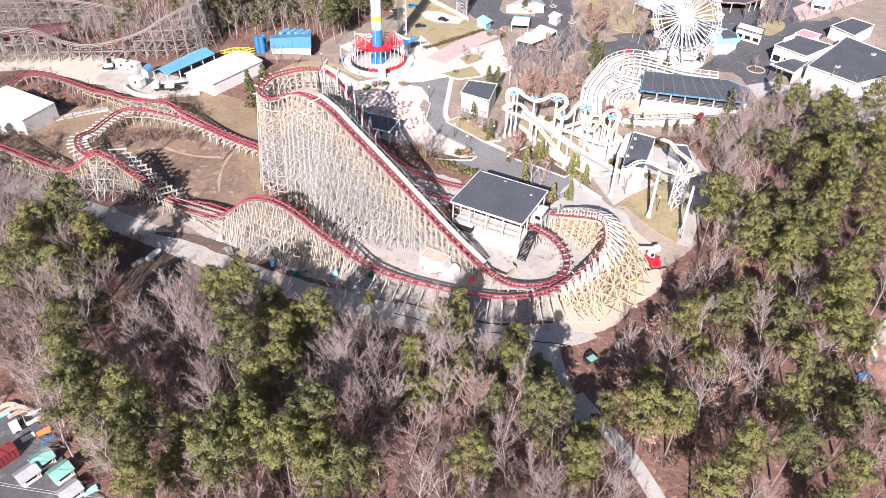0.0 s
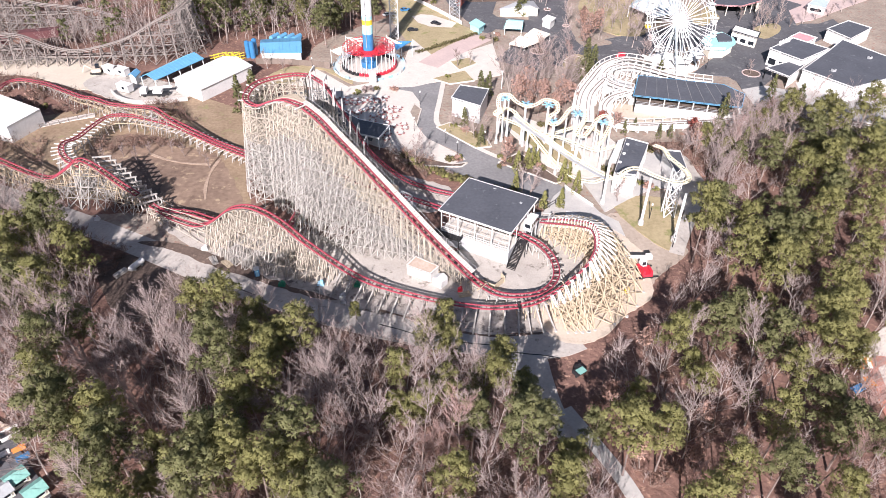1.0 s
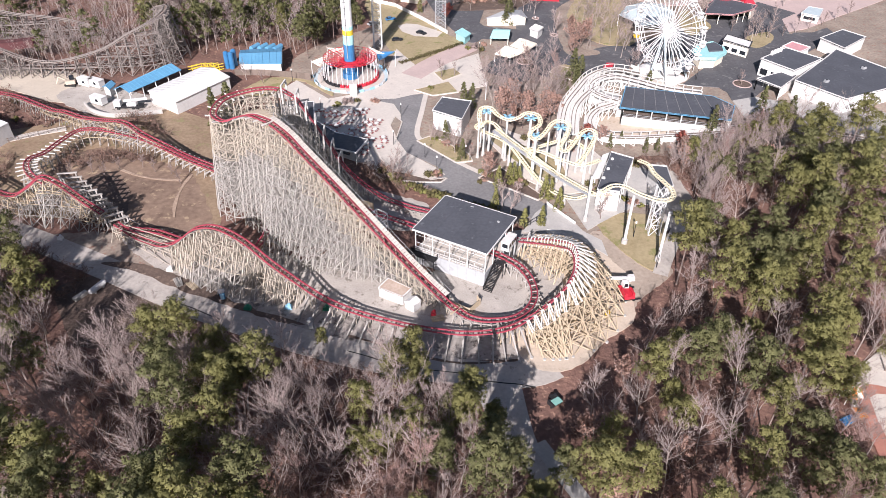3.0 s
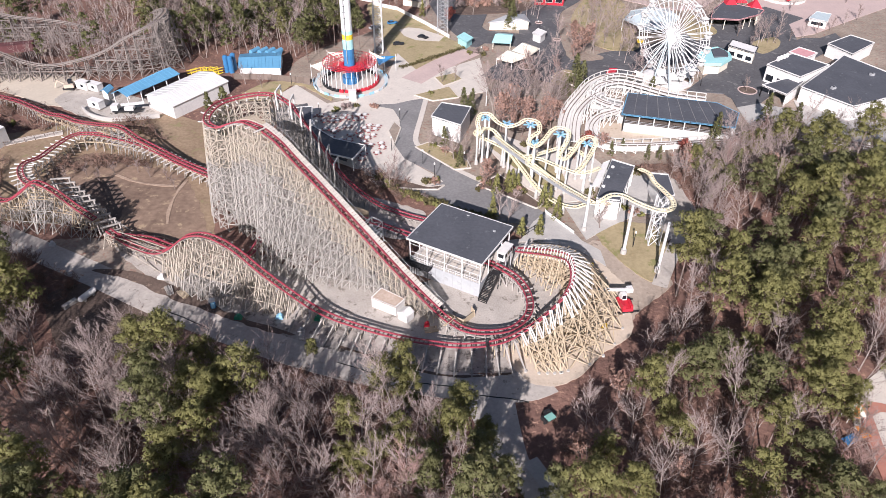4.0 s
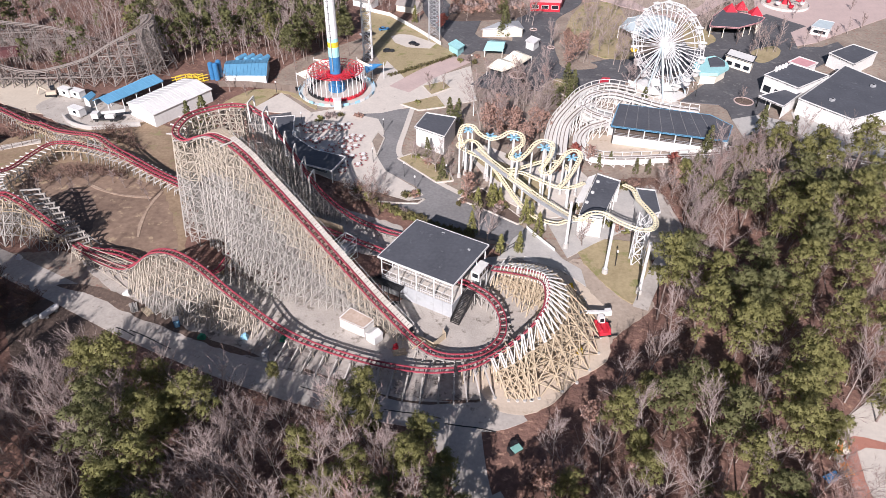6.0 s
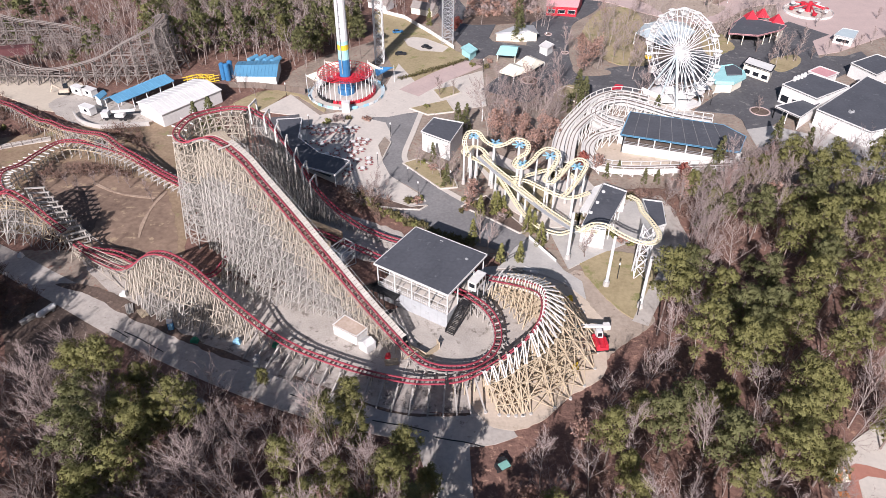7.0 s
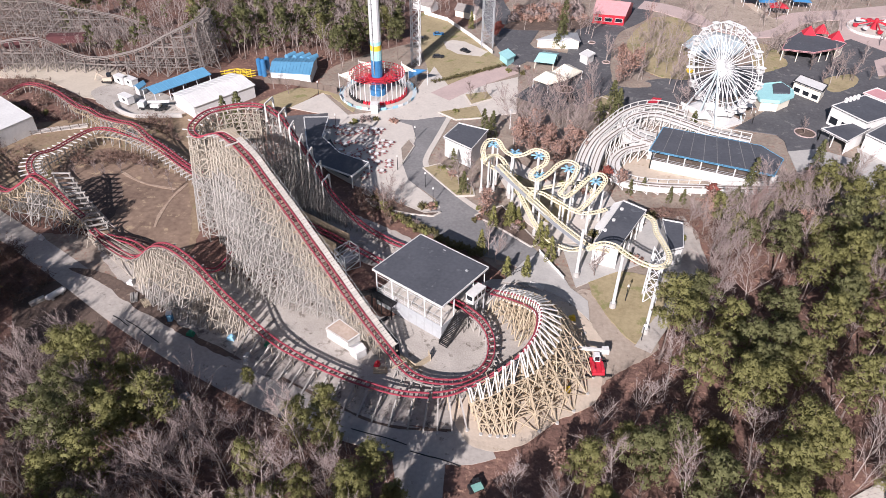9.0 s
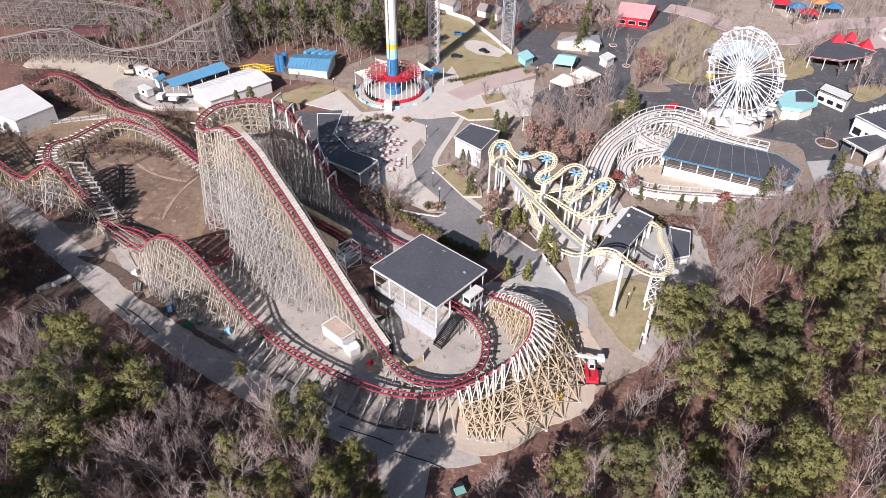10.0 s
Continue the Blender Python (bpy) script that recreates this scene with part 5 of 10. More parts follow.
def flat_hall(name, label, category, roof, z, wall_mat, roof_mat, over=0.5, fascia=None, open_sides=(), windows=(), group="", parapet=0.25):
    """A flat-roofed building; roof: its corners, z: the roof's height."""
    PADS.append(roof)
    h = thing(name, label, category, at=centre_of(roof), group=group)
    body = shrink(roof, over) if over else roof
    wall_ring(h, body, 0, z - 0.3, wall_mat, skip=open_sides)
    r = Geo().prism(roof, z - 0.3, z).ob("roof", roof_mat, h)
    n = len(roof)
    inner = shrink(roof, 0.35)
    for i in range(n):
        Geo().prism([roof[i], roof[(i + 1) % n], inner[(i + 1) % n], inner[i]], z - 0.4, z + parapet).ob("fascia", fascia or wall_mat, r)
    for i in open_sides:
        a, b = body[i], body[(i + 1) % n]
        m = max(2, int(math.dist(a, b) / 4) + 1)
        for k in range(m):
            x, y = lerp(a[0], b[0], k / (m - 1)), lerp(a[1], b[1], k / (m - 1))
            Geo().beam((x, y, 0), (x, y, z - 0.3), 0.25).ob("post", wall_mat, h)
    for side, count, z0, z1 in windows:
        a, b = body[side], body[(side + 1) % n]
        ccw = sum(body[i][0] * body[(i + 1) % n][1] - body[(i + 1) % n][0] * body[i][1] for i in range(n)) > 0
        windows_on(h, *((a, b) if ccw else (b, a)), z0, z1, count)
    return h


def gable_hall(name, label, category, corners, eave, ridge, wall_mat, roof_mat, over=0.4, group="", ribs=0, open_walls=False, windows=()):
    """A gabled building on four corners; the ridge runs along the first side."""
    PADS.append(corners)
    h = thing(name, label, category, at=centre_of(corners), group=group)
    a, b, c, d = [Vector((*p, 0)) for p in corners]
    if not open_walls:
        wall_ring(h, corners, 0, eave, wall_mat)
        for p, q in ((b, c), (d, a)):
            m = (p + q) / 2
            e = (b - a).normalized() * 0.1
            Geo().add([p + Vector((0, 0, eave)) - e, q + Vector((0, 0, eave)) - e, m + Vector((0, 0, ridge)) - e, p + Vector((0, 0, eave)) + e, q + Vector((0, 0, eave)) + e, m + Vector((0, 0, ridge)) + e], [(0, 1, 2), (5, 4, 3), (0, 3, 4, 1), (1, 4, 5, 2), (2, 5, 3, 0)]).ob("gable", wall_mat, h)
    else:
        for p, q in ((a, b), (d, c)):
            m = max(2, int((q - p).length / 5) + 1)
            for k in range(m):
                w = p.lerp(q, k / (m - 1))
                Geo().beam(w, w + Vector((0, 0, eave)), 0.25).ob("post", wall_mat, h)
    e1, e2 = (b - a).normalized() * over, (d - a).normalized() * over
    m1, m2 = (a + d) / 2 - e1, (b + c) / 2 + e1
    drop = (ridge - eave) * over / max(0.1, (d - a).length / 2)
    for p, q, e in ((a, b, -e2), (d, c, e2)):
        p, q = p - e1 + e, q + e1 + e
        low = [p + Vector((0, 0, eave - drop)), q + Vector((0, 0, eave - drop)), m2 + Vector((0, 0, ridge)), m1 + Vector((0, 0, ridge))]
        slope = Geo().hexa(low, [v + Vector((0, 0, 0.18)) for v in low]).ob("roof_slope", roof_mat, h)
        for k in range(ribs):
            t = (k + 0.5) / ribs
            Geo().beam(low[0].lerp(low[1], t) + Vector((0, 0, 0.2)), low[3].lerp(low[2], t) + Vector((0, 0, 0.2)), 0.09).ob("seam", roof_mat, slope)
    for side, count, z0, z1 in windows:
        windows_on(h, corners[side], corners[(side + 1) % 4], z0, z1, count)
    return h


# midway house, warehouses and sheds
flat_hall("midway_house", "white midway house with a flat dark roof", "house", [(4.7, 210.8), (7.8, 220.5), (17.5, 217.7), (14.2, 204.9)], 6.5, M_WHITE, M_ROOF)
flat_hall("warehouse", "large white metal warehouse", "warehouse", [(-154.2, 196.4), (-145.9, 212.3), (-124.8, 200.6), (-129.3, 188.7)], 5.5, M_WHITE, M_WHITE, over=0.05, parapet=0.05)
gable_hall("open_shed", "open shed with a blue metal roof", "shed", [(-102.5, 227.3), (-92.4, 246.5), (-85.9, 243.5), (-97.2, 225.4)], 4.5, 6.0, M_WHITESTEEL, M_BLUEROOF, ribs=14, open_walls=True)
gable_hall("white_shed", "white metal shed with a low gable roof", "shed", [(-90.8, 226.1), (-78.9, 245.3), (-66.9, 238.0), (-79.4, 218.3)], 4.5, 6.0, M_WHITE, M_WHITE, ribs=12)
gable_hall("blue_roof_hall", "white block hall with a blue metal roof", "shed", [(-66.1, 250.9), (-51.5, 251.6), (-54.1, 266.5), (-68.5, 262.7)], 4.0, 5.2, M_WHITE, M_BLUEROOF, ribs=12)
gable_hall("small_blue_shed", "small white shed with blue roof", "shed", [(-108.7, 231.9), (-108.2, 235.5), (-105.8, 234.1), (-106.0, 230.1)], 3.2, 3.9, M_WHITE, M_BLUEROOF)
for q in [(-118.3, 239.0), (-114.0, 238.0), (-108.0, 224.9)]:
    b = thing("site_trailer", "white boxy site trailer on a dirt lot", "trailer", at=(*q, 0), group="site trailers")
    Geo().box((q[0], q[1], 1.75), (5.2, 2.5, 2.4), -25).ob("body", M_WHITE, b)
    Geo().box((q[0], q[1], 3.05), (5.4, 2.7, 0.14), -25).ob("roof", M_WHITE, b)
    Geo().box((q[0] - 0.2, q[1] - 1.36, 2.0), (1.2, 0.06, 0.9), -25).ob("window", M_GLASS, b)
for s in (-1.6, 1.6):
    pass
for q in [(-64.4, 266.9), (-61.3, 267.1), (-58.4, 266.7), (-55.5, 266.4)]:
    t = thing("storage_drum", "blue drum lying behind hall", "tank", at=(*q, 0), group="blue drums")
    Geo().tube((q[0] - 1.0, q[1] - 2.0, 4.0), (q[0] + 1.0, q[1] + 2.0, 4.0), 0.9, n=14).ob("shell", M_BLUEROOF, t, smooth=False)
    Geo().box((q[0], q[1], 1.7), (1.2, 3.0, 3.4), 63).ob("cradle", M_GREY, t)
for q in [(-72.6, 256.2), (-70.7, 255.6), (-70.4, 258.4)]:
    t = thing("storage_silo", "upright blue storage tank beside hall", "tank", at=(*q, 0), group="blue tanks")
    Geo().tube((q[0], q[1], 0), (q[0], q[1], 6.0), 0.95, n=14).ob("shell", M_BLUE, t)
    Geo().tube((q[0], q[1], 6.0), (q[0], q[1], 6.4), 0.95, 0.4, n=14).ob("cap", M_BLUE, t)
# yellow steel frames stacked beside shed
yf = thing("yellow_frames", "stack of yellow steel track frames", "steel frames", at=(*(-81.2, 255.5), 0))
for k, q in enumerate([(-84.3, 251.5), (-82.9, 252.9), (-81.5, 253.8), (-79.3, 253.9), (-77.0, 254.0), (-75.0, 253.4)]):
    for z in (0.4, 1.4, 2.4):
        Geo().beam((q[0] - 1.4, q[1] - 0.6, z), (q[0] + 1.6, q[1] + 0.6, z + 0.2), 0.22).ob("rung", M_YELLOW, yf)
    Geo().beam((q[0], q[1], 0), (q[0], q[1], 2.8), 0.22).ob("upright", M_YELLOW, yf)


def fence(label, line, height, mat, gap=2.2, solid=True):
    f = thing("fence", label, "fence", at=(*line[0], 0), group="fences")
    for a, b in zip(line, line[1:]):
        n = max(1, int(math.dist(a, b) / gap))
        for k in range(n):
            p = Vector((lerp(a[0], b[0], k / n), lerp(a[1], b[1], k / n), 0))
            q = Vector((lerp(a[0], b[0], (k + 1) / n), lerp(a[1], b[1], (k + 1) / n), 0))
            Geo().beam(p, p + Vector((0, 0, height + 0.1)), 0.14).ob("post", mat, f)
            if solid:
                Geo().beam(p + Vector((0, 0, height / 2)), q + Vector((0, 0, height / 2)), 0.06, height * 0.94).ob("panel", mat, f)
            else:
                for z in (0.45, 0.95):
                    Geo().beam(p + Vector((0, 0, height * z)), q + Vector((0, 0, height * z)), 0.09).ob("rail", mat, f)


fence("weathered brown board fence", [(-68.2, 249.5), (-57.4, 249.8), (-49.2, 248.5), (-40.1, 246.9)], 2.4, M_DARKWOOD)
fence("weathered brown board fence", [(-62.9, 227.3), (-54.8, 228.5), (-51.9, 227.5)], 2.2, M_DARKWOOD)
fence("white board fence beside lawn", [(-26.2, 331.7), (-14.6, 325.2), (-1.5, 308.2), (9.3, 292.6)], 1.8, M_WHITE)
fence("dark picket fence by the midway", [(29.9, 156.6), (33.4, 160.0), (35.1, 162.6)], 1.8, M_BLACK, solid=False)
fence("white low wall beside steel coaster", [(37.1, 168.4), (40.4, 163.5), (43.6, 159.0)], 1.1, M_WHITE)
fence("white rail fence round the sandy oval", [(58.1, 207.0), (65.1, 203.4), (73.5, 203.2), (85.6, 204.5)], 1.2, M_WHITE, solid=False)
fence("dark timber fence along a service track", [(-137.0, 190.9), (-130.4, 195.7), (-123.0, 199.6), (-115.9, 204.3), (-109.5, 208.8)], 1.5, M_DARKWOOD, solid=False)

# ---- tower ride ----
TOWER = Vector((-25.7, 249.0, 0))
tower = thing("tower_ride", "tall white tower ride with a red seat ring and blue base", "tower ride", at=tuple(TOWER))


def ring_geo(c, r0, r1, z0, z1, n=48):
    """A closed ring of rectangular section."""
    g, vs = Geo(), []
    for k in range(n):
        t = 2 * math.pi * k / n
        vs += [(c.x + r * math.cos(t), c.y + r * math.sin(t), z) for r, z in ((r0, z0), (r1, z0), (r1, z1), (r0, z1))]
    fs = [(4 * k + i, 4 * ((k + 1) % n) + i, 4 * ((k + 1) % n) + (i + 1) % 4, 4 * k + (i + 1) % 4) for k in range(n) for i in range(4)]
    return g.add(vs, fs)


def section(z0, z1, mat, name):
    r = lambda z: 2.0 - 0.5 * z / 90
    Geo().tube(TOWER + Vector((0, 0, z0)), TOWER + Vector((0, 0, z1)), r(z0), r(z1), 16).ob(name, mat, tower)


section(0, 2.6, M_BLUE, "shaft")
section(2.6, 12.8, M_BLUE, "shaft")
section(12.8, 16.2, M_TURQ, "shaft_band")
section(16.2, 18.0, M_YELLOW, "shaft_band")
section(18.0, 19.3, M_TURQ, "shaft_band")
section(19.3, 92.0, M_WHITESTEEL, "shaft")
Geo().beam(TOWER + Vector((-0.4, -2.0, 8)), TOWER + Vector((-0.4, -1.7, 90)), 0.7, 0.2).ob("ladder_rail", M_GREY, tower)
for k in range(0, 40, 2):
    Geo().box((TOWER.x - 0.4, TOWER.y - 2.05 + 0.004 * k, 20 + k), (0.8, 0.16, 0.12)).ob("ladder_step", M_BLACK, tower)
RING_Z = 5.4
ring_geo(TOWER, 2.2, 3.2, RING_Z + 0.4, RING_Z + 1.5, 32).ob("carriage", M_BRIGHTRED, tower)
for k in range(32):
    a = 2 * math.pi * k / 32
    d = Vector((math.cos(a), math.sin(a), 0))
    arm = Geo().beam(TOWER + d * 3.1 + Vector((0, 0, RING_Z + 1.2)), TOWER + d * 9.6 + Vector((0, 0, RING_Z + 2.6)), 0.12).beam(TOWER + d * 3.1 + Vector((0, 0, RING_Z + 0.4)), TOWER + Vector((math.cos(a + 0.12), math.sin(a + 0.12), 0)) * 9.6 + Vector((0, 0, RING_Z + 2.4)), 0.09).ob("arm", M_BRIGHTRED, tower)
    Geo().beam(TOWER + d * 9.6 + Vector((0, 0, RING_Z + 2.5)), TOWER + d * 9.8 + Vector((0, 0, 1.4)), 0.20).ob("hanger", M_WHITESTEEL, arm)
    Geo().box(tuple(TOWER + d * 9.8 + Vector((0, 0, 1.0))), (0.9, 1.5, 0.9), math.degrees(a)).ob("seat", M_BRIGHTRED if k % 32 > 22 or k < 3 else M_BLACK, arm)
for r in (6.0, 7.8, 9.6):
    ring_geo(TOWER, r - 0.07, r + 0.07, RING_Z + 0.6 + r * 0.2, RING_Z + 0.75 + r * 0.2, 32).ob("hoop", M_BRIGHTRED, tower)
ring_geo(TOWER, 2.1, 12.2, 0.0, 0.35).ob("platform", M_PLAZA, tower)
ring_geo(TOWER, 12.2, 13.4, 0.0, 0.30).ob("platform_rim", M_PALEROOF, tower)
for k in range(40):
    a = 2 * math.pi * k / 40
    d = Vector((math.cos(a), math.sin(a), 0))
    if k % 3:
        e = Vector((math.cos(a + 0.15), math.sin(a + 0.15), 0))
        Geo().beam(TOWER + d * 13.5 + Vector((0, 0, 0.75)), TOWER + e * 13.5 + Vector((0, 0, 0.75)), 0.08, 0.9).ob("barrier_panel", M_WHITE if k % 2 else M_PALEBLUE, tower)
ring_geo(TOWER, 1.9, 3.0, 0.3, 2.4, 16).ob("base_collar", M_BLUE, tower)
mark = thing("court_ring", "low red brick ring set in the pale court", "paving ring", at=(-6.9, 298.6, 0))
ring_geo(Vector((-6.9, 298.6, 0)), 3.5, 4.1, 0.0, 0.16, 32).ob("kerb", M_PAVER, mark)
hutq = (-23.2, 234.9)
tb = thing("ticket_booth", "white booth beside the tower ride", "booth", at=(*hutq, 0))
Geo().box((*hutq, 1.6), (2.4, 2.4, 3.2), 10).ob("body", M_WHITE, tb)
Geo().box((*hutq, 3.3), (2.7, 2.7, 0.2), 10).ob("roof", M_WHITE, tb)
# canvas sails over the queue
for (p, q, r, m) in (((-39.7, 248.9, 6), (-34.2, 249.6, 8), (-36.2, 248.6, 4), M_CANVAS), ((-35.4, 259.5, 7), (-28.5, 261.1, 6), (-29.7, 257.8, 4), M_CANVAS), ((-19.9, 260.9, 7), (-14.3, 259.4, 5), (-18.8, 260.6, 4), M_CANVAS), ((-17.5, 261.2, 5), (-10.1, 259.2, 6), (-16.1, 256.0, 3.5), M_BLUE)):
    s = thing("shade_sail", "tensioned shade sail on white poles", "shade sail", at=(p[0], p[1], 0), group="shade sails")
    P = [Vector(v) for v in (p, q, r)]
    mid = (P[0] + P[1] + P[2]) / 3 - Vector((0, 0, 0.5))
    Geo().add(P + [mid] + [v - Vector((0, 0, 0.06)) for v in P + [mid]], [(0, 1, 3), (1, 2, 3), (2, 0, 3), (5, 4, 7), (6, 5, 7), (4, 6, 7)]).ob("canvas", m, s)
    for v in P[:3]:
        Geo().tube((v.x, v.y, 0), (v.x, v.y, v.z + 0.6), 0.14, 0.1, 6).ob("pole", M_WHITESTEEL, s)


def mast(name, label, q, height, w0, w1, mat):
    m = thing(name, label, "lattice mast", at=(*q, 0), group="lattice masts")
    n = int(height / 3)
    for sx, sy in ((-1, -1), (1, -1), (1, 1), (-1, 1)):
        Geo().beam((q[0] + sx * w0, q[1] + sy * w0, 0), (q[0] + sx * w1, q[1] + sy * w1, height), 0.22).ob("leg", mat, m)
    ring = ((-1, -1), (1, -1), (1, 1), (-1, 1))
    g = Geo()
    for k in range(n):
        z0, z1 = height * k / n, height * (k + 1) / n
        a, b = lerp(w0, w1, k / n), lerp(w0, w1, (k + 1) / n)
        for i in range(4):
            (x0, y0), (x1, y1) = ring[i], ring[(i + 1) % 4]
            g.beam((q[0] + x0 * a, q[1] + y0 * a, z0), (q[0] + x1 * b, q[1] + y1 * b, z1), 0.13)
            g.beam((q[0] + x1 * a, q[1] + y1 * a, z0), (q[0] + x0 * b, q[1] + y0 * b, z1), 0.13)
            g.beam((q[0] + x0 * a, q[1] + y0 * a, z0), (q[0] + x1 * a, q[1] + y1 * a, z0), 0.13)
    tagged(g.ob("lacing", mat, m), kind="stuff")


mast("lattice_mast", "white steel lattice mast", (-18.2, 277.4), 60, 1.6, 1.6, M_WHITESTEEL)
mast("lattice_mast", "dark grey steel lattice mast beside the lawn", (6.3, 299.6), 60, 2.2, 2.0, M_GREY)

# ---- picnic tables ----
def picnic_table():
    t = thing("picnic_table", "round white picnic table with red benches", "picnic table", group="picnic tables")
    Geo().tube((0, 0, 0.72), (0, 0, 0.80), 0.72, n=14).ob("tabletop", M_WHITE, t)
    Geo().tube((0, 0, 0), (0, 0, 0.72), 0.09, n=8).ob("pedestal", M_GREY, t)
    for k in range(4):
        a = math.pi / 2 * k + 0.4
        Geo().box((1.1 * math.cos(a), 1.1 * math.sin(a), 0.42), (0.45, 1.0, 0.07), math.degrees(a)).ob("bench", M_BENCH, t)
        Geo().beam((0, 0, 0.2), (1.1 * math.cos(a), 1.1 * math.sin(a), 0.4), 0.07).ob("bracket", M_GREY, t)
    return t


TABLES = [(-34.5, 221.6), (-32.2, 221.8), (-30.6, 221.0), (-27.9, 220.5), (-30.4, 217.9), (-27.7, 217.8), (-26.1, 218.2), (-24.8, 219.8), (-24.3, 221.8), (-22.5, 220.3), (-20.8, 222.3), (-19.5, 222.3), (-17.7, 222.7), (-20.3, 219.4), (-18.3, 220.2), (-22.0, 214.3), (-24.4, 213.0), (-26.8, 212.0), (-29.1, 212.1), (-26.0, 210.7), (-15.3, 215.3), (-16.8, 213.4), (-12.6, 214.9), (-13.3, 212.9), (-15.3, 211.6), (-18.2, 210.9), (-20.6, 208.8), (-13.5, 208.8), (-15.1, 207.0)]
TABLES += [(-17.2, 207.9), (-20.6, 205.6), (-23.4, 205.3), (-15.9, 204.4), (-19.8, 203.0), (-13.6, 202.6), (-10.4, 203.7), (-15.7, 199.3), (-9.8, 201.2), (-11.1, 197.9), (-15.1, 196.9), (-15.4, 194.2), (-26.6, 207.3), (-19.3, 199.4)]
proto = picnic_table()
for k, (x, y) in enumerate(TABLES):
    m = pose(x, y, 0.08, 0, 0, 37 * k)
    if k == 0:
        proto.matrix_basis = m
    else:
        copy_thing(proto, m)

# flat canopy and stage by the plaza
cp = [(-42.3, 219.5), (-34.6, 221.2), (-32.5, 208.4), (-24.3, 200.0), (-14.4, 196.2), (-17.1, 188.2), (-29.2, 192.9), (-35.1, 202.1)]
canopy = thing("flat_canopy", "flat dark L-shaped canopy with white edges beside plaza", "canopy", at=centre_of(cp))
cr = Geo().prism(cp, 3.8, 4.0).ob("roof", M_ROOF, canopy)
for a, b in zip(cp, cp[1:] + cp[:1]):
    Geo().beam((*a, 3.9), (*b, 3.9), 0.3, 0.45).ob("fascia", M_WHITE, cr)
    Geo().beam((*a, 0), (*a, 3.8), 0.25).ob("post", M_WHITESTEEL, canopy)
dish = thing("shell_stage", "curved pale stage shell on the plaza", "stage shell", at=(*(-32.5, 214.7), 0))
dq = Vector((*(-31.2, 211.2), 0))
for k in range(7):
    a0, a1 = radians(100 + 22 * k), radians(100 + 22 * (k + 1))
    p0, p1 = dq + Vector((2.6 * math.cos(a0), 2.6 * math.sin(a0), 0)), dq + Vector((2.6 * math.cos(a1), 2.6 * math.sin(a1), 0))
    Geo().hexa([p0, p1, p1 + Vector((0.1, 0.1, 0)), p0 + Vector((0.1, 0.1, 0))], [p0.lerp(dq, 0.35) + Vector((0, 0, 4.4)), p1.lerp(dq, 0.35) + Vector((0, 0, 4.4)), p1.lerp(dq, 0.35) + Vector((0.1, 0.1, 4.4)), p0.lerp(dq, 0.35) + Vector((0.1, 0.1, 4.4))]).ob("shell_panel", M_WHITESTEEL, dish)

# ---- yellow steel coaster ----
def steel_track(label, pts, closed=False, mat=None):
    t = thing("steel_coaster_track", label, "roller coaster track", at=(pts[0][0], pts[0][1], 0), group="steel coaster tracks")
    sp = spline(pts, 0.9, closed)
    fr = frames_of(sp)
    for s in (-0.55, 0.55):
        Geo().sweep(fr, 0.22, 0.26, s, 0).ob("rail", mat or M_CREAM, t)
    Geo().sweep(fr, 0.26, 0.3, 0, -0.35).ob("spine", mat or M_CREAM, t)
    g = Geo()
    for p, s, u in fr:
        g.beam(p - s * 0.55, p + s * 0.55, 0.14)
    tagged(g.ob("sleeper_bed", mat or M_CREAM, t), kind="stuff")
    return fr


def steel_column(q, z, r=0.35, base=True):
    c = thing("steel_column", "white steel column on a concrete footing", "column", at=(q[0], q[1], 0), group="steel columns")
    Geo().tube((q[0], q[1], 0.6), (q[0], q[1], z), r, r * 0.85, 10).ob("shaft", M_WHITESTEEL, c)
    Geo().tube((q[0], q[1], -0.1), (q[0], q[1], 1.5), r * 2.0, r * 1.8, 10).ob("footing", M_CONCRETE, c)


ZIG = [(19.7, 191.7, 11), (18.8, 193.4, 13.4), (19.7, 197.9, 14), (22.3, 198.2, 14), (24.3, 194.4, 13.6), (27.2, 191.5, 13.6), (30.1, 192.1, 14), (32.8, 194.3, 14.5), (35.8, 192.7, 14.5), (35.9, 188.3, 14), (33.4, 185.4, 13.6), (32.6, 182.6, 13.2), (34.5, 181.1, 13.2), (37.3, 184.8, 13.6), (39.3, 188.6, 14), (41.7, 190.9, 14), (44.2, 189.4, 13.6), (43.5, 185.1, 13), (41.2, 180.1, 12.4), (40.4, 177.9, 12), (42.1, 176.8, 12), (44.9, 181.0, 12.4), (47.7, 186.0, 12.8), (50.2, 188.0, 12.8), (51.6, 186.0, 12.4), (50.1, 181.7, 11.8), (46.9, 175.5, 11), (44.5, 172.3, 10.6)]
zfr = steel_track("cream yellow steel wild mouse track zigzagging in hairpins", ZIG)
LOW = [(19.7, 191.7, 11.6), (21.2, 195.6, 10.8), (23.6, 196.8, 9.5), (26.0, 193.6, 8.0), (28.1, 189.6, 6.5), (31.6, 182.6, 4.8), (34.8, 176.3, 3.5), (37.4, 172.3, 3.0), (40.8, 169.1, 2.6), (44.7, 167.4, 2.8), (47.2, 168.1, 3.2), (50.1, 166.2, 5.0), (53.9, 164.2, 6.0)]
lfr = steel_track("cream yellow steel wild mouse track dropping to the front", LOW)
CLIMB = [(23.7, 188.9, 12), (28.1, 185.5, 10), (33.2, 181.7, 8), (39.9, 175.3, 6), (46.1, 170.4, 4.6), (50.2, 166.9, 4.2)]
cfr = steel_track("cream yellow steel lift track with a grey walkway", CLIMB)
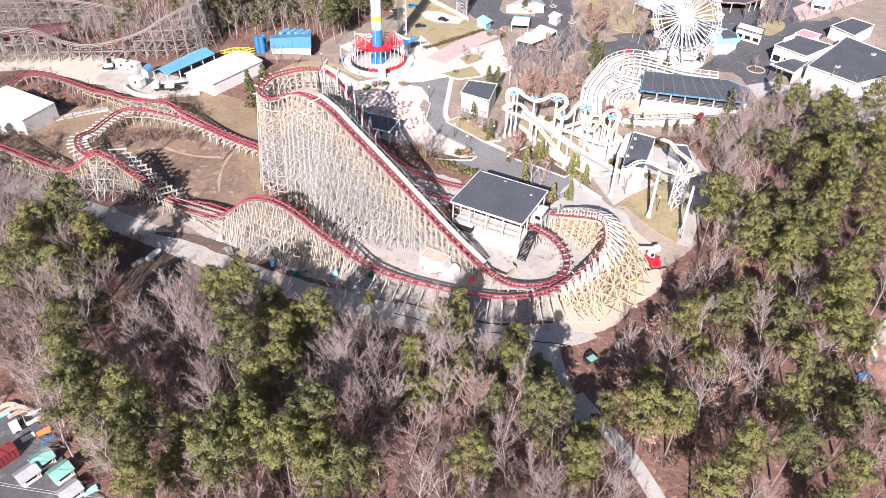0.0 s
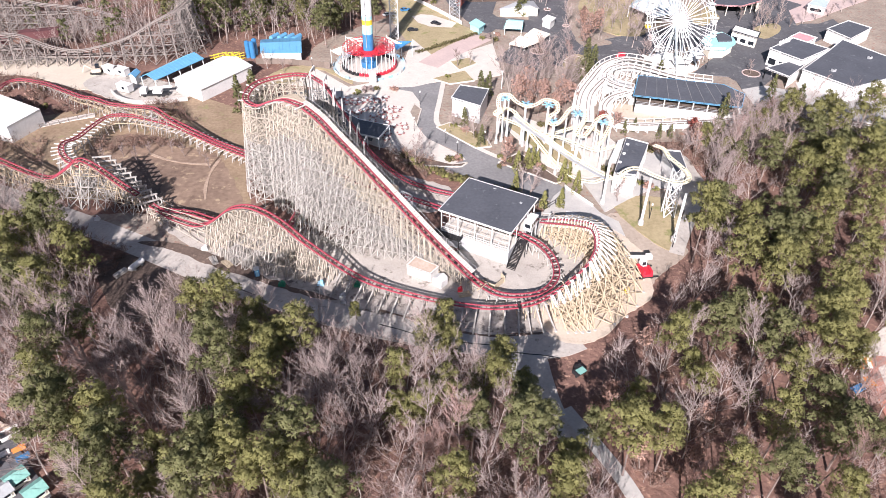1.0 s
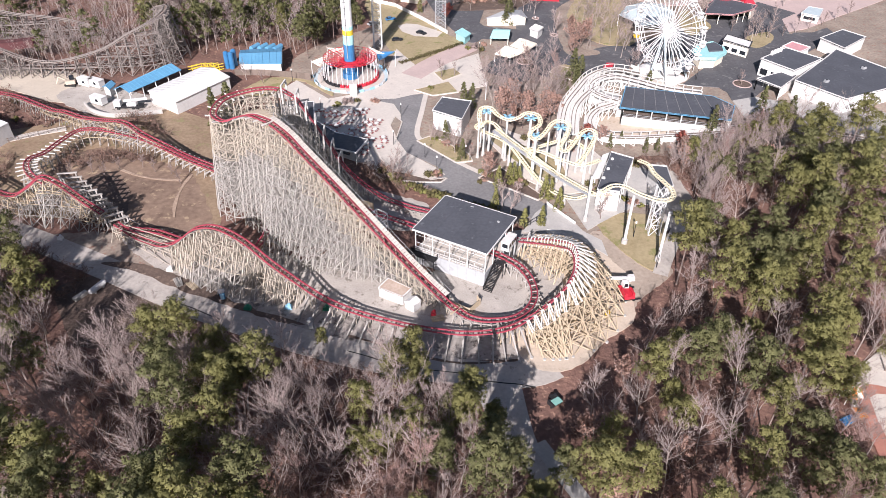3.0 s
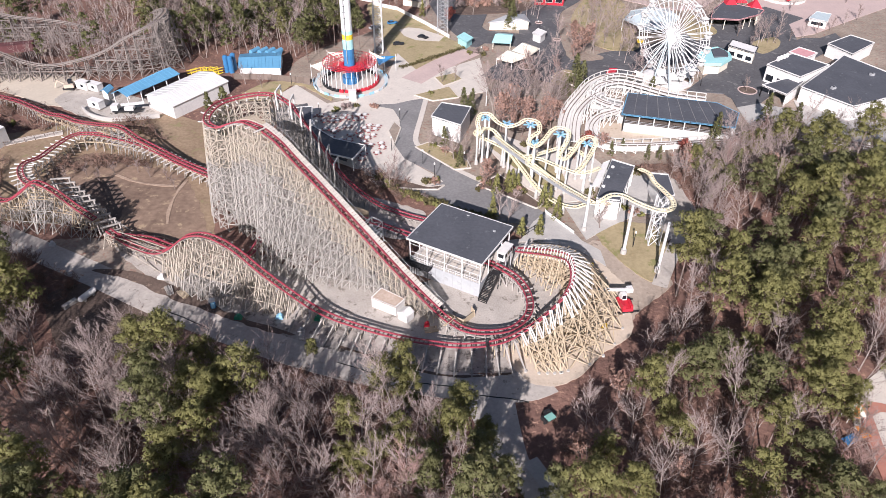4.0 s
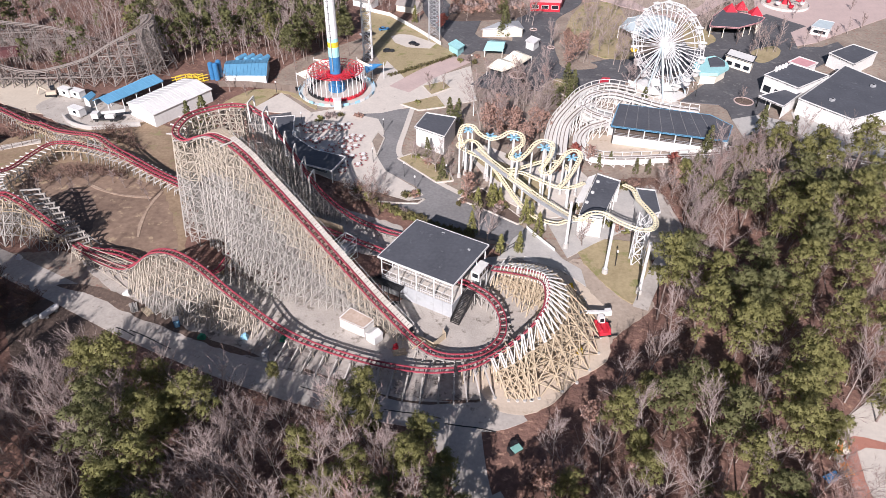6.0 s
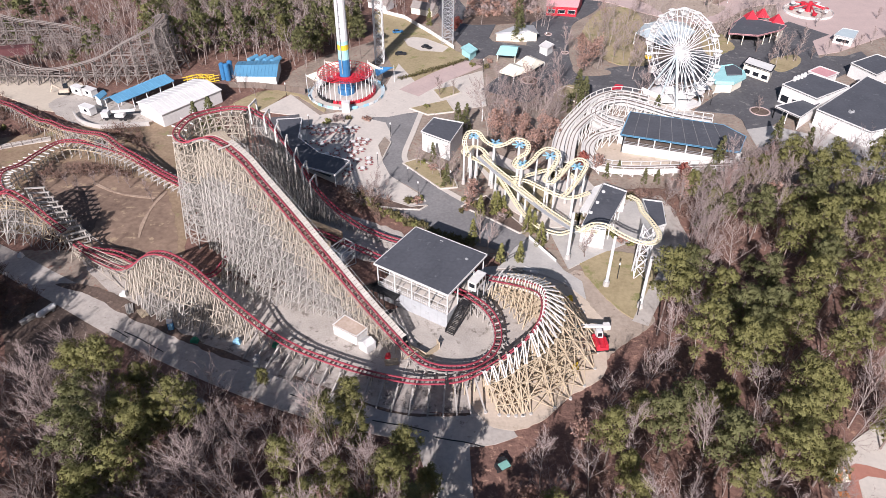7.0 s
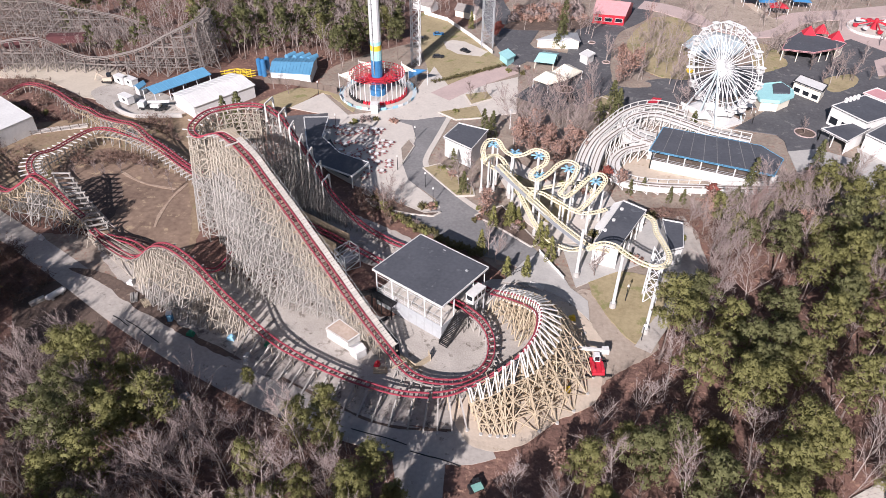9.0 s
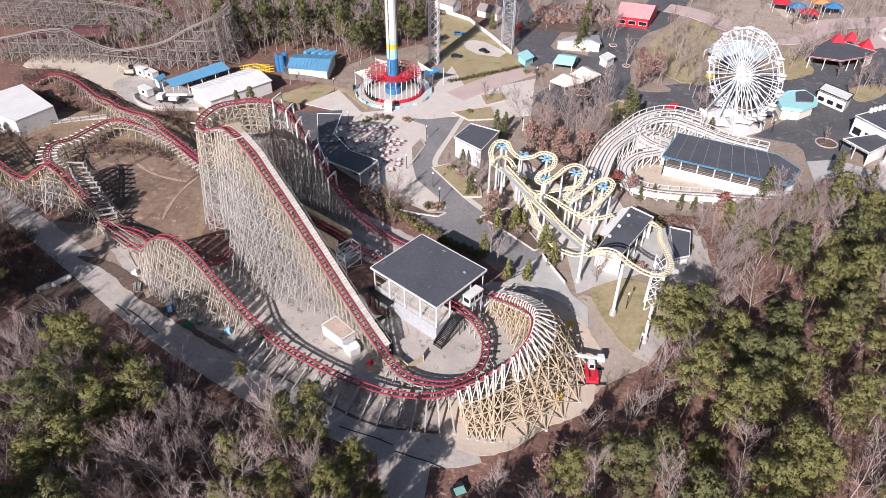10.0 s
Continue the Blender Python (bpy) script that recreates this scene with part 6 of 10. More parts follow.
FRONT = [(47.4, 152.8, 14.5), (50.2, 154.9, 15), (53.0, 154.5, 15.2), (55.7, 151.6, 15.2), (59.2, 149.0, 15.2), (62.1, 148.8, 15), (64.1, 150.5, 15), (64.7, 154.2, 14.6), (63.9, 159.0, 14), (62.8, 163.8, 13.4), (62.6, 169.0, 12.8), (60.8, 172.7, 12)]
steel_track("cream white steel track looping high on columns", FRONT, mat=M_CREAM)
MIDS = [(38.0, 175.6, 7), (34.7, 178.1, 8), (32.6, 180.3, 8.3), (33.5, 182.8, 8.3), (36.0, 183.1, 8.2), (40.3, 180.0, 8), (45.5, 176.7, 7.8), (49.3, 177.6, 7.6), (53.0, 180.5, 7.4)]
BACK = [(22.6, 200.6, 8.2), (19.4, 199.5, 8), (18.4, 197.4, 7.8), (21.3, 194.9, 7.5), (25.0, 192.0, 7.3), (28.8, 188.0, 7), (33.2, 186.4, 7), (38.0, 188.8, 7), (43.4, 191.7, 7), (47.5, 190.6, 7), (49.6, 186.6, 7)]
bfr = steel_track("cream yellow steel wild mouse track under the hairpins", BACK)
mfr = steel_track("cream yellow steel wild mouse track on its middle level", MIDS)
for fr, n in ((zfr, 9), (lfr, 11), (mfr, 9), (bfr, 9)):
    for i in range(3, len(fr), n):
        steel_column(fr[i][0], fr[i][0].z - 0.5, 0.28)
for q, z in (((54.9, 151.2), 14.6), ((61.8, 144.2), 14.8), ((46.4, 160.7), 14.0)):
    steel_column(q, z, 0.4)
# lattice tower under the high loop
lt = (63.1, 155.8)
mast("lattice_mast", "white steel lattice tower carrying the high loop", lt, 14.2, 1.4, 1.2, M_WHITESTEEL)
pad("mouse_yard", M_PLAZA, [(20.6, 207.0), (26.6, 211.8), (39.3, 202.2), (53.7, 199.9), (57.0, 192.3), (50.5, 175.3), (46.4, 174.2), (40.8, 172.8), (32.6, 180.7)], 0.05, "pale concrete yard under the wild mouse", "concrete slab")
pad("mouse_lawn", M_LAWN, [(23.5, 204.5), (33.1, 200.6), (43.7, 188.9), (41.5, 180.4), (33.3, 186.3)], 0.07, "worn grass under the wild mouse", "lawn")
pad("mouse_queue", M_CONCRETE, [(42.2, 173.2), (56.2, 173.2), (65.8, 189.2), (74.2, 183.7), (70.9, 166.9), (63.0, 169.2), (53.9, 162.6), (46.5, 156.6)], 0.06, "pale concrete queue yard by wild mouse station", "concrete slab")
# blue star wheels in the hairpins
for q in ((21.1, 197.5, 13.2), (27.3, 194.7, 12.8), (33.9, 193.2, 13.4), (34.7, 185.6, 12), (42.1, 189.0, 12.8), (49.2, 185.8, 11.8)):
    s = thing("star_support", "pale blue star-shaped steel support inside a hairpin", "steel support", at=(q[0], q[1], 0), group="star supports")
    for k in range(6):
        a = math.pi / 3 * k
        Geo().beam((q[0], q[1], q[2]), (q[0] + 2.0 * math.cos(a), q[1] + 2.0 * math.sin(a), q[2]), 0.5, 0.2).ob("spoke", M_PALEBLUE, s)
    Geo().tube((q[0], q[1], 0), (q[0], q[1], q[2]), 0.4, 0.35, 10).ob("shaft", M_WHITESTEEL, s)
# walkway on the climb
cw = thing("climb_walkway", "grey steel walkway along the wild mouse lift", "walkway", at=(CLIMB[0][0], CLIMB[0][1], 0))
Geo().sweep(cfr, 1.0, 0.1, 1.4, -0.1).ob("deck", M_GREY, cw)
Geo().sweep(cfr, 0.07, 0.07, 1.9, 1.0).ob("handrail", M_GREY, cw)
# its station
wm = flat_hall("wild_mouse_station", "wild mouse station with a dark roof and open sides", "station building", [(49.5, 166.0), (57.0, 186.2), (62.8, 182.7), (55.4, 164.9)], 6.6, M_WHITE, M_ROOF, open_sides=(0, 2), fascia=M_WHITE)
for q in [(56.5, 181.9), (54.4, 176.6), (52.3, 171.8)]:
    Geo().tube((*q, 6.6), (*q, 6.95), 0.45, n=10).ob("roof_vent", M_WHITE, wm)
flat_hall("white_canopy", "white flat canopy beside the wild mouse station", "canopy", [(49.8, 174.5), (54.8, 186.7), (57.1, 188.3), (51.9, 174.1)], 5.2, M_WHITE, M_WHITE, open_sides=(0, 1, 2, 3), parapet=0.05)
flat_hall("ride_shed", "small white shed with a flat dark roof", "shed", [(66.7, 181.1), (71.8, 180.4), (71.1, 169.8), (67.6, 167.8)], 5.5, M_WHITE, M_ROOF)

# ---- white wooden coaster and its pavilion ----
pv = [(69.8, 230.4), (97.7, 224.0), (102.7, 216.9), (98.4, 207.1), (64.9, 214.9)]
PADS.append(pv)
pav = thing("coaster_pavilion", "long white pavilion with a dark roof and blue eaves", "pavilion", at=centre_of(pv))
pr = Geo().prism(pv, 6.2, 6.5).ob("roof", M_ROOF, pav)
pin = shrink(pv, 0.3)
for i in range(5):
    Geo().prism([pv[i], pv[(i + 1) % 5], pin[(i + 1) % 5], pin[i]], 6.05, 6.56).ob("eave", M_BLUEROOF, pr)
for k in range(1, 9):
    t = k / 9
    a = (lerp(pv[4][0], pv[3][0], t), lerp(pv[4][1], pv[3][1], t))
    b = (lerp(pv[0][0], pv[1][0], t), lerp(pv[0][1], pv[1][1], t))
    Geo().beam((*a, 6.52), (*b, 6.53), 0.14, 0.07).ob("seam", M_MIDWAY, pr)
pw = shrink(pv, 1.2)
for i in range(5):
    a, b = pw[i], pw[(i + 1) % 5]
    Geo().beam((*a, 1.6), (*b, 1.6), 0.2, 3.2).ob("base_wall", M_WHITE, pav)
    n = max(2, int(math.dist(a, b) / 4.2))
    for k in range(n + 1):
        x, y = lerp(a[0], b[0], k / n), lerp(a[1], b[1], k / n)
        Geo().beam((x, y, 0), (x, y, 6.2), 0.3).ob("post", M_WHITE, pav)
Geo().prism(shrink(pv, 1.5), 2.9, 3.0).ob("floor_deck", M_DARKWOOD, pav)
for i in (3, 4):
    a, b = pw[i], pw[(i + 1) % 5]
    for z in (3.6, 4.1):
        Geo().beam((*a, z), (*b, z), 0.09).ob("guard_rail", M_GREY, pav)
for k in range(11):
    t = (k + 0.5) / 11
    q = (lerp(pw[4][0], pw[3][0], t) + 0.5, lerp(pw[4][1], pw[3][1], t) + 2.0)
    pt = thing("pavilion_table", "dark table with benches under the pavilion roof", "table", at=(*q, 3.0), group="pavilion tables")
    Geo().box((*q, 3.75), (1.9, 0.8, 0.08), -12).ob("tabletop", M_DARKWOOD, pt)
    for e in (-0.7, 0.7):
        Geo().box((q[0] + e * 0.98, q[1] - e * 0.21, 3.37), (0.12, 0.6, 0.74), -12).ob("leg", M_BLACK, pt)
    for e in (-0.75, 0.75):
        Geo().box((q[0] + e * 0.21, q[1] + e * 0.98, 3.4), (1.9, 0.3, 0.07), -12).ob("bench_seat", M_DARKWOOD, pt)
        Geo().box((q[0] + e * 0.21, q[1] + e * 0.98, 3.18), (0.12, 0.25, 0.37), -12).ob("bench_leg", M_BLACK, pt)
for off, lab in ((0.0, "front"),):
    a, b = Vector((*(65.7, 221.2), 0)), Vector((*(101.5, 213.5), 0))
    wl = thing("pavilion_front_wall", "white board skirting wall below the pavilion", "wall", at=tuple(a))
    for k in range(16):
        Geo().beam(a.lerp(b, k / 16) + Vector((0, 0, 1.5)), a.lerp(b, (k + 0.96) / 16) + Vector((0, 0, 1.5)), 0.2, 3.0).ob("panel", M_WHITE, wl)


def white_wood(label, pts, high=None, wall=1.6):
    """White wooden coaster track: a trough with boarded sides on white bents."""
    t = thing("white_wooden_track", label, "roller coaster track", at=(pts[0][0], pts[0][1], 0), group="white wooden tracks")
    fr = frames_of(spline(pts, 1.5))
    for s in (-0.6, 0.6):
        Geo().sweep(fr, 0.22, 0.2, s, 0).ob("rail", M_DARKWOOD, t)
    Geo().sweep(fr, 3.4, 0.2, 0, -0.25).ob("deck", M_WHITEWOOD if "outer" in label or "oval" in label else M_WHITE, t)
    Geo().sweep([(p - Vector((0, 0, p.z * 0.5)), s, Vector((0, 0, 1))) for p, s, u in fr], 0.12, 1.6, -1.75, 0.6).ob("side_wall", M_WHITE, t)
    for s in (-1.7, 1.7):
        Geo().sweep(fr, 0.3, 0.14, s, 1.0).ob("handrail", M_WHITEWOOD, t)
    for i in range(0, len(fr), 2):
        p, s, u = fr[i]
        for o in (-1.7, 1.7):
            a = p + s * o
            Geo().beam((a.x, a.y, 0), a + Vector((0, 0, 1.0)), 0.24).ob("post", M_WHITEWOOD, t)
        Geo().beam(p - s * 1.9 - u * 0.45, p + s * 1.9 - u * 0.45, 0.24).ob("cap_beam", M_WHITEWOOD, t)
        if p.z > 2 and i + 2 < len(fr):
            for o in (-1.7, 1.7):
                a, b = p + s * o, fr[i + 2][0] + fr[i + 2][1] * o
                Geo().beam((a.x, a.y, 0.2), b - Vector((0, 0, 0.5)), 0.18).ob("brace", M_WHITEWOOD, t)


white_wood("white timber coaster track curving round a sandy oval", [(103.1, 208.8, 2), (91.1, 206.3, 2), (79.1, 204.7, 2), (67.0, 202.8, 2.2), (59.3, 203.1, 2.6), (55.4, 207.0, 3), (55.5, 212.7, 3.4), (58.8, 218.1, 4), (64.3, 221.0, 4.5), (66.7, 222.8, 5)])
white_wood("white timber coaster track swinging behind the pavilion", [(66.7, 222.8, 5), (61.7, 225.4, 5.2), (58.3, 230.3, 5.6), (61.5, 237.2, 6), (68.4, 240.6, 6), (75.2, 237.6, 6), (85.1, 233.6, 5), (96.1, 230.3, 5)])
white_wood("white timber coaster track in a long outer curve", [(45.4, 200.5, 3), (46.2, 209.9, 4), (48.7, 219.6, 5), (53.2, 228.2, 6), (59.7, 239.5, 6.4), (68.4, 245.4, 6.4), (78.8, 242.4, 6)])
white_wood("white timber coaster track in a long outer curve", [(48.7, 203.4, 3), (50.1, 212.6, 4), (52.0, 219.1, 5), (56.7, 227.3, 5.4), (61.6, 232.7, 5.6)])
sd = thing("coaster_platform", "broad white boarded platform inside the white coaster's bend", "platform", at=(62.5, 229, 0))
sp = [(59.6, 236.0), (68.6, 232.2), (66.4, 223.6), (57.6, 223.8)]
for k in range(14):
    a, b = [Vector((lerp(sp[i][0], sp[j][0], t), lerp(sp[i][1], sp[j][1], t), 3.0)) for i, j in ((0, 3), (1, 2)) for t in ((k + 0.5) / 14,)]
    Geo().beam(a, b, 0.78, 0.12).ob("board", M_WHITEWOOD, sd)
for i in range(4):
    a, b = Vector((*sp[i], 0)), Vector((*sp[(i + 1) % 4], 0))
    for k in range(5):
        p = a.lerp(b, k / 5)
        Geo().beam(p, p + Vector((0, 0, 4.1)), 0.2).ob("post", M_WHITEWOOD, sd)
    for z in (3.6, 4.1):
        Geo().beam(a + Vector((0, 0, z)), b + Vector((0, 0, z)), 0.1).ob("rail", M_WHITEWOOD, sd)
pad("wheel_court", M_PLAZA, [(62.5, 247.5), (71.6, 252.5), (82.5, 258.0), (92.0, 246.5), (98.0, 238.0), (84.0, 237.5), (75.0, 241.5)], 0.075, "pale concrete court between white coaster and wheel", "plaza")
pad("oval", M_SAND, [(55.9, 216.0), (61.1, 220.7), (70.9, 218.2), (80.2, 214.2), (79.1, 209.3), (65.9, 207.5), (58.1, 208.5)], 0.06, "sandy oval inside the white coaster", "sand")

# ---- ferris wheel ----
HUB, WR = Vector((88.4, 254.7, 17.2)), 13.9
WN = Vector((0.77, 0.64, 0)).normalized()
WT = Vector((0.64, -0.77, 0)).normalized()
wheel = thing("ferris_wheel", "large white ferris wheel with white gondolas", "ferris wheel", at=(HUB.x, HUB.y, 0))
NS = 36
for side in (-0.9, 0.9):
    for rr, w in ((WR, 0.24), (WR * 0.84, 0.16)):
        pts = [HUB + WN * side + (WT * math.cos(2 * math.pi * k / 72) + Vector((0, 0, math.sin(2 * math.pi * k / 72)))) * rr for k in range(73)]
        g = Geo()
        for a, b in zip(pts, pts[1:]):
            g.beam(a, b, w)
        g.ob("rim", M_WHITESTEEL, wheel)
for k in range(NS):
    a = 2 * math.pi * k / NS
    d = WT * math.cos(a) + Vector((0, 0, math.sin(a)))
    d2 = WT * math.cos(a + math.pi / NS) + Vector((0, 0, math.sin(a + math.pi / NS)))
    for side in (-0.9, 0.9):
        Geo().beam(HUB + WN * side * 1.6, HUB + WN * side + d * WR, 0.2).ob("spoke", M_WHITESTEEL, wheel)
        Geo().beam(HUB + WN * side + d * WR * 0.84, HUB + WN * side + d2 * WR, 0.09).ob("brace", M_WHITESTEEL, wheel)
    Geo().beam(HUB - WN * 0.9 + d * WR, HUB + WN * 0.9 + d * WR, 0.16).ob("crossbar", M_WHITESTEEL, wheel)
    if k % 2:
        continue
    c = HUB + d * (WR + 0.2) - Vector((0, 0, 0.6))
    gm = M_YELLOW if k == 20 else M_WHITE
    tub = Geo().tube(c - Vector((0, 0, 1.3)), c - Vector((0, 0, 0.5)), 0.9, 1.3, 12).ob("gondola", gm, wheel)
    Geo().tube(c + Vector((0, 0, 0.55)), c + Vector((0, 0, 1.0)), 1.45, 0.35, 12).ob("gondola_roof", M_WHITE, tub)
    for q in range(4):
        x, y = math.cos(q * math.pi / 2), math.sin(q * math.pi / 2)
        Geo().beam(c + Vector((x, y, -0.5)), c + Vector((x, y, 0.6)), 0.08).ob("gondola_post", M_WHITE, tub)
Geo().tube(HUB - WN * 2.4, HUB + WN * 2.4, 1.0, n=14).ob("hub", M_WHITESTEEL, wheel)
for side in (-2.6, 2.6):
    for e in (-7.5, 7.5):
        Geo().beam(HUB + WN * side, Vector((HUB.x, HUB.y, 0)) + WN * side * 2.4 + WT * e, 0.5).ob("leg", M_PALEROOF, wheel)
    Geo().beam(HUB + WN * side, Vector((HUB.x, HUB.y, 0)) + WN * side * 2.6, 0.4).ob("leg", M_PALEROOF, wheel)
wd = thing("wheel_platform", "white deck and railings under the ferris wheel", "platform", at=(HUB.x, HUB.y, 0))
Geo().box((HUB.x, HUB.y, 0.5), (18, 9, 1.0), -50).ob("deck", M_WHITE, wd)
for k in range(12):
    e = HUB + WT * (-9 + 1.6 * k) - WN * 4.6
    Geo().box((e.x, e.y, 1.6), (0.12, 1.8, 1.1), 40).ob("railing", M_WHITE, wd)
for q in [(88.1, 255.6), (90.5, 252.2), (96.0, 254.8), (99.3, 260.6), (84.9, 248.7)]:
    o = thing("queue_tent", "white peaked canvas tent near the wheel", "tent", at=(*q, 0), group="peaked tents")
    Geo().add([(q[0] - 2.5, q[1] - 2.5, 2.6), (q[0] + 2.5, q[1] - 2.5, 2.6), (q[0] + 2.5, q[1] + 2.5, 2.6), (q[0] - 2.5, q[1] + 2.5, 2.6), (q[0], q[1], 4.6)], [(0, 1, 4), (1, 2, 4), (2, 3, 4), (3, 0, 4), (3, 2, 1, 0)]).ob("canvas", M_WHITE, o)
    for sx in (-2.4, 2.4):
        for sy in (-2.4, 2.4):
            Geo().beam((q[0] + sx, q[1] + sy, 0), (q[0] + sx, q[1] + sy, 2.6), 0.12).ob("pole", M_WHITESTEEL, o)

# ---- halls on the east side ----
flat_hall("show_hall", "large white hall with a flat dark roof", "hall", [(130.8, 239.2), (148.8, 258.2), (158.1, 268.3), (166.2, 254.6), (175.0, 240.6), (142.4, 224.7)], 5.6, M_WHITE, M_ROOF, over=0.3)
flat_hall("show_hall_wing", "white hall wing with an open corner and dark roof", "hall", [(124.6, 255.8), (137.8, 266.5), (147.4, 256.3), (132.6, 245.0)], 6.6, M_WHITE, M_ROOF, over=0.3, fascia=M_WHITE, windows=((3, 3, 1.0, 3.4),))
flat_hall("snack_wing", "low white wing with an open front and dark roof", "hall", [(119.2, 243.0), (131.1, 249.6), (135.5, 246.7), (125.0, 235.4)], 4.4, M_WHITE, M_ROOF, over=0.3, open_sides=(0, 3))
flat_hall("rear_hall", "white hall with roof units on a dark roof", "hall", [(157.5, 281.2), (170.7, 290.8), (176.6, 282.8), (162.5, 270.6)], 5.0, M_WHITE, M_ROOF, over=0.3)
for q in [(129.8, 259.3), (131.3, 260.5), (132.9, 261.7), (134.4, 262.9)]:
    f = thing("roof_fan", "white roof ventilator on a hall", "ventilator", at=(*q, 6.6), group="roof ventilators")
    Geo().box((*q, 7.2), (0.8, 0.8, 1.2), 20).ob("housing", M_WHITE, f)
    Geo().tube((*q, 7.8), (*q, 8.2), 0.6, 0.4, 8).ob("cowl", M_WHITE, f)
for q in [(160.0, 250.1), (141.4, 238.2)]:
    f = thing("roof_unit", "pale metal unit on hall roof", "roof unit", at=(*q, 5.6), group="roof units")
    Geo().box((*q, 6.0), (1.5, 1.1, 0.8), 20).ob("housing", M_GREY, f)
    Geo().tube((*q, 6.4), (*q, 6.55), 0.35, n=8).ob("fan_cowl", M_BLACK, f)
flat_hall("pink_roof_stall", "stall with a faded pink roof", "stall", [(140.2, 274.5), (146.1, 279.6), (151.1, 273.8), (145.0, 268.8)], 4.0, M_WHITE, M_PINKROOF)
flat_hall("white_kiosk", "white-roofed kiosk with a serving counter", "kiosk", [(118.1, 278.9), (121.7, 285.1), (129.5, 277.3), (126.1, 271.0)], 4.5, M_CANVAS, M_WHITE, windows=((3, 3, 1.0, 2.6),), fascia=M_BLACK)
sn = [(103.2, 267.6), (107.7, 274.2), (113.5, 276.6), (116.2, 270.9), (115.8, 266.4), (110.2, 260.7), (104.1, 260.8)]
snack = flat_hall("snack_stand", "many-sided snack stand with turquoise eaves", "snack stand", sn, 4.6, M_CANVAS, M_TURQ, over=0.8, fascia=M_TURQ, parapet=0.05)
Geo().prism([(109.0, 266.0), (110.0, 273.4), (113.5, 275.2), (115.4, 270.9), (114.6, 267.0)], 4.65, 5.1).ob("upper_roof", M_ROOF, snack)
for i in range(len(sn)):
    a, b = sn[i], sn[(i + 1) % len(sn)]
    Geo().beam((*a, 4.2), (*b, 4.2), 0.3, 1.2).ob("awning", M_TURQ, snack)
flat_hall("restaurant", "low restaurant with a dark roof and red gables", "restaurant", [(119.4, 307.7), (123.6, 319.1), (131.3, 329.6), (145.9, 319.1), (142.3, 313.7), (131.0, 306.3)], 5.0, M_CANVAS, M_ROOF, over=1.0, fascia=M_PINKROOF, open_sides=(4, 5), parapet=0.15)
for q in [(133.5, 327.5), (139.1, 330.9), (143.2, 324.0)]:
    c = thing("red_canopy", "red pyramid canopy over restaurant roof", "canopy", at=(*q, 0), group="red canopies")
    Geo().add([(q[0] - 2.6, q[1] - 2.6, 4.8), (q[0] + 2.6, q[1] - 2.6, 4.8), (q[0] + 2.6, q[1] + 2.6, 4.8), (q[0] - 2.6, q[1] + 2.6, 4.8), (q[0], q[1], 8.2)], [(0, 1, 4), (1, 2, 4), (2, 3, 4), (3, 0, 4), (3, 2, 1, 0)]).ob("canvas", M_BRIGHTRED, c)
    for sx in (-2.4, 2.4):
        for sy in (-2.4, 2.4):
            Geo().beam((q[0] + sx, q[1] + sy, 0), (q[0] + sx, q[1] + sy, 4.8), 0.15).ob("pole", M_WHITESTEEL, c)
for q, m in zip([(119.4, 373.6), (125.3, 369.7), (128.9, 363.1), (136.9, 378.3), (140.8, 373.8)], (M_BRIGHTRED, M_BLUE, M_BRIGHTRED, M_ORANGE, M_BLUE)):
    c = thing("play_canopy", "bright peaked play area canopy", "canopy", at=(*q, 0), group="play canopies")
    Geo().add([(q[0] - 4, q[1] - 3, 4), (q[0] + 4, q[1] - 3, 4), (q[0] + 4, q[1] + 3, 4), (q[0] - 4, q[1] + 3, 4), (q[0], q[1], 6)], [(0, 1, 4), (1, 2, 4), (2, 3, 4), (3, 0, 4), (3, 2, 1, 0)]).ob("canvas", m, c)
    for sx in (-3.8, 3.8):
        for sy in (-2.8, 2.8):
            Geo().beam((q[0] + sx, q[1] + sy, 0), (q[0] + sx, q[1] + sy, 4), 0.18).ob("pole", M_WHITESTEEL, c)
gable_hall("red_barn", "red barn-like house with dark shingle roof", "house", [(47.6, 335.7), (60.8, 334.9), (64.8, 352.1), (50.1, 353.6)], 4.5, 7.5, M_BRIGHTRED, M_PINKROOF, windows=((0, 3, 1.4, 3.0),))
gable_hall("garden_stand", "low cream stand with a grey roof among beds", "stand", [(26.1, 303.5), (35.5, 303.5), (42.5, 304.2), (41.5, 313.9)], 3.2, 4.6, M_CANVAS, M_GREY)
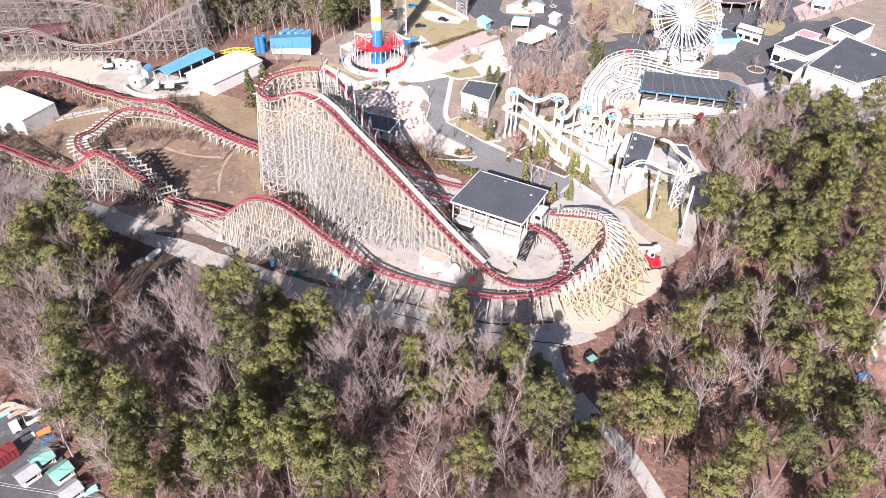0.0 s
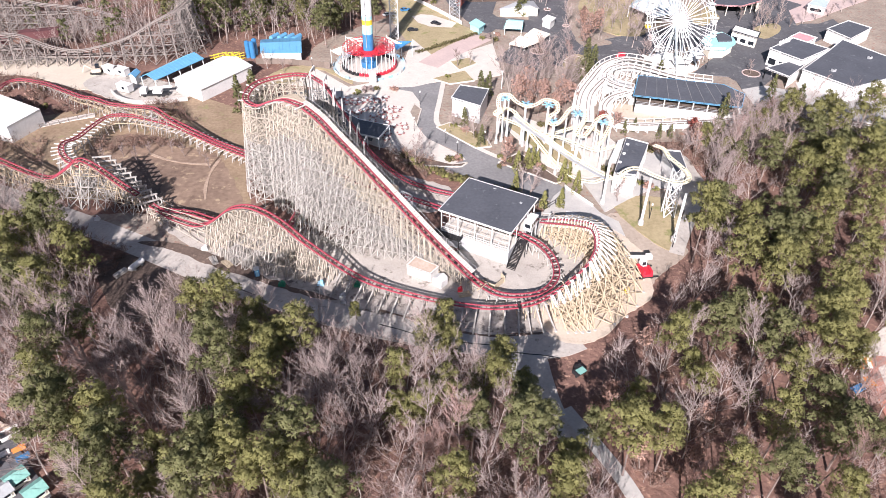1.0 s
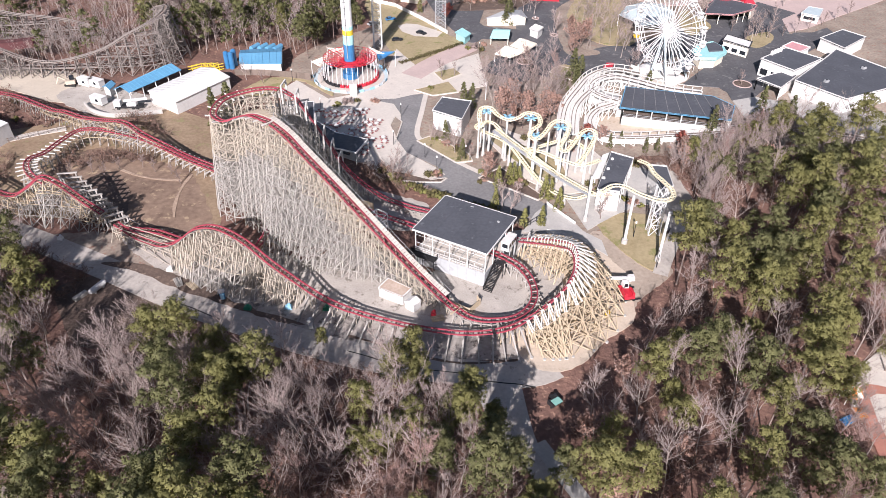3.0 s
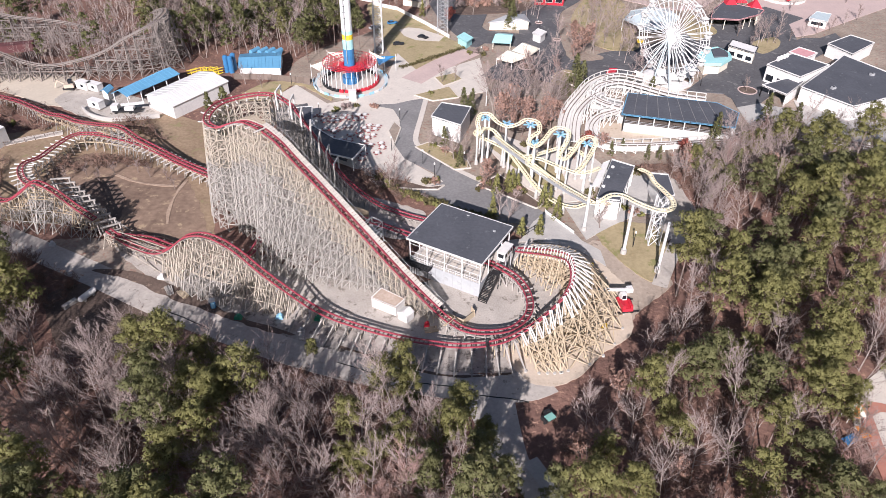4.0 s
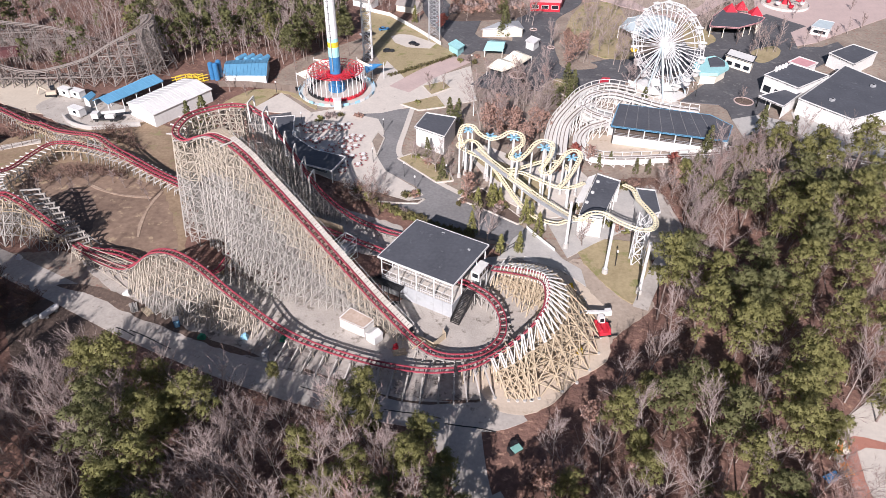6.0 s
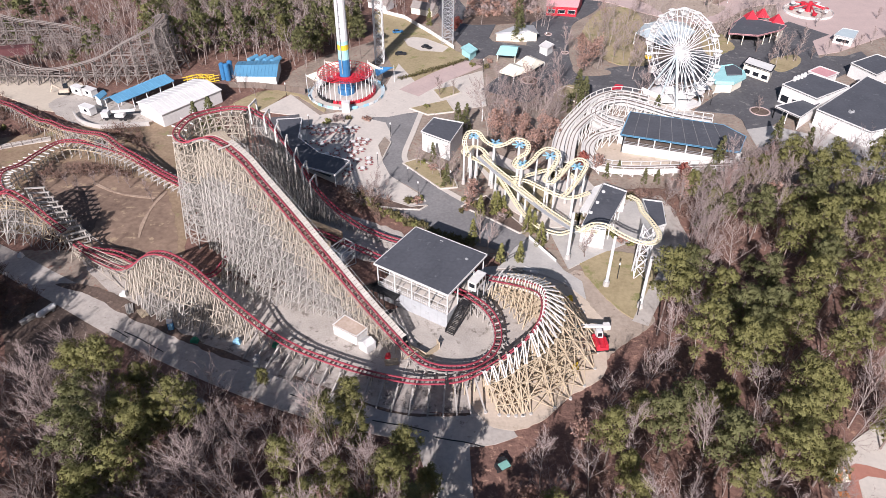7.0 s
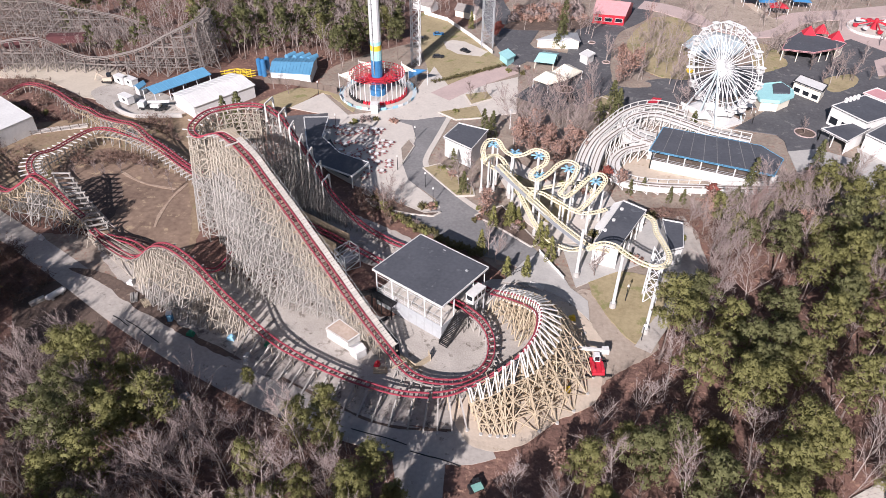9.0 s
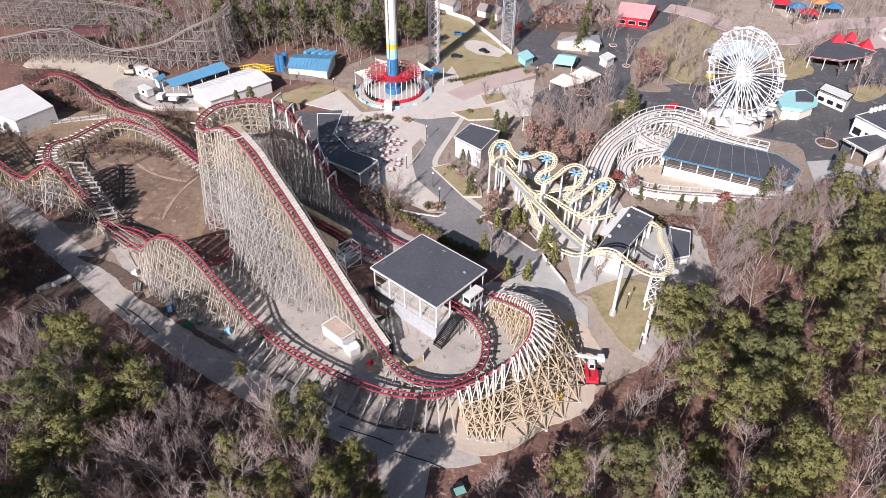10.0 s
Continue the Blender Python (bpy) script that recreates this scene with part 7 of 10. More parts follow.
# canvas marquee: two joined canopies
for poly, ap in (([(27.5, 264.6), (33.1, 272.6), (39.6, 267.3), (33.0, 261.2)], 5.4), ([(33.6, 272.2), (39.4, 280.4), (44.5, 275.0), (39.6, 267.3)], 5.6)):
    c = thing("marquee", "cream striped canvas marquee", "marquee", at=centre_of(poly), group="marquees")
    cx, cy, _ = centre_of(poly)
    ridge = ((poly[0][0] + poly[1][0]) / 2, (poly[0][1] + poly[1][1]) / 2), ((poly[2][0] + poly[3][0]) / 2, (poly[2][1] + poly[3][1]) / 2)
    r0 = (lerp(ridge[0][0], cx, 0.4), lerp(ridge[0][1], cy, 0.4))
    r1 = (lerp(ridge[1][0], cx, 0.4), lerp(ridge[1][1], cy, 0.4))
    Geo().add([(*p, 3.6) for p in poly] + [(*r0, ap), (*r1, ap)] + [(*p, 3.1) for p in poly], [(0, 1, 4), (1, 2, 5, 4), (2, 3, 5), (3, 0, 4, 5), (0, 6, 7, 1), (1, 7, 8, 2), (2, 8, 9, 3), (3, 9, 6, 0)]).ob("canvas", M_CANVAS, c)
    for p in poly:
        Geo().beam((*p, 0), (*p, 3.6), 0.14).ob("pole", M_WHITESTEEL, c)
flat_hall("turquoise_trolley", "turquoise roofed ticket trolley", "kiosk", [(12.3, 287.5), (15.3, 292.4), (19.0, 286.4), (16.3, 281.3)], 3.0, M_TURQ, M_TURQ, parapet=0.05)
gable_hall("turquoise_tent", "stall with a pale turquoise canvas roof", "stall", [(26.8, 282.3), (33.6, 281.9), (34.9, 291.1), (29.6, 292.0)], 2.8, 4.2, M_CANVAS, M_TURQ, open_walls=True)
flat_hall("white_pagoda", "white pagoda tent with pale floor", "tent", [(42.9, 291.7), (45.8, 297.0), (49.1, 293.3), (46.2, 288.1)], 3.4, M_WHITE, M_WHITE, parapet=0.1)
flat_hall("park_kiosk", "small white kiosk with a pale roof on pink paving", "kiosk", [(163.7, 314.5), (170.5, 323.1), (175.8, 319.9), (170.0, 310.2)], 3.5, M_WHITE, M_PALEROOF, windows=((0, 1, 1.0, 2.4), (3, 1, 1.0, 2.4)), parapet=0.1)
rc = [(67.1, 254.6), (69.0, 258.6), (71.8, 258.4), (70.0, 253.7)]
flat_hall("red_ticket_stand", "red canvas stand by the dark midway", "stand", rc, 3.0, M_BRIGHTRED, M_BRIGHTRED, open_sides=(0, 1, 2, 3), parapet=0.05)
pvl = [(82.0, 304.7), (87.3, 315.6), (96.3, 321.7), (104.1, 318.8), (106.6, 308.9), (99.9, 296.0), (89.7, 292.3)]
rp = thing("round_pavilion", "pale round pavilion with a shallow ribbed roof", "pavilion", at=centre_of(pvl))
ac = centre_of(pvl)
for a, b in zip(pvl, pvl[1:] + pvl[:1]):
    Geo().add([(*a, 5.0), (*b, 5.0), (ac[0], ac[1], 8.5), (*a, 4.8), (*b, 4.8), (ac[0], ac[1], 8.3)], [(0, 1, 2), (5, 4, 3), (0, 3, 4, 1)]).ob("roof_panel", M_PALEROOF, rp)
    Geo().beam((*a, 0), (*a, 5), 0.3).ob("post", M_WHITE, rp)
    Geo().beam((*a, 5.05), (ac[0], ac[1], 8.55), 0.2).ob("rib", M_WHITE, rp)
for q, w in zip([(116.6, 247.3), (39.0, 265.1), (53.5, 292.8), (47.7, 312.3)], (3.4, 3.2, 1.6, 1.6)):
    p = thing("round_planter", "round brick-edged planter with bare soil", "planter", at=(*q, 0), group="round planters")
    ring_geo(Vector((*q, 0)), w - 0.4, w, 0, 0.5, 20).ob("kerb", M_PINK, p)
    Geo().tube((*q, 0), (*q, 0.35), w - 0.4, n=20).ob("soil", M_MULCH, p)
for poly, m, lab in (([(-11.8, 183.2), (-5.6, 184.2), (5.2, 179.7), (9.7, 180.8), (7.9, 178.5), (2.4, 178.4), (-4.0, 179.0), (-9.3, 180.4)], M_REDLEAF, "planting bed of low red shrubs with pale kerb"), ([(0.2, 202.4), (4.6, 205.6), (16.2, 194.8), (17.3, 190.7), (12.5, 189.4)], M_LAWN, "grass bed with pale kerb beside midway"), ([(18.9, 181.2), (25.5, 187.0), (36.7, 171.8), (34.8, 170.1), (27.4, 175.6)], M_MULCH, "dark soil bed with pale kerb beside midway"), ([(-8.9, 212.2), (-7.6, 218.4), (-5.1, 214.6), (-6.3, 203.6)], M_PARK, "dark soil bed in plaza"), ([(-2.2, 238.7), (10.0, 246.1), (13.4, 237.6), (4.5, 234.5)], M_LAWN, "grass bed with pale kerb beside midway"), ([(4.5, 253.8), (11.8, 258.0), (14.7, 252.7), (7.9, 246.5)], M_LAWN, "oval grass bed beside walk"), ([(47.5, 255.8), (52.0, 261.5), (57.8, 257.6), (55.3, 248.4)], M_LAWN, "grass bed with pale kerb beside midway")):
    b = thing("planting_bed", lab, "planting bed", at=centre_of(poly), group="planting beds")
    for a, e in zip(poly, poly[1:] + poly[:1]):
        Geo().beam((*a, 0.24), (*e, 0.24), 0.35, 0.46).ob("kerb", M_PLAZA, b)
    Geo().prism(shrink(poly, 0.3), -0.1, 0.41).ob("soil", m if m is not M_REDLEAF else M_MULCH, b)
fence("white rail fence behind the halls", [(116.2, 211.3), (125.4, 210.4), (137.0, 206.9), (149.5, 202.0)], 1.6, M_WHITE, solid=False)
# parked cars on the lawn, bus-like carts
def car(q, turn, body, label="small parked car"):
    c = thing("parked_car", label, "car", at=(*q, 0), group="parked cars")
    ca, sa = math.cos(radians(turn)), math.sin(radians(turn))
    def at(x, y, z):
        return (q[0] + x * ca - y * sa, q[1] + x * sa + y * ca, z)
    prof = [(-2.2, 0.35), (2.2, 0.35), (2.2, 0.8), (1.2, 0.95), (-2.0, 0.98), (-2.2, 0.8)]
    n = len(prof)
    Geo().add([at(x, -0.85, z) for x, z in prof] + [at(x, 0.85, z) for x, z in prof], [tuple(range(n)), tuple(range(2 * n - 1, n - 1, -1))] + [(i + n, (i + 1) % n + n, (i + 1) % n, i) for i in range(n)]).ob("body", body, c)
    Geo().hexa([at(-1.8, -0.78, 0.97), at(0.9, -0.78, 0.94), at(0.9, 0.78, 0.94), at(-1.8, 0.78, 0.97)], [at(-1.3, -0.62, 1.42), at(0.2, -0.62, 1.42), at(0.2, 0.62, 1.42), at(-1.3, 0.62, 1.42)]).ob("cabin_glass", M_GLASS, c)
    Geo().hexa([at(-1.3, -0.62, 1.421), at(0.2, -0.62, 1.421), at(0.2, 0.62, 1.421), at(-1.3, 0.62, 1.421)], [at(-1.3, -0.6, 1.47), at(0.2, -0.6, 1.47), at(0.2, 0.6, 1.47), at(-1.3, 0.6, 1.47)]).ob("roof_panel", body, c)
    for x in (-1.35, 1.35):
        for y in (-0.8, 0.8):
            Geo().tube(at(x, y - 0.1, 0.33), at(x, y + 0.1, 0.33), 0.33, n=10).ob("wheel", M_TYRE, c)


for q, t, m in zip([(-15.4, 308.5), (-1.6, 292.7), (-11.1, 285.0), (-22.7, 302.6)], (20, -30, 10, 40), (M_BLUE, M_BLACK, M_BLACK, M_GREY)):
    car(q, t, m, "small dark parked ride car on the lawn")
for q in [(22.8, 232.0)]:
    lp = thing("globe_lamp", "tall white globe lamp on post", "street lamp", at=(*q, 0), group="globe lamps")
    Geo().tube((*q, 0), (*q, 6.0), 0.18, 0.12, 8).ob("pole", M_WHITESTEEL, lp)
    Geo().tube((*q, 6.0), (*q, 6.8), 0.5, 0.5, 10).ob("globe", M_WHITE, lp)
for q in [(-5.7, 218.5), (-32.6, 221.7), (-46.2, 244.4), (21.8, 271.9), (60.9, 141.6), (15.2, 191.6), (-6.9, 200.0), (6.7, 185.1), (46.1, 301.1), (96.5, 250.9), (100.7, 250.4), (110.4, 320.8), (3.0, 192.4), (57.8, 153.9)]:
    lp = thing("street_lamp", "slender dark street lamp with pale lantern", "street lamp", at=(*q, 0), group="street lamps")
    Geo().tube((*q, 0), (*q, 4.6), 0.11, 0.08, 6).ob("pole", M_BLACK, lp)
    Geo().tube((*q, 4.6), (*q, 5.1), 0.28, 0.16, 8).ob("lantern", M_WHITE, lp)

# ---- yard things ----
# boom lift
bl = thing("boom_lift", "red tracked boom lift with a white boom", "boom lift", at=(*(51.6, 131.5), 0))
bq, bt = Vector((*(51.5, 131.5), 0)), 100
def blp(x, y, z):
    ca, sa = math.cos(radians(bt)), math.sin(radians(bt))
    return bq + Vector((x * ca - y * sa, x * sa + y * ca, z)) * 0.84
for y in (-1.25, 1.25):
    Geo().hexa([blp(-2.6, y - 0.4, 0), blp(2.6, y - 0.4, 0), blp(2.6, y + 0.4, 0), blp(-2.6, y + 0.4, 0)], [blp(-2.9, y - 0.4, 0.9), blp(2.9, y - 0.4, 0.9), blp(2.9, y + 0.4, 0.9), blp(-2.9, y + 0.4, 0.9)]).ob("track_unit", M_TYRE, bl)
Geo().hexa([blp(-2.7, -1.5, 0.9), blp(2.7, -1.5, 0.9), blp(2.7, 1.5, 0.9), blp(-2.7, 1.5, 0.9)], [blp(-2.6, -1.4, 1.7), blp(2.5, -1.4, 1.7), blp(2.5, 1.4, 1.7), blp(-2.6, 1.4, 1.7)]).ob("chassis", M_BRIGHTRED, bl)
for y in (-1.1, 1.1):
    Geo().hexa([blp(-2.4, y - 0.35, 1.7), blp(0.6, y - 0.35, 1.7), blp(0.6, y + 0.35, 1.7), blp(-2.4, y + 0.35, 1.7)], [blp(-2.3, y - 0.3, 2.5), blp(0.5, y - 0.3, 2.5), blp(0.5, y + 0.3, 2.5), blp(-2.3, y + 0.3, 2.5)]).ob("engine_cover", M_BRIGHTRED, bl)
Geo().hexa([blp(1.0, -0.9, 1.7), blp(3.0, -0.9, 1.7), blp(3.0, 0.7, 1.7), blp(1.0, 0.7, 1.7)], [blp(1.2, -0.8, 3.4), blp(2.7, -0.8, 3.4), blp(2.7, 0.6, 3.4), blp(1.2, 0.6, 3.4)]).ob("cab", M_WHITE, bl)
Geo().hexa([blp(0.94, -0.7, 2.1), blp(1.0, -0.7, 2.1), blp(1.0, 0.5, 2.1), blp(0.94, 0.5, 2.1)], [blp(1.1, -0.6, 3.2), blp(1.16, -0.6, 3.2), blp(1.16, 0.4, 3.2), blp(1.1, 0.4, 3.2)]).ob("windscreen", M_GLASS, bl)
Geo().beam(blp(3.6, -2.2, 3.0), blp(3.6, 4.6, 3.8), 0.55, 0.6).ob("boom", M_WHITE, bl)
Geo().beam(blp(3.6, 4.4, 3.8), blp(3.3, 6.0, 3.9), 0.36, 0.4).ob("boom_tip", M_GREY, bl)
Geo().hexa([blp(3.0, -3.4, 2.2), blp(4.6, -3.4, 2.2), blp(4.6, -1.6, 2.2), blp(3.0, -1.6, 2.2)], [blp(3.1, -3.3, 3.6), blp(4.5, -3.3, 3.6), blp(4.5, -1.7, 3.6), blp(3.1, -1.7, 3.6)]).ob("counterweight", M_WHITE, bl)
for x in (-2.2, 2.6):
    Geo().beam(blp(x, -3.4, 0.3), blp(x, 3.4, 0.3), 0.3).ob("outrigger", M_BLACK, bl)
# white huts by the lift foot
flat_hall("machine_hut", "white machine hut with a rust-stained flat roof", "hut", [(-5.8, 129.9), (-3.8, 133.3), (2.0, 129.6), (0.1, 126.8)], 2.8, M_WHITE, material("rusty_roof", (0.55, 0.45, 0.38), (0.36, 0.27, 0.21), 0.8, grain=0.6, patch=3), over=0.15, parapet=0.05)
M_SLATE = material("grey_brown_shingles", (0.3, 0.27, 0.25), (0.19, 0.17, 0.16), 0.9, grain=0.6, patch=2)
gable_hall("park_house", "low cream house with grey shingle roof among trees", "house", [(-12.5, 332.6), (-3.0, 328.9), (-0.8, 334.2), (-10.3, 337.9)], 3.0, 5.0, M_CANVAS, M_SLATE)
gable_hall("park_house", "low white house with grey shingle roof among trees", "house", [(-33.0, 338.6), (-24.0, 334.2), (-21.4, 339.4), (-30.4, 343.8)], 3.0, 5.2, M_WHITE, M_SLATE)
gable_hall("small_hut", "small white gabled hut beside the machine hut", "hut", [(0.5, 126.1), (1.9, 127.8), (4.1, 126.4), (2.6, 124.6)], 2.0, 2.7, M_WHITE, M_WHITE, over=0.1)
cage = thing("lift_cage", "white steel frame cage over lift machinery", "machinery cage", at=(*(-8.5, 153.4), 0))
cg = [(-10.7, 152.5), (-8.2, 156.6), (-5.3, 154.6), (-7.5, 150.0)]
for a, b in zip(cg, cg[1:] + cg[:1]):
    Geo().beam((*a, 0), (*a, 6.0), 0.2).ob("post", M_WHITESTEEL, cage)
    for z in (2.0, 4.0, 6.0):
        Geo().beam((*a, z), (*b, z), 0.18).ob("rail", M_WHITESTEEL, cage)
    for z in (0.0, 2.0, 4.0):
        Geo().beam((*a, z), (*b, z + 2.0), 0.12).ob("brace", M_WHITESTEEL, cage)
Geo().prism(shrink(cg, 0.9), 2.0, 3.6).ob("motor_housing", M_GREY, cage)
# portable toilet
tq = Vector((*(-41.3, 128.5), 0))
toilet = thing("portable_toilet", "blue portable toilet with a white roof", "portable toilet", at=tuple(tq))
Geo().box((tq.x, tq.y, 1.05), (1.15, 1.15, 2.1), 20).ob("body", M_BLUE, toilet)
Geo().box((tq.x, tq.y, 2.2), (1.25, 1.25, 0.22), 20).ob("roof", M_WHITE, toilet)
Geo().box((tq.x + 0.21, tq.y - 0.56, 1.0), (0.7, 0.04, 1.8), 20).ob("door", M_PALEBLUE, toilet)
# gas tank on cradles
gq0, gq1 = Vector((*(-71.6, 129.1), 0.9)), Vector((*(-70.0, 132.6), 0.9))
gas = thing("gas_tank", "white horizontal gas tank on cradles", "tank", at=(gq0.x, gq0.y, 0))
Geo().tube(gq0, gq1, 0.7, n=14).ob("shell", M_WHITE, gas)
dgt = (gq1 - gq0).normalized()
for a, s in ((gq0, -1), (gq1, 1)):
    Geo().tube(a, a + dgt * 0.45 * s, 0.7, 0.3, n=14).ob("end_cap", M_WHITE, gas)
for t in (0.2, 0.8):
    c = gq0.lerp(gq1, t)
    Geo().box((c.x, c.y, 0.15), (0.5, 1.3, 0.5), math.degrees(math.atan2(dgt.y, dgt.x))).ob("cradle", M_CONCRETE, gas)
bstack = thing("board_stack", "stack of weathered boards beside a tank", "timber stack", at=(-74.6, 126.8, 0))
for k in range(4):
    for e in range(4):
        o = Vector((0.86, -0.5, 0)) * (0.3 * e - 0.45)
        Geo().beam(Vector((-74.6, 126.8, 0.1 + 0.2 * k)) + o, Vector((-72.9, 129.7, 0.1 + 0.2 * k)) + o, 0.27, 0.17).ob("board", M_OLDWOOD, bstack)


def lumber_pile(q, turn, n, length, mat, label):
    p = thing("lumber_pile", label, "lumber pile", at=(*q, 0), group="lumber piles")
    rng = random.Random(int(abs(q[0] * 10)))
    for k in range(n):
        a = radians(turn + rng.uniform(-4, 4))
        o = (k % 5 - 2) * 0.32
        z = 0.15 + 0.22 * (k // 5)
        c = Vector((q[0] - math.sin(a) * o, q[1] + math.cos(a) * o, z))
        d = Vector((math.cos(a), math.sin(a), 0)) * length / 2 * rng.uniform(0.8, 1.0)
        Geo().beam(c - d, c + d, 0.26, 0.18).ob("board", mat, p)


lumber_pile((-53.0, 133.6), -58, 12, 3.6, M_OLDWOOD, "stack of weathered grey boards in the yard")
lumber_pile((-49.5, 132.5), -42, 10, 3.4, M_NEWWOOD, "stack of tan boards in the yard")
lumber_pile((-48.3, 133.6), -42, 8, 3.0, M_OLDWOOD, "stack of weathered boards in the yard")
lumber_pile((37.4, 155.3), -20, 10, 4.0, M_WHITEWOOD, "stack of white boards beside the turn")
lumber_pile((34.1, 155.5), -25, 8, 3.6, M_OLDWOOD, "stack of grey boards beside the turn")
lumber_pile((8.0, 122.7), 15, 10, 3.0, M_NEWWOOD, "heap of broken tan boards by the lift foot")
for q, m, lab in (((-17.2, 125.2), M_GREEN, "crumpled green tarpaulin heap"), ((-34.8, 125.0), M_GREEN, "crumpled green tarpaulin heap"), ((7.0, 124.0), M_BRIGHTRED, "small red machine part on ground"), ((-56.4, 138.1), M_WHITE, "small white work machine"), ((-87.9, 149.7), M_WHITE, "small white work machine"), ((-25.7, 125.5), M_PALEBLUE, "pale crate in the yard"), ((45.9, 124.5), M_YELLOW, "yellow crate at the turn"), ((46.0, 145.5), M_YELLOW, "heap of yellow slings"), ((31.1, 100.5), M_BLACK, "dark steel bin at wood edge"), ((-30.7, 107.6), M_WHITE, "white covered cart beside road"), ((-20.1, 121.1), M_GREY, "grey equipment box in yard"), ((-19.6, 119.5), M_GREY, "grey equipment box in yard")):
    o = thing("yard_item", lab, "equipment", at=(*q, 0), group="yard equipment")
    rng = random.Random(int(q[0] * 7))
    w = rng.uniform(0.6, 0.9)
    Geo().hexa([(q[0] - w, q[1] - 0.5, 0), (q[0] + w, q[1] - 0.6, 0), (q[0] + w, q[1] + 0.6, 0), (q[0] - w, q[1] + 0.7, 0)], [(q[0] - w * 0.8, q[1] - 0.45, 0.9), (q[0] + w * 0.7, q[1] - 0.5, 1.2), (q[0] + w * 0.75, q[1] + 0.4, 1.1), (q[0] - w * 0.7, q[1] + 0.5, 0.8)]).ob("body", m, o)
    Geo().box((q[0] + 0.2, q[1], 1.25), (w * 0.7, 0.5, 0.35), 20).ob("upper", m, o)
# covered trailer and cut logs at the road's edge, box cart in the eastern wood
def covered_trailer(q, turn, length, label):
    t = thing("covered_trailer", label, "trailer", at=(*q, 0), group="covered trailers")
    a = radians(turn)
    d, n = Vector((math.cos(a), math.sin(a), 0)), Vector((-math.sin(a), math.cos(a), 0))
    c = Vector((*q, 0))
    h = length / 2
    ring = [c - d * h - n, c + d * h - n, c + d * h + n, c - d * h + n]
    Geo().hexa([p + Vector((0, 0, 0.45)) for p in ring], [p + Vector((0, 0, 0.6)) for p in ring]).ob("chassis", M_BLACK, t)
    top = [c - d * h * 0.95, c + d * h * 0.95]
    cover = Geo()
    cover.add([p + Vector((0, 0, 0.6)) for p in ring] + [p.lerp(c, 0.06) + Vector((0, 0, 1.1)) for p in ring] + [p + Vector((0, 0, 1.45)) for p in top],
              [(0, 1, 5, 4), (1, 2, 6, 5), (2, 3, 7, 6), (3, 0, 4, 7), (4, 5, 9, 8), (6, 7, 8, 9), (5, 6, 9), (7, 4, 8)])
    cover.ob("tarpaulin", M_GREY, t)
    for e in (-1.05, 1.05):
        for k in (-0.35, 0.35):
            w = c + n * e + d * k * length * 0.6
            Geo().tube(w - n * 0.1 + Vector((0, 0, 0.35)), w + n * 0.1 + Vector((0, 0, 0.35)), 0.35, n=10).ob("wheel", M_TYRE, t)
    Geo().beam(c + d * h + Vector((0, 0, 0.5)), c + d * (h + 1.1) + Vector((0, 0, 0.45)), 0.12).ob("drawbar", M_BLACK, t)


covered_trailer((-29.9, 107.0), -31, 5.4, "low trailer under a grey tarpaulin beside the road")
covered_trailer((-27.4, 108.2), -38, 1.8, "small trailer under a pale tarpaulin")
lumber_pile((-30.0, 110.9), -48, 9, 4.0, M_DARKWOOD, "heap of cut logs beside the road")
cart = thing("box_cart", "dark steel box cart with a teal lid among trees", "cart", at=(31.2, 99.4, 0))
Geo().box((31.2, 99.4, 0.6), (2.6, 1.5, 0.9), 35).ob("body", M_BLACK, cart)
Geo().box((31.5, 99.1, 1.12), (1.9, 1.45, 0.12), 35).ob("lid", M_GREENROOF, cart)
for x, y in ((30.4, 98.2), (32.4, 99.5), (30.0, 99.2), (31.9, 100.6)):
    Geo().tube((x, y - 0.08, 0.22), (x, y + 0.08, 0.22), 0.22, n=8).ob("wheel", M_TYRE, cart)
# timber corral at the lift foot
fence("fresh tan board fence at the lift foot", [(11.4, 126.6), (15.0, 124.4), (17.5, 127.5), (16.8, 128.9)], 1.8, M_NEWWOOD)

# south lot: huts, container, tipper lorry
for q, roof, m, lab in (((-70.6, 72.2), M_GREENROOF, M_CANVAS, "small wooden kiosk with a faded green roof"), ((-66.2, 69.7), M_GREENROOF, M_CANVAS, "small wooden kiosk with a faded green roof"), ((-71.8, 69.2), M_GREY, M_CANVAS, "small wooden kiosk with a grey metal roof"), ((-62.9, 65.9), M_GREY, M_CANVAS, "small wooden kiosk with a grey metal roof")):
    a = radians(52)
    d, n = Vector((math.cos(a), math.sin(a))) * 1.55, Vector((-math.sin(a), math.cos(a))) * 1.3
    c = Vector(q)
    cs = [tuple(c - d - n), tuple(c + d - n), tuple(c + d + n), tuple(c - d + n)]
    gable_hall("kiosk", lab, "kiosk", cs, 2.0, 2.75, m, roof, over=0.3, group="storage kiosks", windows=((0, 1, 1.0, 1.9), (3, 1, 1.0, 1.9)))
cq = Vector((*(-76.5, 74.6), 0)) - Vector((math.cos(radians(52)), math.sin(radians(52)), 0)) * 6.1
box = thing("shipping_container", "maroon corrugated steel shipping container", "container", at=tuple(cq))
Geo().box((cq.x, cq.y, 1.35), (12.2, 2.45, 2.6), 52).ob("body", M_MAROON, box)
for k in range(18):
    a = radians(52)
    c = cq + Vector((math.cos(a), math.sin(a), 0)) * (-5.8 + 0.68 * k)
    Geo().box((c.x, c.y, 1.35), (0.3, 2.58, 2.4), 52).ob("corrugation", M_MAROON, box)
vq = Vector((*(-77.5, 80.7), 0))
lorry = thing("tipper_lorry", "white tipper lorry with an open bed", "lorry", at=tuple(vq))
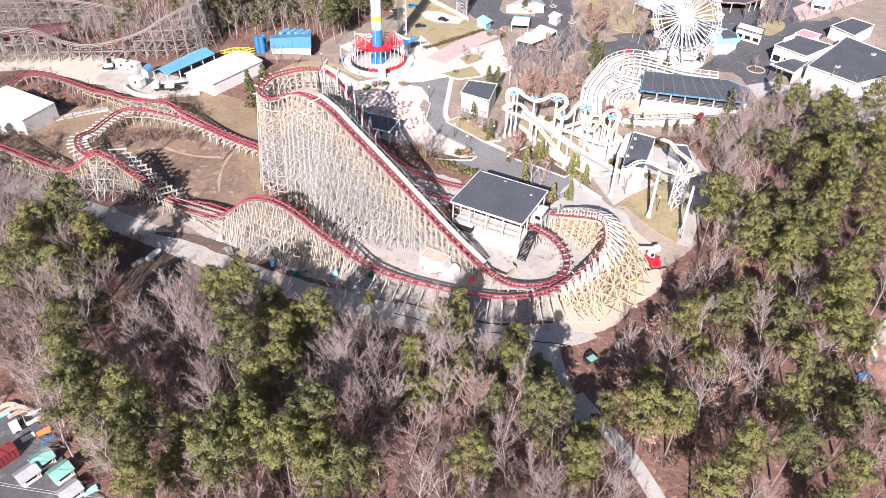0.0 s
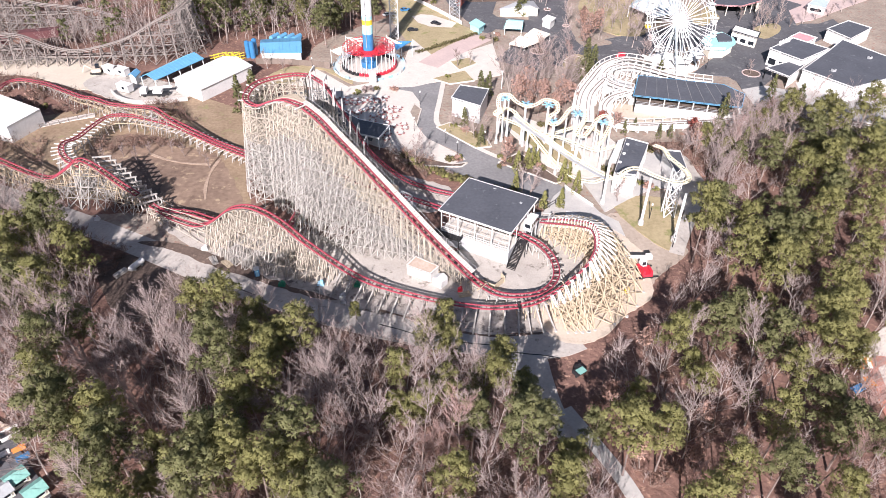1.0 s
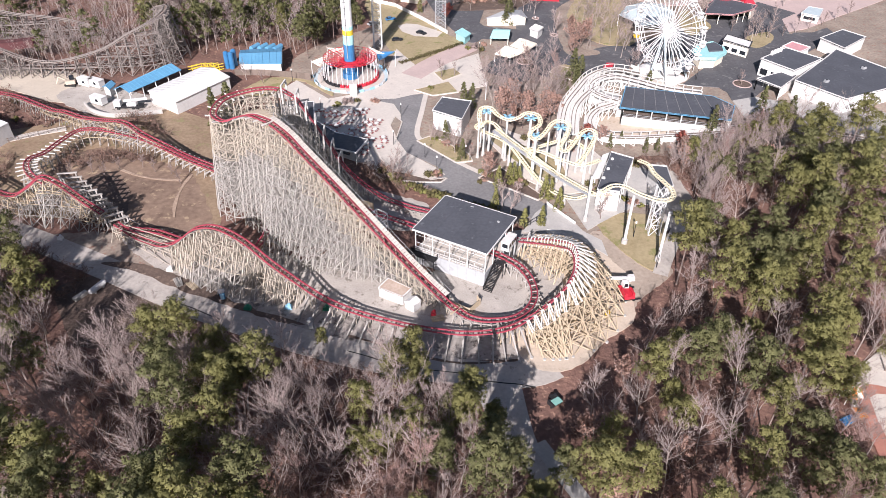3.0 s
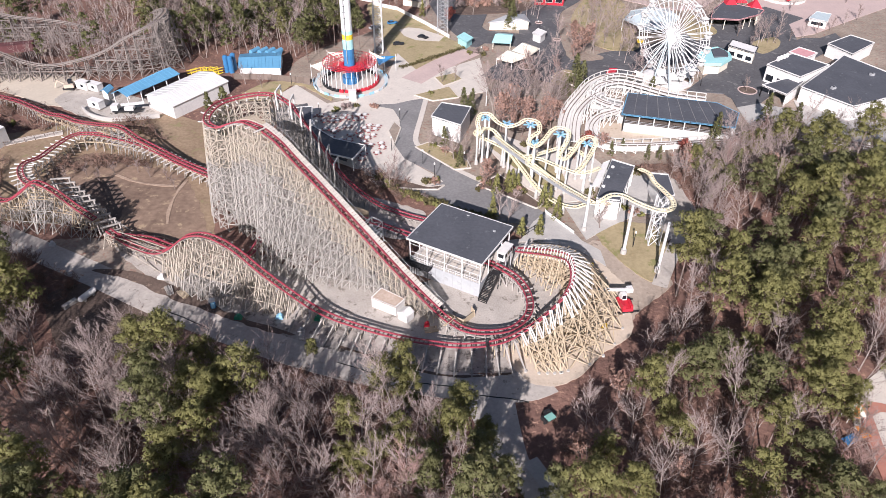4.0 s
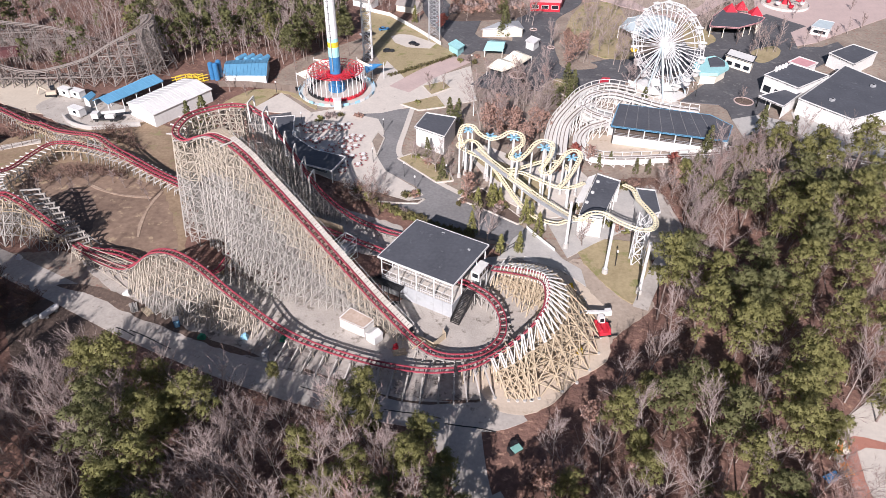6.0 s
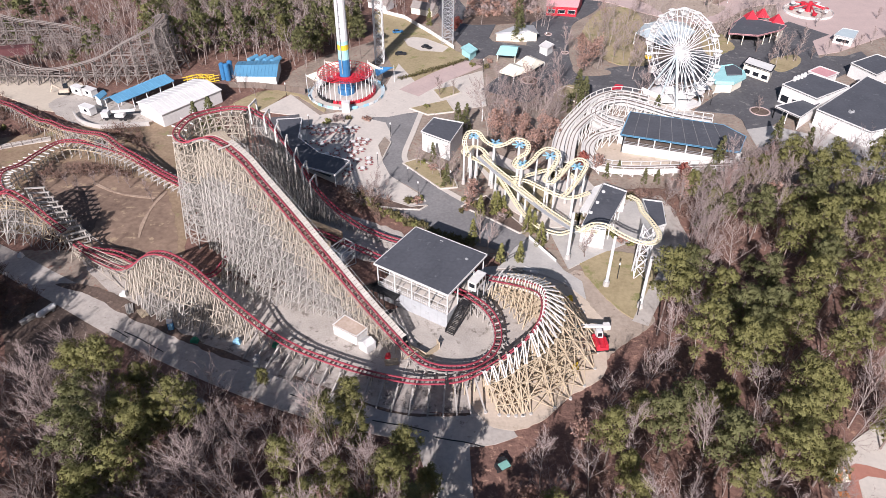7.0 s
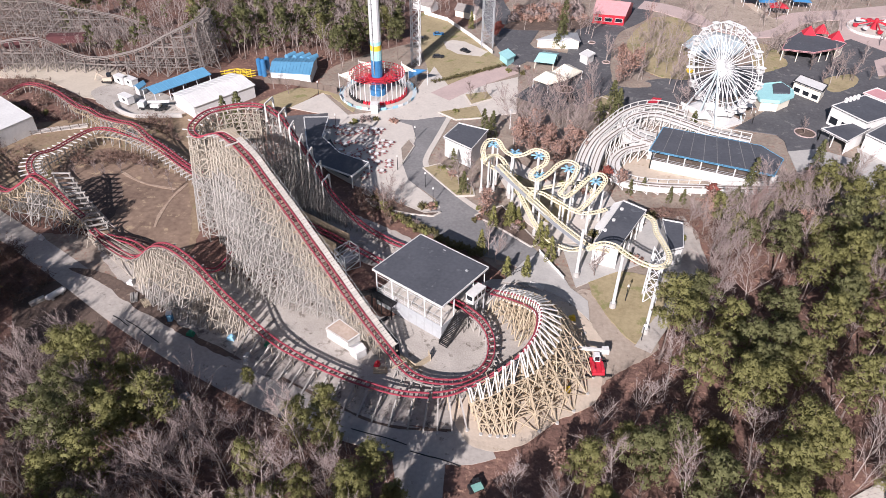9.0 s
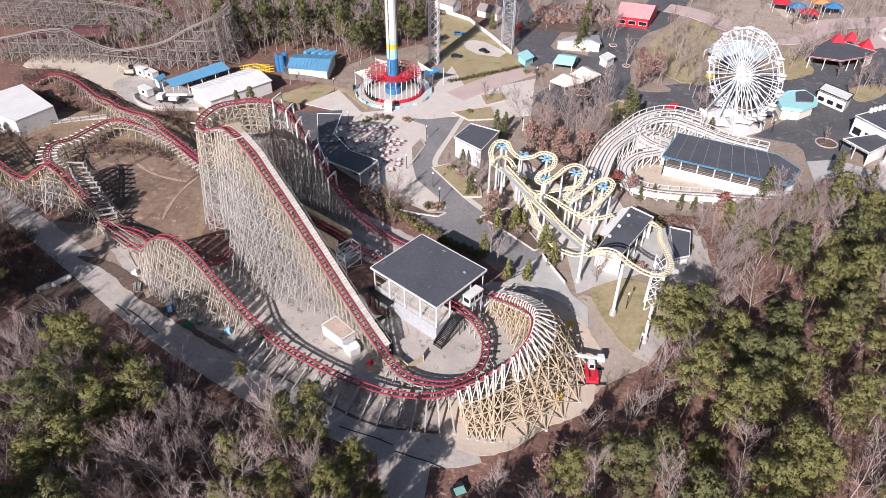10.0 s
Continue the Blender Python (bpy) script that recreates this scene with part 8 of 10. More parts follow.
la = radians(42)
def lv(x, y, z):
    return vq + Vector((x * math.cos(la) - y * math.sin(la), x * math.sin(la) + y * math.cos(la), z)) * 0.8
def lbox(name, x0, x1, y0, y1, z0, z1, m):
    ring = ((x0, y0), (x1, y0), (x1, y1), (x0, y1))
    return Geo().hexa([lv(x, y, z0) for x, y in ring], [lv(x, y, z1) for x, y in ring]).ob(name, m, lorry)
lbox("chassis", -3.4, 3.4, -0.5, 0.5, 0.6, 0.9, M_BLACK)
lbox("cab", -3.6, -1.7, -1.1, 1.1, 0.7, 2.6, M_WHITE)
lbox("windscreen", -3.64, -3.6, -0.9, 0.9, 1.7, 2.4, M_GLASS)
lbox("bed_floor", -0.4, 3.6, -1.15, 1.15, 1.0, 1.15, M_GREY)
for y in (-1.2, 1.1):
    lbox("bed_side", -0.4, 3.6, y, y + 0.1, 1.15, 2.2, M_WHITE)
lbox("bed_front", -0.5, -0.4, -1.2, 1.2, 1.15, 2.5, M_WHITE)
lbox("tailgate", 3.6, 3.7, -1.2, 1.2, 1.15, 2.2, M_WHITE)
lbox("tank_box", -1.6, -0.6, -1.1, 1.1, 0.7, 1.5, M_BLACK)
for x in (-2.6, 1.6, 2.8):
    for y in (-1.0, 1.0):
        Geo().tube(lv(x, y - 0.15, 0.5), lv(x, y + 0.15, 0.5), 0.4, n=12).ob("wheel", M_TYRE, lorry)
for q, m, lab in (((-72.4, 77.3), M_BLUE, "heap of blue plastic pipes"), ((-83.6, 82.8), M_PALEBLUE, "blue and white work machine"), ((-76.3, 77.8), M_WHITE, "white crate on the asphalt lot"), ((-60.4, 67.0), M_TURQ, "turquoise fibreglass figure base"), ((-74.0, 79.1), M_ORANGE, "rusty scrap heap on asphalt lot")):
    lumber_pile(q, 40, 9, 2.6, m, lab)
for k, q in enumerate([(-82.7, 84.2), (-80.7, 83.6), (-79.0, 82.9)]):
    p = thing("sewer_pipe", "tan plastic pipe bend lying on the ground", "pipe", at=(*q, 0), group="plastic pipes")
    pts = spline([(q[0] - 3, q[1] - 1, 0.4), (q[0] - 1, q[1] + 0.8, 0.5), (q[0] + 1, q[1] + 0.6, 0.4), (q[0] + 3, q[1] - 1.2, 0.4)], 0.5)
    Geo().sweep(frames_of(pts), 0.6, 0.6).ob("bend", M_SAND, p)
# telephone wires over the south lot
for dz in (0, 0.8):
    w = thing("overhead_wire", "thin pale overhead wire across the lot", "wire", at=(*(-71.4, 63.8), 0), group="overhead wires")
    g = Geo()
    a, b = Vector((*(-81.0, 64.7), 8 + dz)), Vector((*(-31.6, 59.1), 8 + dz))
    pts = [a.lerp(b, k / 24) - Vector((0, 0, 2.0 * math.sin(math.pi * k / 24))) for k in range(25)]
    for p, q in zip(pts, pts[1:]):
        g.tube(p, q, 0.035, n=4, caps=False)
    g.ob("cable", M_GREY, w)
# tent and slide at the south-east corner
tq2 = (89.7, 101.7)
tent = thing("striped_tent", "orange and cream striped peaked tent", "tent", at=(*tq2, 0))
for k in range(8):
    a, b = math.pi / 4 * k, math.pi / 4 * (k + 1)
    p = [(tq2[0] + 2.1 * math.cos(t), tq2[1] + 2.1 * math.sin(t)) for t in (a, b)]
    Geo().add([(*p[0], 2.2), (*p[1], 2.2), (*tq2, 4.4), (*p[0], 2.1), (*p[1], 2.1), (*tq2, 4.3)], [(0, 1, 2), (5, 4, 3), (0, 3, 4, 1)]).ob("roof_panel", M_ORANGE if k % 2 else M_CANVAS, tent)
    Geo().tube((*p[0], 0), (*p[0], 2.2), 0.07, n=6).ob("pole", M_WHITESTEEL, tent)
lumber_pile((87.1, 96.2), 30, 10, 3.0, M_BLUE, "blue playground panels at the wood's edge")
lumber_pile((90.3, 98.0), 100, 10, 3.0, M_ORANGE, "orange playground panels at the wood's edge")

# ---- far wooden coaster in the woods ----
far1, far1_fr = make_track("far_wooden_track", "weathered wooden coaster track dipping among trees", [(-182.0, 240.0, 7), (-170.5, 242.0, 9.5), (-160.9, 244, 11.4), (-152.2, 246, 11.4), (-142.4, 247, 6.8), (-133.8, 247, 5.4), (-125.2, 248, 6.5), (-114.4, 250, 9.4), (-105.6, 252, 13.9), (-97.5, 255, 17.4), (-94.1, 260, 19.1), (-94.8, 266, 19.1), (-99.4, 274, 17.0), (-105.9, 282, 13.1)], rail_mat=M_FARWOOD, tie_mat=M_DARKWOOD, cap_mat=M_FARWOOD, most_ties=10)
ff = thing("far_framework", "weathered grey timber bents of a far wooden coaster", "coaster structure", at=(far1_fr[0][0].x, far1_fr[0][0].y, 0), group="coaster structures")
T = Timbers(ff, 20)
supports(T, far1_fr, 4, lambda h: 0.3 * h + 0.5, lambda h: 0.22 * h + 0.5, fresh=0, step=3.4, width=0.24, rows=30, lacing=True, low=M_FARWOOD, high=M_FARWOOD)
far2, far2_fr = make_track("far_hill_track", "weathered wooden coaster hill beyond trees", [(-205.0, 271.0, 25.0), (-191.1, 272, 21.7), (-171.0, 273, 16.6), (-157.4, 274, 13.1), (-147.2, 276, 11.3), (-137.1, 278, 9.0), (-125.2, 280, 4.5)], rail_mat=M_FARWOOD, tie_mat=M_DARKWOOD, cap_mat=M_FARWOOD, most_ties=10)
supports(T, far2_fr, 4, lambda h: 0.35 * h + 0.5, lambda h: 0.15 * h + 0.5, fresh=0, step=3.0, width=0.2, rows=30, lacing=True, low=M_FARWOOD, high=M_FARWOOD)
T.close()
tunnel = thing("track_tunnel", "maroon boarded tunnel over the far coaster track", "tunnel", at=(-152, 260, 0))
for a, b in (((-158.7, 258.0), (-145.7, 262.0)), ((-171.0, 249.5), (-161.3, 254.0))):
    a, b = Vector((*a, 0)), Vector((*b, 0))
    side = (b - a).cross(Vector((0, 0, 1))).normalized() * 1.6
    for sgn in (-1, 1):
        Geo().beam(a + side * sgn + Vector((0, 0, 6.4)), b + side * sgn + Vector((0, 0, 6.4)), 0.14, 2.6).ob("side_wall", M_TUNNEL, tunnel)
    Geo().beam(a + Vector((0, 0, 7.8)), b + Vector((0, 0, 7.8)), 3.6, 0.16).ob("roof", M_TUNNEL, tunnel)
    for k in range(5):
        c = a.lerp(b, k / 4)
        for sgn in (-1, 1):
            Geo().beam(c + side * sgn, c + side * sgn + Vector((0, 0, 5.2)), 0.24).ob("post", M_FARWOOD, tunnel)
ramp_wall = thing("ramp_wall", "curved pale concrete retaining wall in the works yard", "retaining wall", at=(-100.7, 215.7, 0))
Geo().sweep(frames_of(spline([(-112.5, 223.7, 0.7), (-107.9, 218.8, 0.7), (-100.7, 215.7, 0.7), (-93.7, 216.6, 0.7), (-83.9, 219.1, 0.7)], 1.0)), 0.4, 1.6).ob("wall_body", M_CONCRETE, ramp_wall)
bd = thing("bulldozer", "tan tracked excavator on a dirt lot", "excavator", at=(*(-123.7, 239.2), 0))
eq = (-123.7, 239.2)
for y in (-1.2, 1.2):
    Geo().box((eq[0], eq[1] + y, 0.45), (3.8, 0.7, 0.9)).ob("track_unit", M_TYRE, bd)
Geo().box((*eq, 1.5), (3.2, 2.4, 1.2), 15).ob("body", M_SAND, bd)
Geo().box((eq[0] + 0.4, eq[1] + 0.5, 2.7), (1.4, 1.2, 1.4), 15).ob("cab", M_GLASS, bd)
Geo().beam((eq[0] - 1.2, eq[1], 1.8), (eq[0] - 3.6, eq[1] - 0.4, 3.4), 0.4).beam((eq[0] - 3.6, eq[1] - 0.4, 3.4), (eq[0] - 5.0, eq[1] - 0.6, 0.8), 0.35).ob("arm", M_SAND, bd)
cq2 = (-96.7, 222.1)
ct = thing("crane_truck", "white crane lorry in the works yard", "lorry", at=(*cq2, 0))
Geo().box((cq2[0], cq2[1], 1.0), (9.0, 2.4, 0.6), 4).ob("chassis", M_BLACK, ct)
Geo().box((cq2[0] - 3.6, cq2[1] - 0.25, 1.9), (2.2, 2.4, 2.2), 4).ob("cab", M_WHITE, ct)
Geo().box((cq2[0] - 4.72, cq2[1] - 0.33, 2.3), (0.06, 2.0, 0.8), 4).ob("windscreen", M_GLASS, ct)
Geo().beam((cq2[0] - 1.5, cq2[1], 2.8), (cq2[0] + 6, cq2[1] + 0.8, 3.4), 0.7).ob("boom", M_WHITE, ct)
Geo().box((cq2[0] + 1, cq2[1] + 0.1, 1.8), (3.0, 2.3, 1.0), 4).ob("turret", M_WHITE, ct)
for x in (-3.4, 1.4, 2.8):
    for y in (-1.1, 1.1):
        Geo().tube((cq2[0] + x, cq2[1] + y - 0.15 + x * 0.07, 0.5), (cq2[0] + x, cq2[1] + y + 0.15 + x * 0.07, 0.5), 0.5, n=10).ob("wheel", M_TYRE, ct)


# ---- trees ----
def ball(rng, lift=0.0):
    d = Vector((rng.gauss(0, 1), rng.gauss(0, 1), rng.gauss(lift, 0.9)))
    return d.normalized() if d.length > 1e-3 else Vector((0, 0, 1))


def blade(g, root, tip, wide, n):
    """One leaf or bunch of needles, shaded by the crown's roundness n."""
    d = tip - root
    s = d.cross(n)
    if s.length < 1e-4:
        s = d.cross(Vector((0.3, 0.8, 0.2)))
    s = s.normalized() * wide / 2
    g.add([root - s, root + s, tip], [(0, 1, 2)])
    g.n.extend([tuple(n)] * 3)


def leaf_clump(g, rng, c, r, n, size, wide=0.3):
    """A loose ball of leaves."""
    for _ in range(n):
        d = ball(rng, 0.25)
        p = c + d * r * rng.uniform(0.35, 1.0)
        a = (ball(rng) + d * 0.5).normalized()
        s = size * rng.uniform(0.6, 1.25)
        blade(g, p - a * s * 0.5, p + a * s * 0.5, s * wide * 2.6, (d + a * 0.4 + Vector((0, 0, 0.2))).normalized())


def needle_clump(g, rng, c, r, tufts, size, flat_by=0.75):
    """A rounded mass of foliage: tufts of needles over a flattened ball."""
    for _ in range(tufts):
        d = ball(rng, 0.55)
        q = c + Vector((d.x, d.y, d.z * flat_by)) * r * rng.uniform(0.66, 1.0)
        s = size * rng.uniform(0.7, 1.3)
        for _ in range(4):
            e = (ball(rng) + d * 0.45).normalized()
            o = q + ball(rng) * rng.uniform(0.05, 0.42)
            blade(g, o - e * s * 0.4, o + e * s * 0.75, s * 0.66, (d * 0.9 + e * 0.14 + Vector((0, 0, 0.2))).normalized())


def pine_tree(seed, height, spread, mat, label, low=0.42, n=21, tufts=39, size=0.37):
    rng = random.Random(seed)
    t = thing("pine_tree", label, "tree", group="pine trees")
    tr, cr = Geo(), Geo()
    lean = Vector((rng.uniform(-0.6, 0.6), rng.uniform(-0.6, 0.6), 0))
    knots = [lean * (k / 5) ** 2 + Vector((0, 0, height * 0.95 * k / 5)) for k in range(6)]
    for k in range(5):
        tr.tube(knots[k], knots[k + 1], 0.22 * (1 - 0.16 * k), 0.22 * (1 - 0.16 * (k + 1)), 6, caps=False)
    heavy = rng.uniform(0, 6.283)
    for k in range(n):
        f = low + (1 - low) * (k + rng.random()) / n
        z = height * f
        shape = math.sin(math.pi * min(1, 0.28 + 0.68 * (f - low) / (1 - low))) ** 0.7
        a = 2.4 * k + rng.uniform(-0.6, 0.6)
        reach = spread * shape * rng.uniform(0.5, 1.0) * (1 + 0.25 * math.cos(a - heavy))
        base = lean * f * f + Vector((0, 0, z - reach * 0.2))
        tip = base + Vector((math.cos(a), math.sin(a), 0)) * reach + Vector((0, 0, reach * rng.uniform(0.05, 0.4)))
        tr.tube(base, tip, 0.06, 0.02, 3, caps=False)
        needle_clump(cr, rng, tip, rng.uniform(1.0, 1.75), round(tufts * rng.uniform(0.8, 1.3)), size)
        if reach > 2.0:
            needle_clump(cr, rng, base.lerp(tip, 0.5) + Vector((0, 0, 0.3)), rng.uniform(0.9, 1.3), round(tufts * 0.55), size)
    for _ in range(4):
        needle_clump(cr, rng, lean + Vector((rng.gauss(0, 0.8), rng.gauss(0, 0.8), height * rng.uniform(0.88, 0.99))), 1.0, tufts, size)
    tr.ob("trunk", M_BARK, t)
    cr.ob("crown", mat, t)
    return t


def bare_tree(seed, height, spread, label, bark, twig, leafmat=None, leaves=0, rich=1.0, fine=0.023):
    """A leading trunk with limbs that curve outwards and up into fine twigs."""
    rng = random.Random(seed)
    t = thing("bare_tree" if not leaves else "russet_tree", label, "tree", group="bare trees" if not leaves else "russet trees")
    tr, tw, lf = Geo(), Geo(), Geo()

    def away(d, wide):
        a = rng.uniform(0, 6.283)
        out = Vector((math.cos(a), math.sin(a), rng.uniform(-0.1, 0.5)))
        return (d + out * wide).normalized()

    def branch(p, d, length, r, depth):
        segs = 3 if depth == 1 else 2
        for k in range(segs):
            d = (d + Vector((rng.gauss(0, 0.1), rng.gauss(0, 0.1), 0.16 + rng.gauss(0, 0.06)))).normalized()
            q = p + d * length / segs
            r2 = max(0.02, r * (1 - 0.7 / segs))
            if depth == 1:
                tr.tube(p, q, r, r2, 3, caps=False)
            elif k == 0:
                tw.sliver(p, p + d * length, r)
            if depth == 1:
                for _ in range(round(rich * rng.uniform(1.8, 3.4))):
                    branch(p.lerp(q, rng.random()), away(d, 0.75), length * rng.uniform(0.28, 0.5) * (1.1 - 0.15 * k), max(0.028, r2 * 0.4), 2)
            else:
                for _ in range(round(rich * rng.uniform(5.5, 9.5))):
                    e = p.lerp(q, rng.random())
                    tip = e + away(d, 0.75) * rng.uniform(0.6, 1.6) * length / 2.4
                    tw.sliver(e, tip, fine)
                    if leaves and rng.random() < leaves:
                        leaf_clump(lf, rng, tip, 0.45, 3, 0.5)
            p, r = q, r2
        tw.sliver(p, p + d * length / segs * 0.6, r)

    p, d, r = Vector((0, 0, -0.1)), Vector((rng.gauss(0, 0.06), rng.gauss(0, 0.06), 1)).normalized(), 0.19
    n = 7
    for k in range(n):
        d = (d + Vector((rng.gauss(0, 0.07), rng.gauss(0, 0.07), 0.05))).normalized()
        q = p + d * height * 0.84 / n
        tr.tube(p, q, r, r * 0.8, 5, caps=False)
        f = (k + 0.5) / n
        if k > 1:
            for _ in range(2 if k < n - 1 else 4):
                side = away(d, 1.0)
                dd = (d * 0.85 + Vector((side.x, side.y, 0)).normalized() * spread * (1.1 - 0.6 * f)).normalized()
                branch(p.lerp(q, rng.random()), dd, height * (0.56 - 0.30 * f) * rng.uniform(0.8, 1.15), max(0.05, r * 0.45), 1)
        p, r = q, r * 0.8
    tr.ob("trunk", bark, t)
    tw.ob("crown", twig, t)
    if leaves:
        lf.ob("foliage", leafmat, t)
    return t


def cone_tree(seed, height, radius, mat, name, label):
    rng = random.Random(seed)
    t = thing(name, label, "tree", group="conifers")
    Geo().tube((0, 0, -0.1), (0, 0, height * 0.8), 0.14, 0.04, 6).ob("trunk", M_BARK, t)
    cr = Geo()
    for k in range(70):
        f = k / 70
        r = radius * (1 - f) ** 0.8 * rng.uniform(0.75, 1.05)
        a = rng.uniform(0, 6.283)
        leaf_clump(cr, rng, Vector((math.cos(a) * r * 0.7, math.sin(a) * r * 0.7, 0.4 + height * 0.96 * f)), 0.32 + 0.3 * (1 - f) * radius / 1.5, 14, 0.42)
    cr.ob("crown", mat, t)
    return t


def shrub(seed, radius, mat, label):
    rng = random.Random(seed)
    t = thing("shrub", label, "shrub", group="shrubs")
    st_, lf = Geo(), Geo()
    for k in range(9):
        a, e = rng.uniform(0, 6.283), rng.uniform(0.3, 1.2)
        tip = Vector((math.cos(a) * math.cos(e), math.sin(a) * math.cos(e), math.sin(e))) * radius
        st_.tube((0, 0, -0.05), tip * 0.8, 0.05, 0.02, 3, caps=False)
        for _ in range(3):
            leaf_clump(lf, rng, tip * rng.uniform(0.5, 0.9), radius * 0.36, 16, 0.34)
    st_.ob("stem", M_BARK, t)
    lf.ob("crown", mat, t)
    return t


PINES = [pine_tree(11 + k, h, s, m, lab, low=lo) for k, (h, s, m, lab, lo) in enumerate((
    (20, 4.1, M_PINE, "tall pine with an open yellow-green crown", 0.5),
    (18, 3.7, M_PINE, "pine with an uneven yellow-green crown", 0.46),
    (21, 4.2, M_PINEDARK, "tall pine with a broad dark green crown", 0.52),
    (16, 3.8, M_PINEDARK, "pine with a dense dark green crown", 0.38),
    (19, 3.6, M_PINE, "slender pine with an olive green crown", 0.48),
    (13, 3.2, M_PINE, "young pine with a low olive crown", 0.3)))]
BARES = [bare_tree(31 + k, h, s, lab, b, w, rich=0.85) for k, (h, s, b, w, lab) in enumerate((
    (18, 1.2, M_PALEBARK, M_TWIG, "leafless tree with pale grey branches"),
    (16, 1.3, M_PALEBARK, M_TWIG, "leafless tree with grey-brown twigs"),
    (20, 0.8, M_PALEBARK, M_TWIG, "tall leafless tree with pale trunk"),
    (14, 1.4, M_PALEBARK, M_TWIG, "leafless spreading tree with fine twigs"),
    (17, 0.7, M_BARK, M_REDTWIG, "slim leafless tree with reddish twigs"),
    (15, 1.1, M_PALEBARK, M_TWIG, "leafless tree with forked pale limbs")))]
RUSSETS = [bare_tree(51, 9, 1.0, "tree still holding withered russet leaves", M_BARK, M_TWIG, M_BEECH, 0.2, 0.9), bare_tree(52, 7, 1.0, "small tree with dull red leaves", M_BARK, M_TWIG, M_REDLEAF, 0.6, 0.8)]
SAPLINGS = [bare_tree(61, 6, 1.1, "small leafless ornamental tree in park", M_BARK, M_TWIG, rich=0.7), bare_tree(62, 7.5, 1.0, "leafless young tree with pale bark", M_PALEBARK, M_TWIG, rich=0.7)]
CONES = [cone_tree(71, 5.5, 1.5, M_CEDAR, "conifer", "small pointed yellow-green conifer"), cone_tree(72, 7.0, 1.9, M_CEDAR, "conifer", "broad pointed olive green conifer"), cone_tree(73, 8.0, 2.2, M_PINEDARK, "conifer", "dark green cedar with pointed crown")]
SHRUBS = [shrub(81, 1.5, M_SHRUB, "low rounded olive shrub"), shrub(82, 1.4, M_BEECH, "low russet brown shrub"), shrub(83, 1.3, M_CEDAR, "low rounded yellow-green shrub"), shrub(84, 1.7, M_TWIG, "leafless grey-brown twiggy shrub")]
USED = set()
TREE_RNG = random.Random(5)


def plant(p, x, y, scale=1.0, turn=None):
    turn = TREE_RNG.uniform(0, 360) if turn is None else turn
    m = pose(x, y, 0, TREE_RNG.uniform(-3, 3), TREE_RNG.uniform(-3, 3), turn) @ Matrix.Diagonal((scale, scale, scale * TREE_RNG.uniform(0.92, 1.08), 1))
    if p.name not in USED:
        USED.add(p.name)
        p.matrix_basis = m
        return p
    q = copy_thing(p, Matrix.Identity(4))
    q.matrix_basis = m
    return q


PLANTED = []
CLEARING = [(-86, 138), (-56, 131), (-51, 117), (-56, 109), (-66, 107), (-80, 117)]


def free(x, y, gap, margin=1.5):
    if any((x - a) ** 2 + (y - b) ** 2 < gap * gap for a, b in PLANTED):
        return False
    if any(inside(x, y, q) for q in PADS) or inside(x, y, CLEARING):
        return False
    return not any((x - a) ** 2 + (y - b) ** 2 < (w + margin) ** 2 for a, b, w in ROADS)


# pines that stand out in the southern wood and the eastern wood
STAND_OUT = [(-90.9, 116.9), (-84.5, 108.6), (-88.7, 107.6), (-79.9, 111.5), (-76.0, 116.4), (-70.9, 101.1), (-72.5, 94.7), (-71.0, 88.7), (-65.5, 83.3), (-60.9, 77.0), (-60.3, 72.2), (-47.6, 106.0), (-41.0, 102.7), (-42.0, 97.8), (-36.1, 106.3), (-30.4, 100.5), (-34.9, 95.6), (-30.0, 92.7), (-24.5, 98.2), (-36.3, 87.4), (-32.6, 80.1), (-29.4, 84.2), (-53.2, 77.2), (-56.4, 70.6), (-50.1, 71.3), (-50.8, 65.8), (-45.0, 72.5), (-39.0, 68.2), (-43.7, 65.9), (-36.1, 74.5), (-32.9, 69.4), (-22.3, 71.9), (-17.8, 66.4), (-29.0, 68.4), (-24.8, 65.2), (-13.8, 62.9), (-18.7, 60.3), (-34.6, 62.0), (-45.2, 59.8)]
STAND_OUT += [(4.7, 96.6), (-0.2, 94.9), (-4.7, 86.1), (-5.9, 80.7), (-1.9, 78.3), (4.0, 84.9), (1.0, 81.6), (10.3, 87.9), (13.1, 83.8), (7.8, 78.5), (15.0, 81.9), (8.6, 74.3), (17.6, 78.7), (21.3, 77.0), (16.1, 72.7), (24.6, 72.9), (22.8, 67.3), (38.8, 85.8), (40.7, 81.2), (35.5, 75.5), (39.7, 73.2), (56.0, 109.6), (52.7, 96.2), (5.6, 65.9), (29.9, 79.0)]
STAND_OUT += [(64.3, 135.7), (70.8, 145.8), (77.5, 142.6), (78.9, 133.8), (68.3, 123.0), (80.4, 122.0), (71.6, 112.0), (75.2, 109.6), (55.6, 104.7), (63.9, 108.5), (85.8, 132.3), (90.6, 132.5), (87.7, 127.2), (95.4, 123.1), (83.5, 108.5), (98.8, 126.6), (68.5, 100.3), (73.2, 100.1), (88.6, 146.6), (95.0, 141.0), (95.7, 157.3), (102.0, 161.6), (107.3, 167.2), (102.4, 152.5), (93.0, 171.2), (107.0, 177.8), (95.4, 132.5), (98.4, 147.9), (75.8, 130.9), (104.5, 140.7)]
STAND_OUT += [(111.9, 187.5), (117.1, 185.9), (128.0, 190.5), (114.3, 174.5), (121.1, 171.2), (93.9, 171.7), (106.7, 167.1), (115.2, 165.9), (120.2, 182.4)]
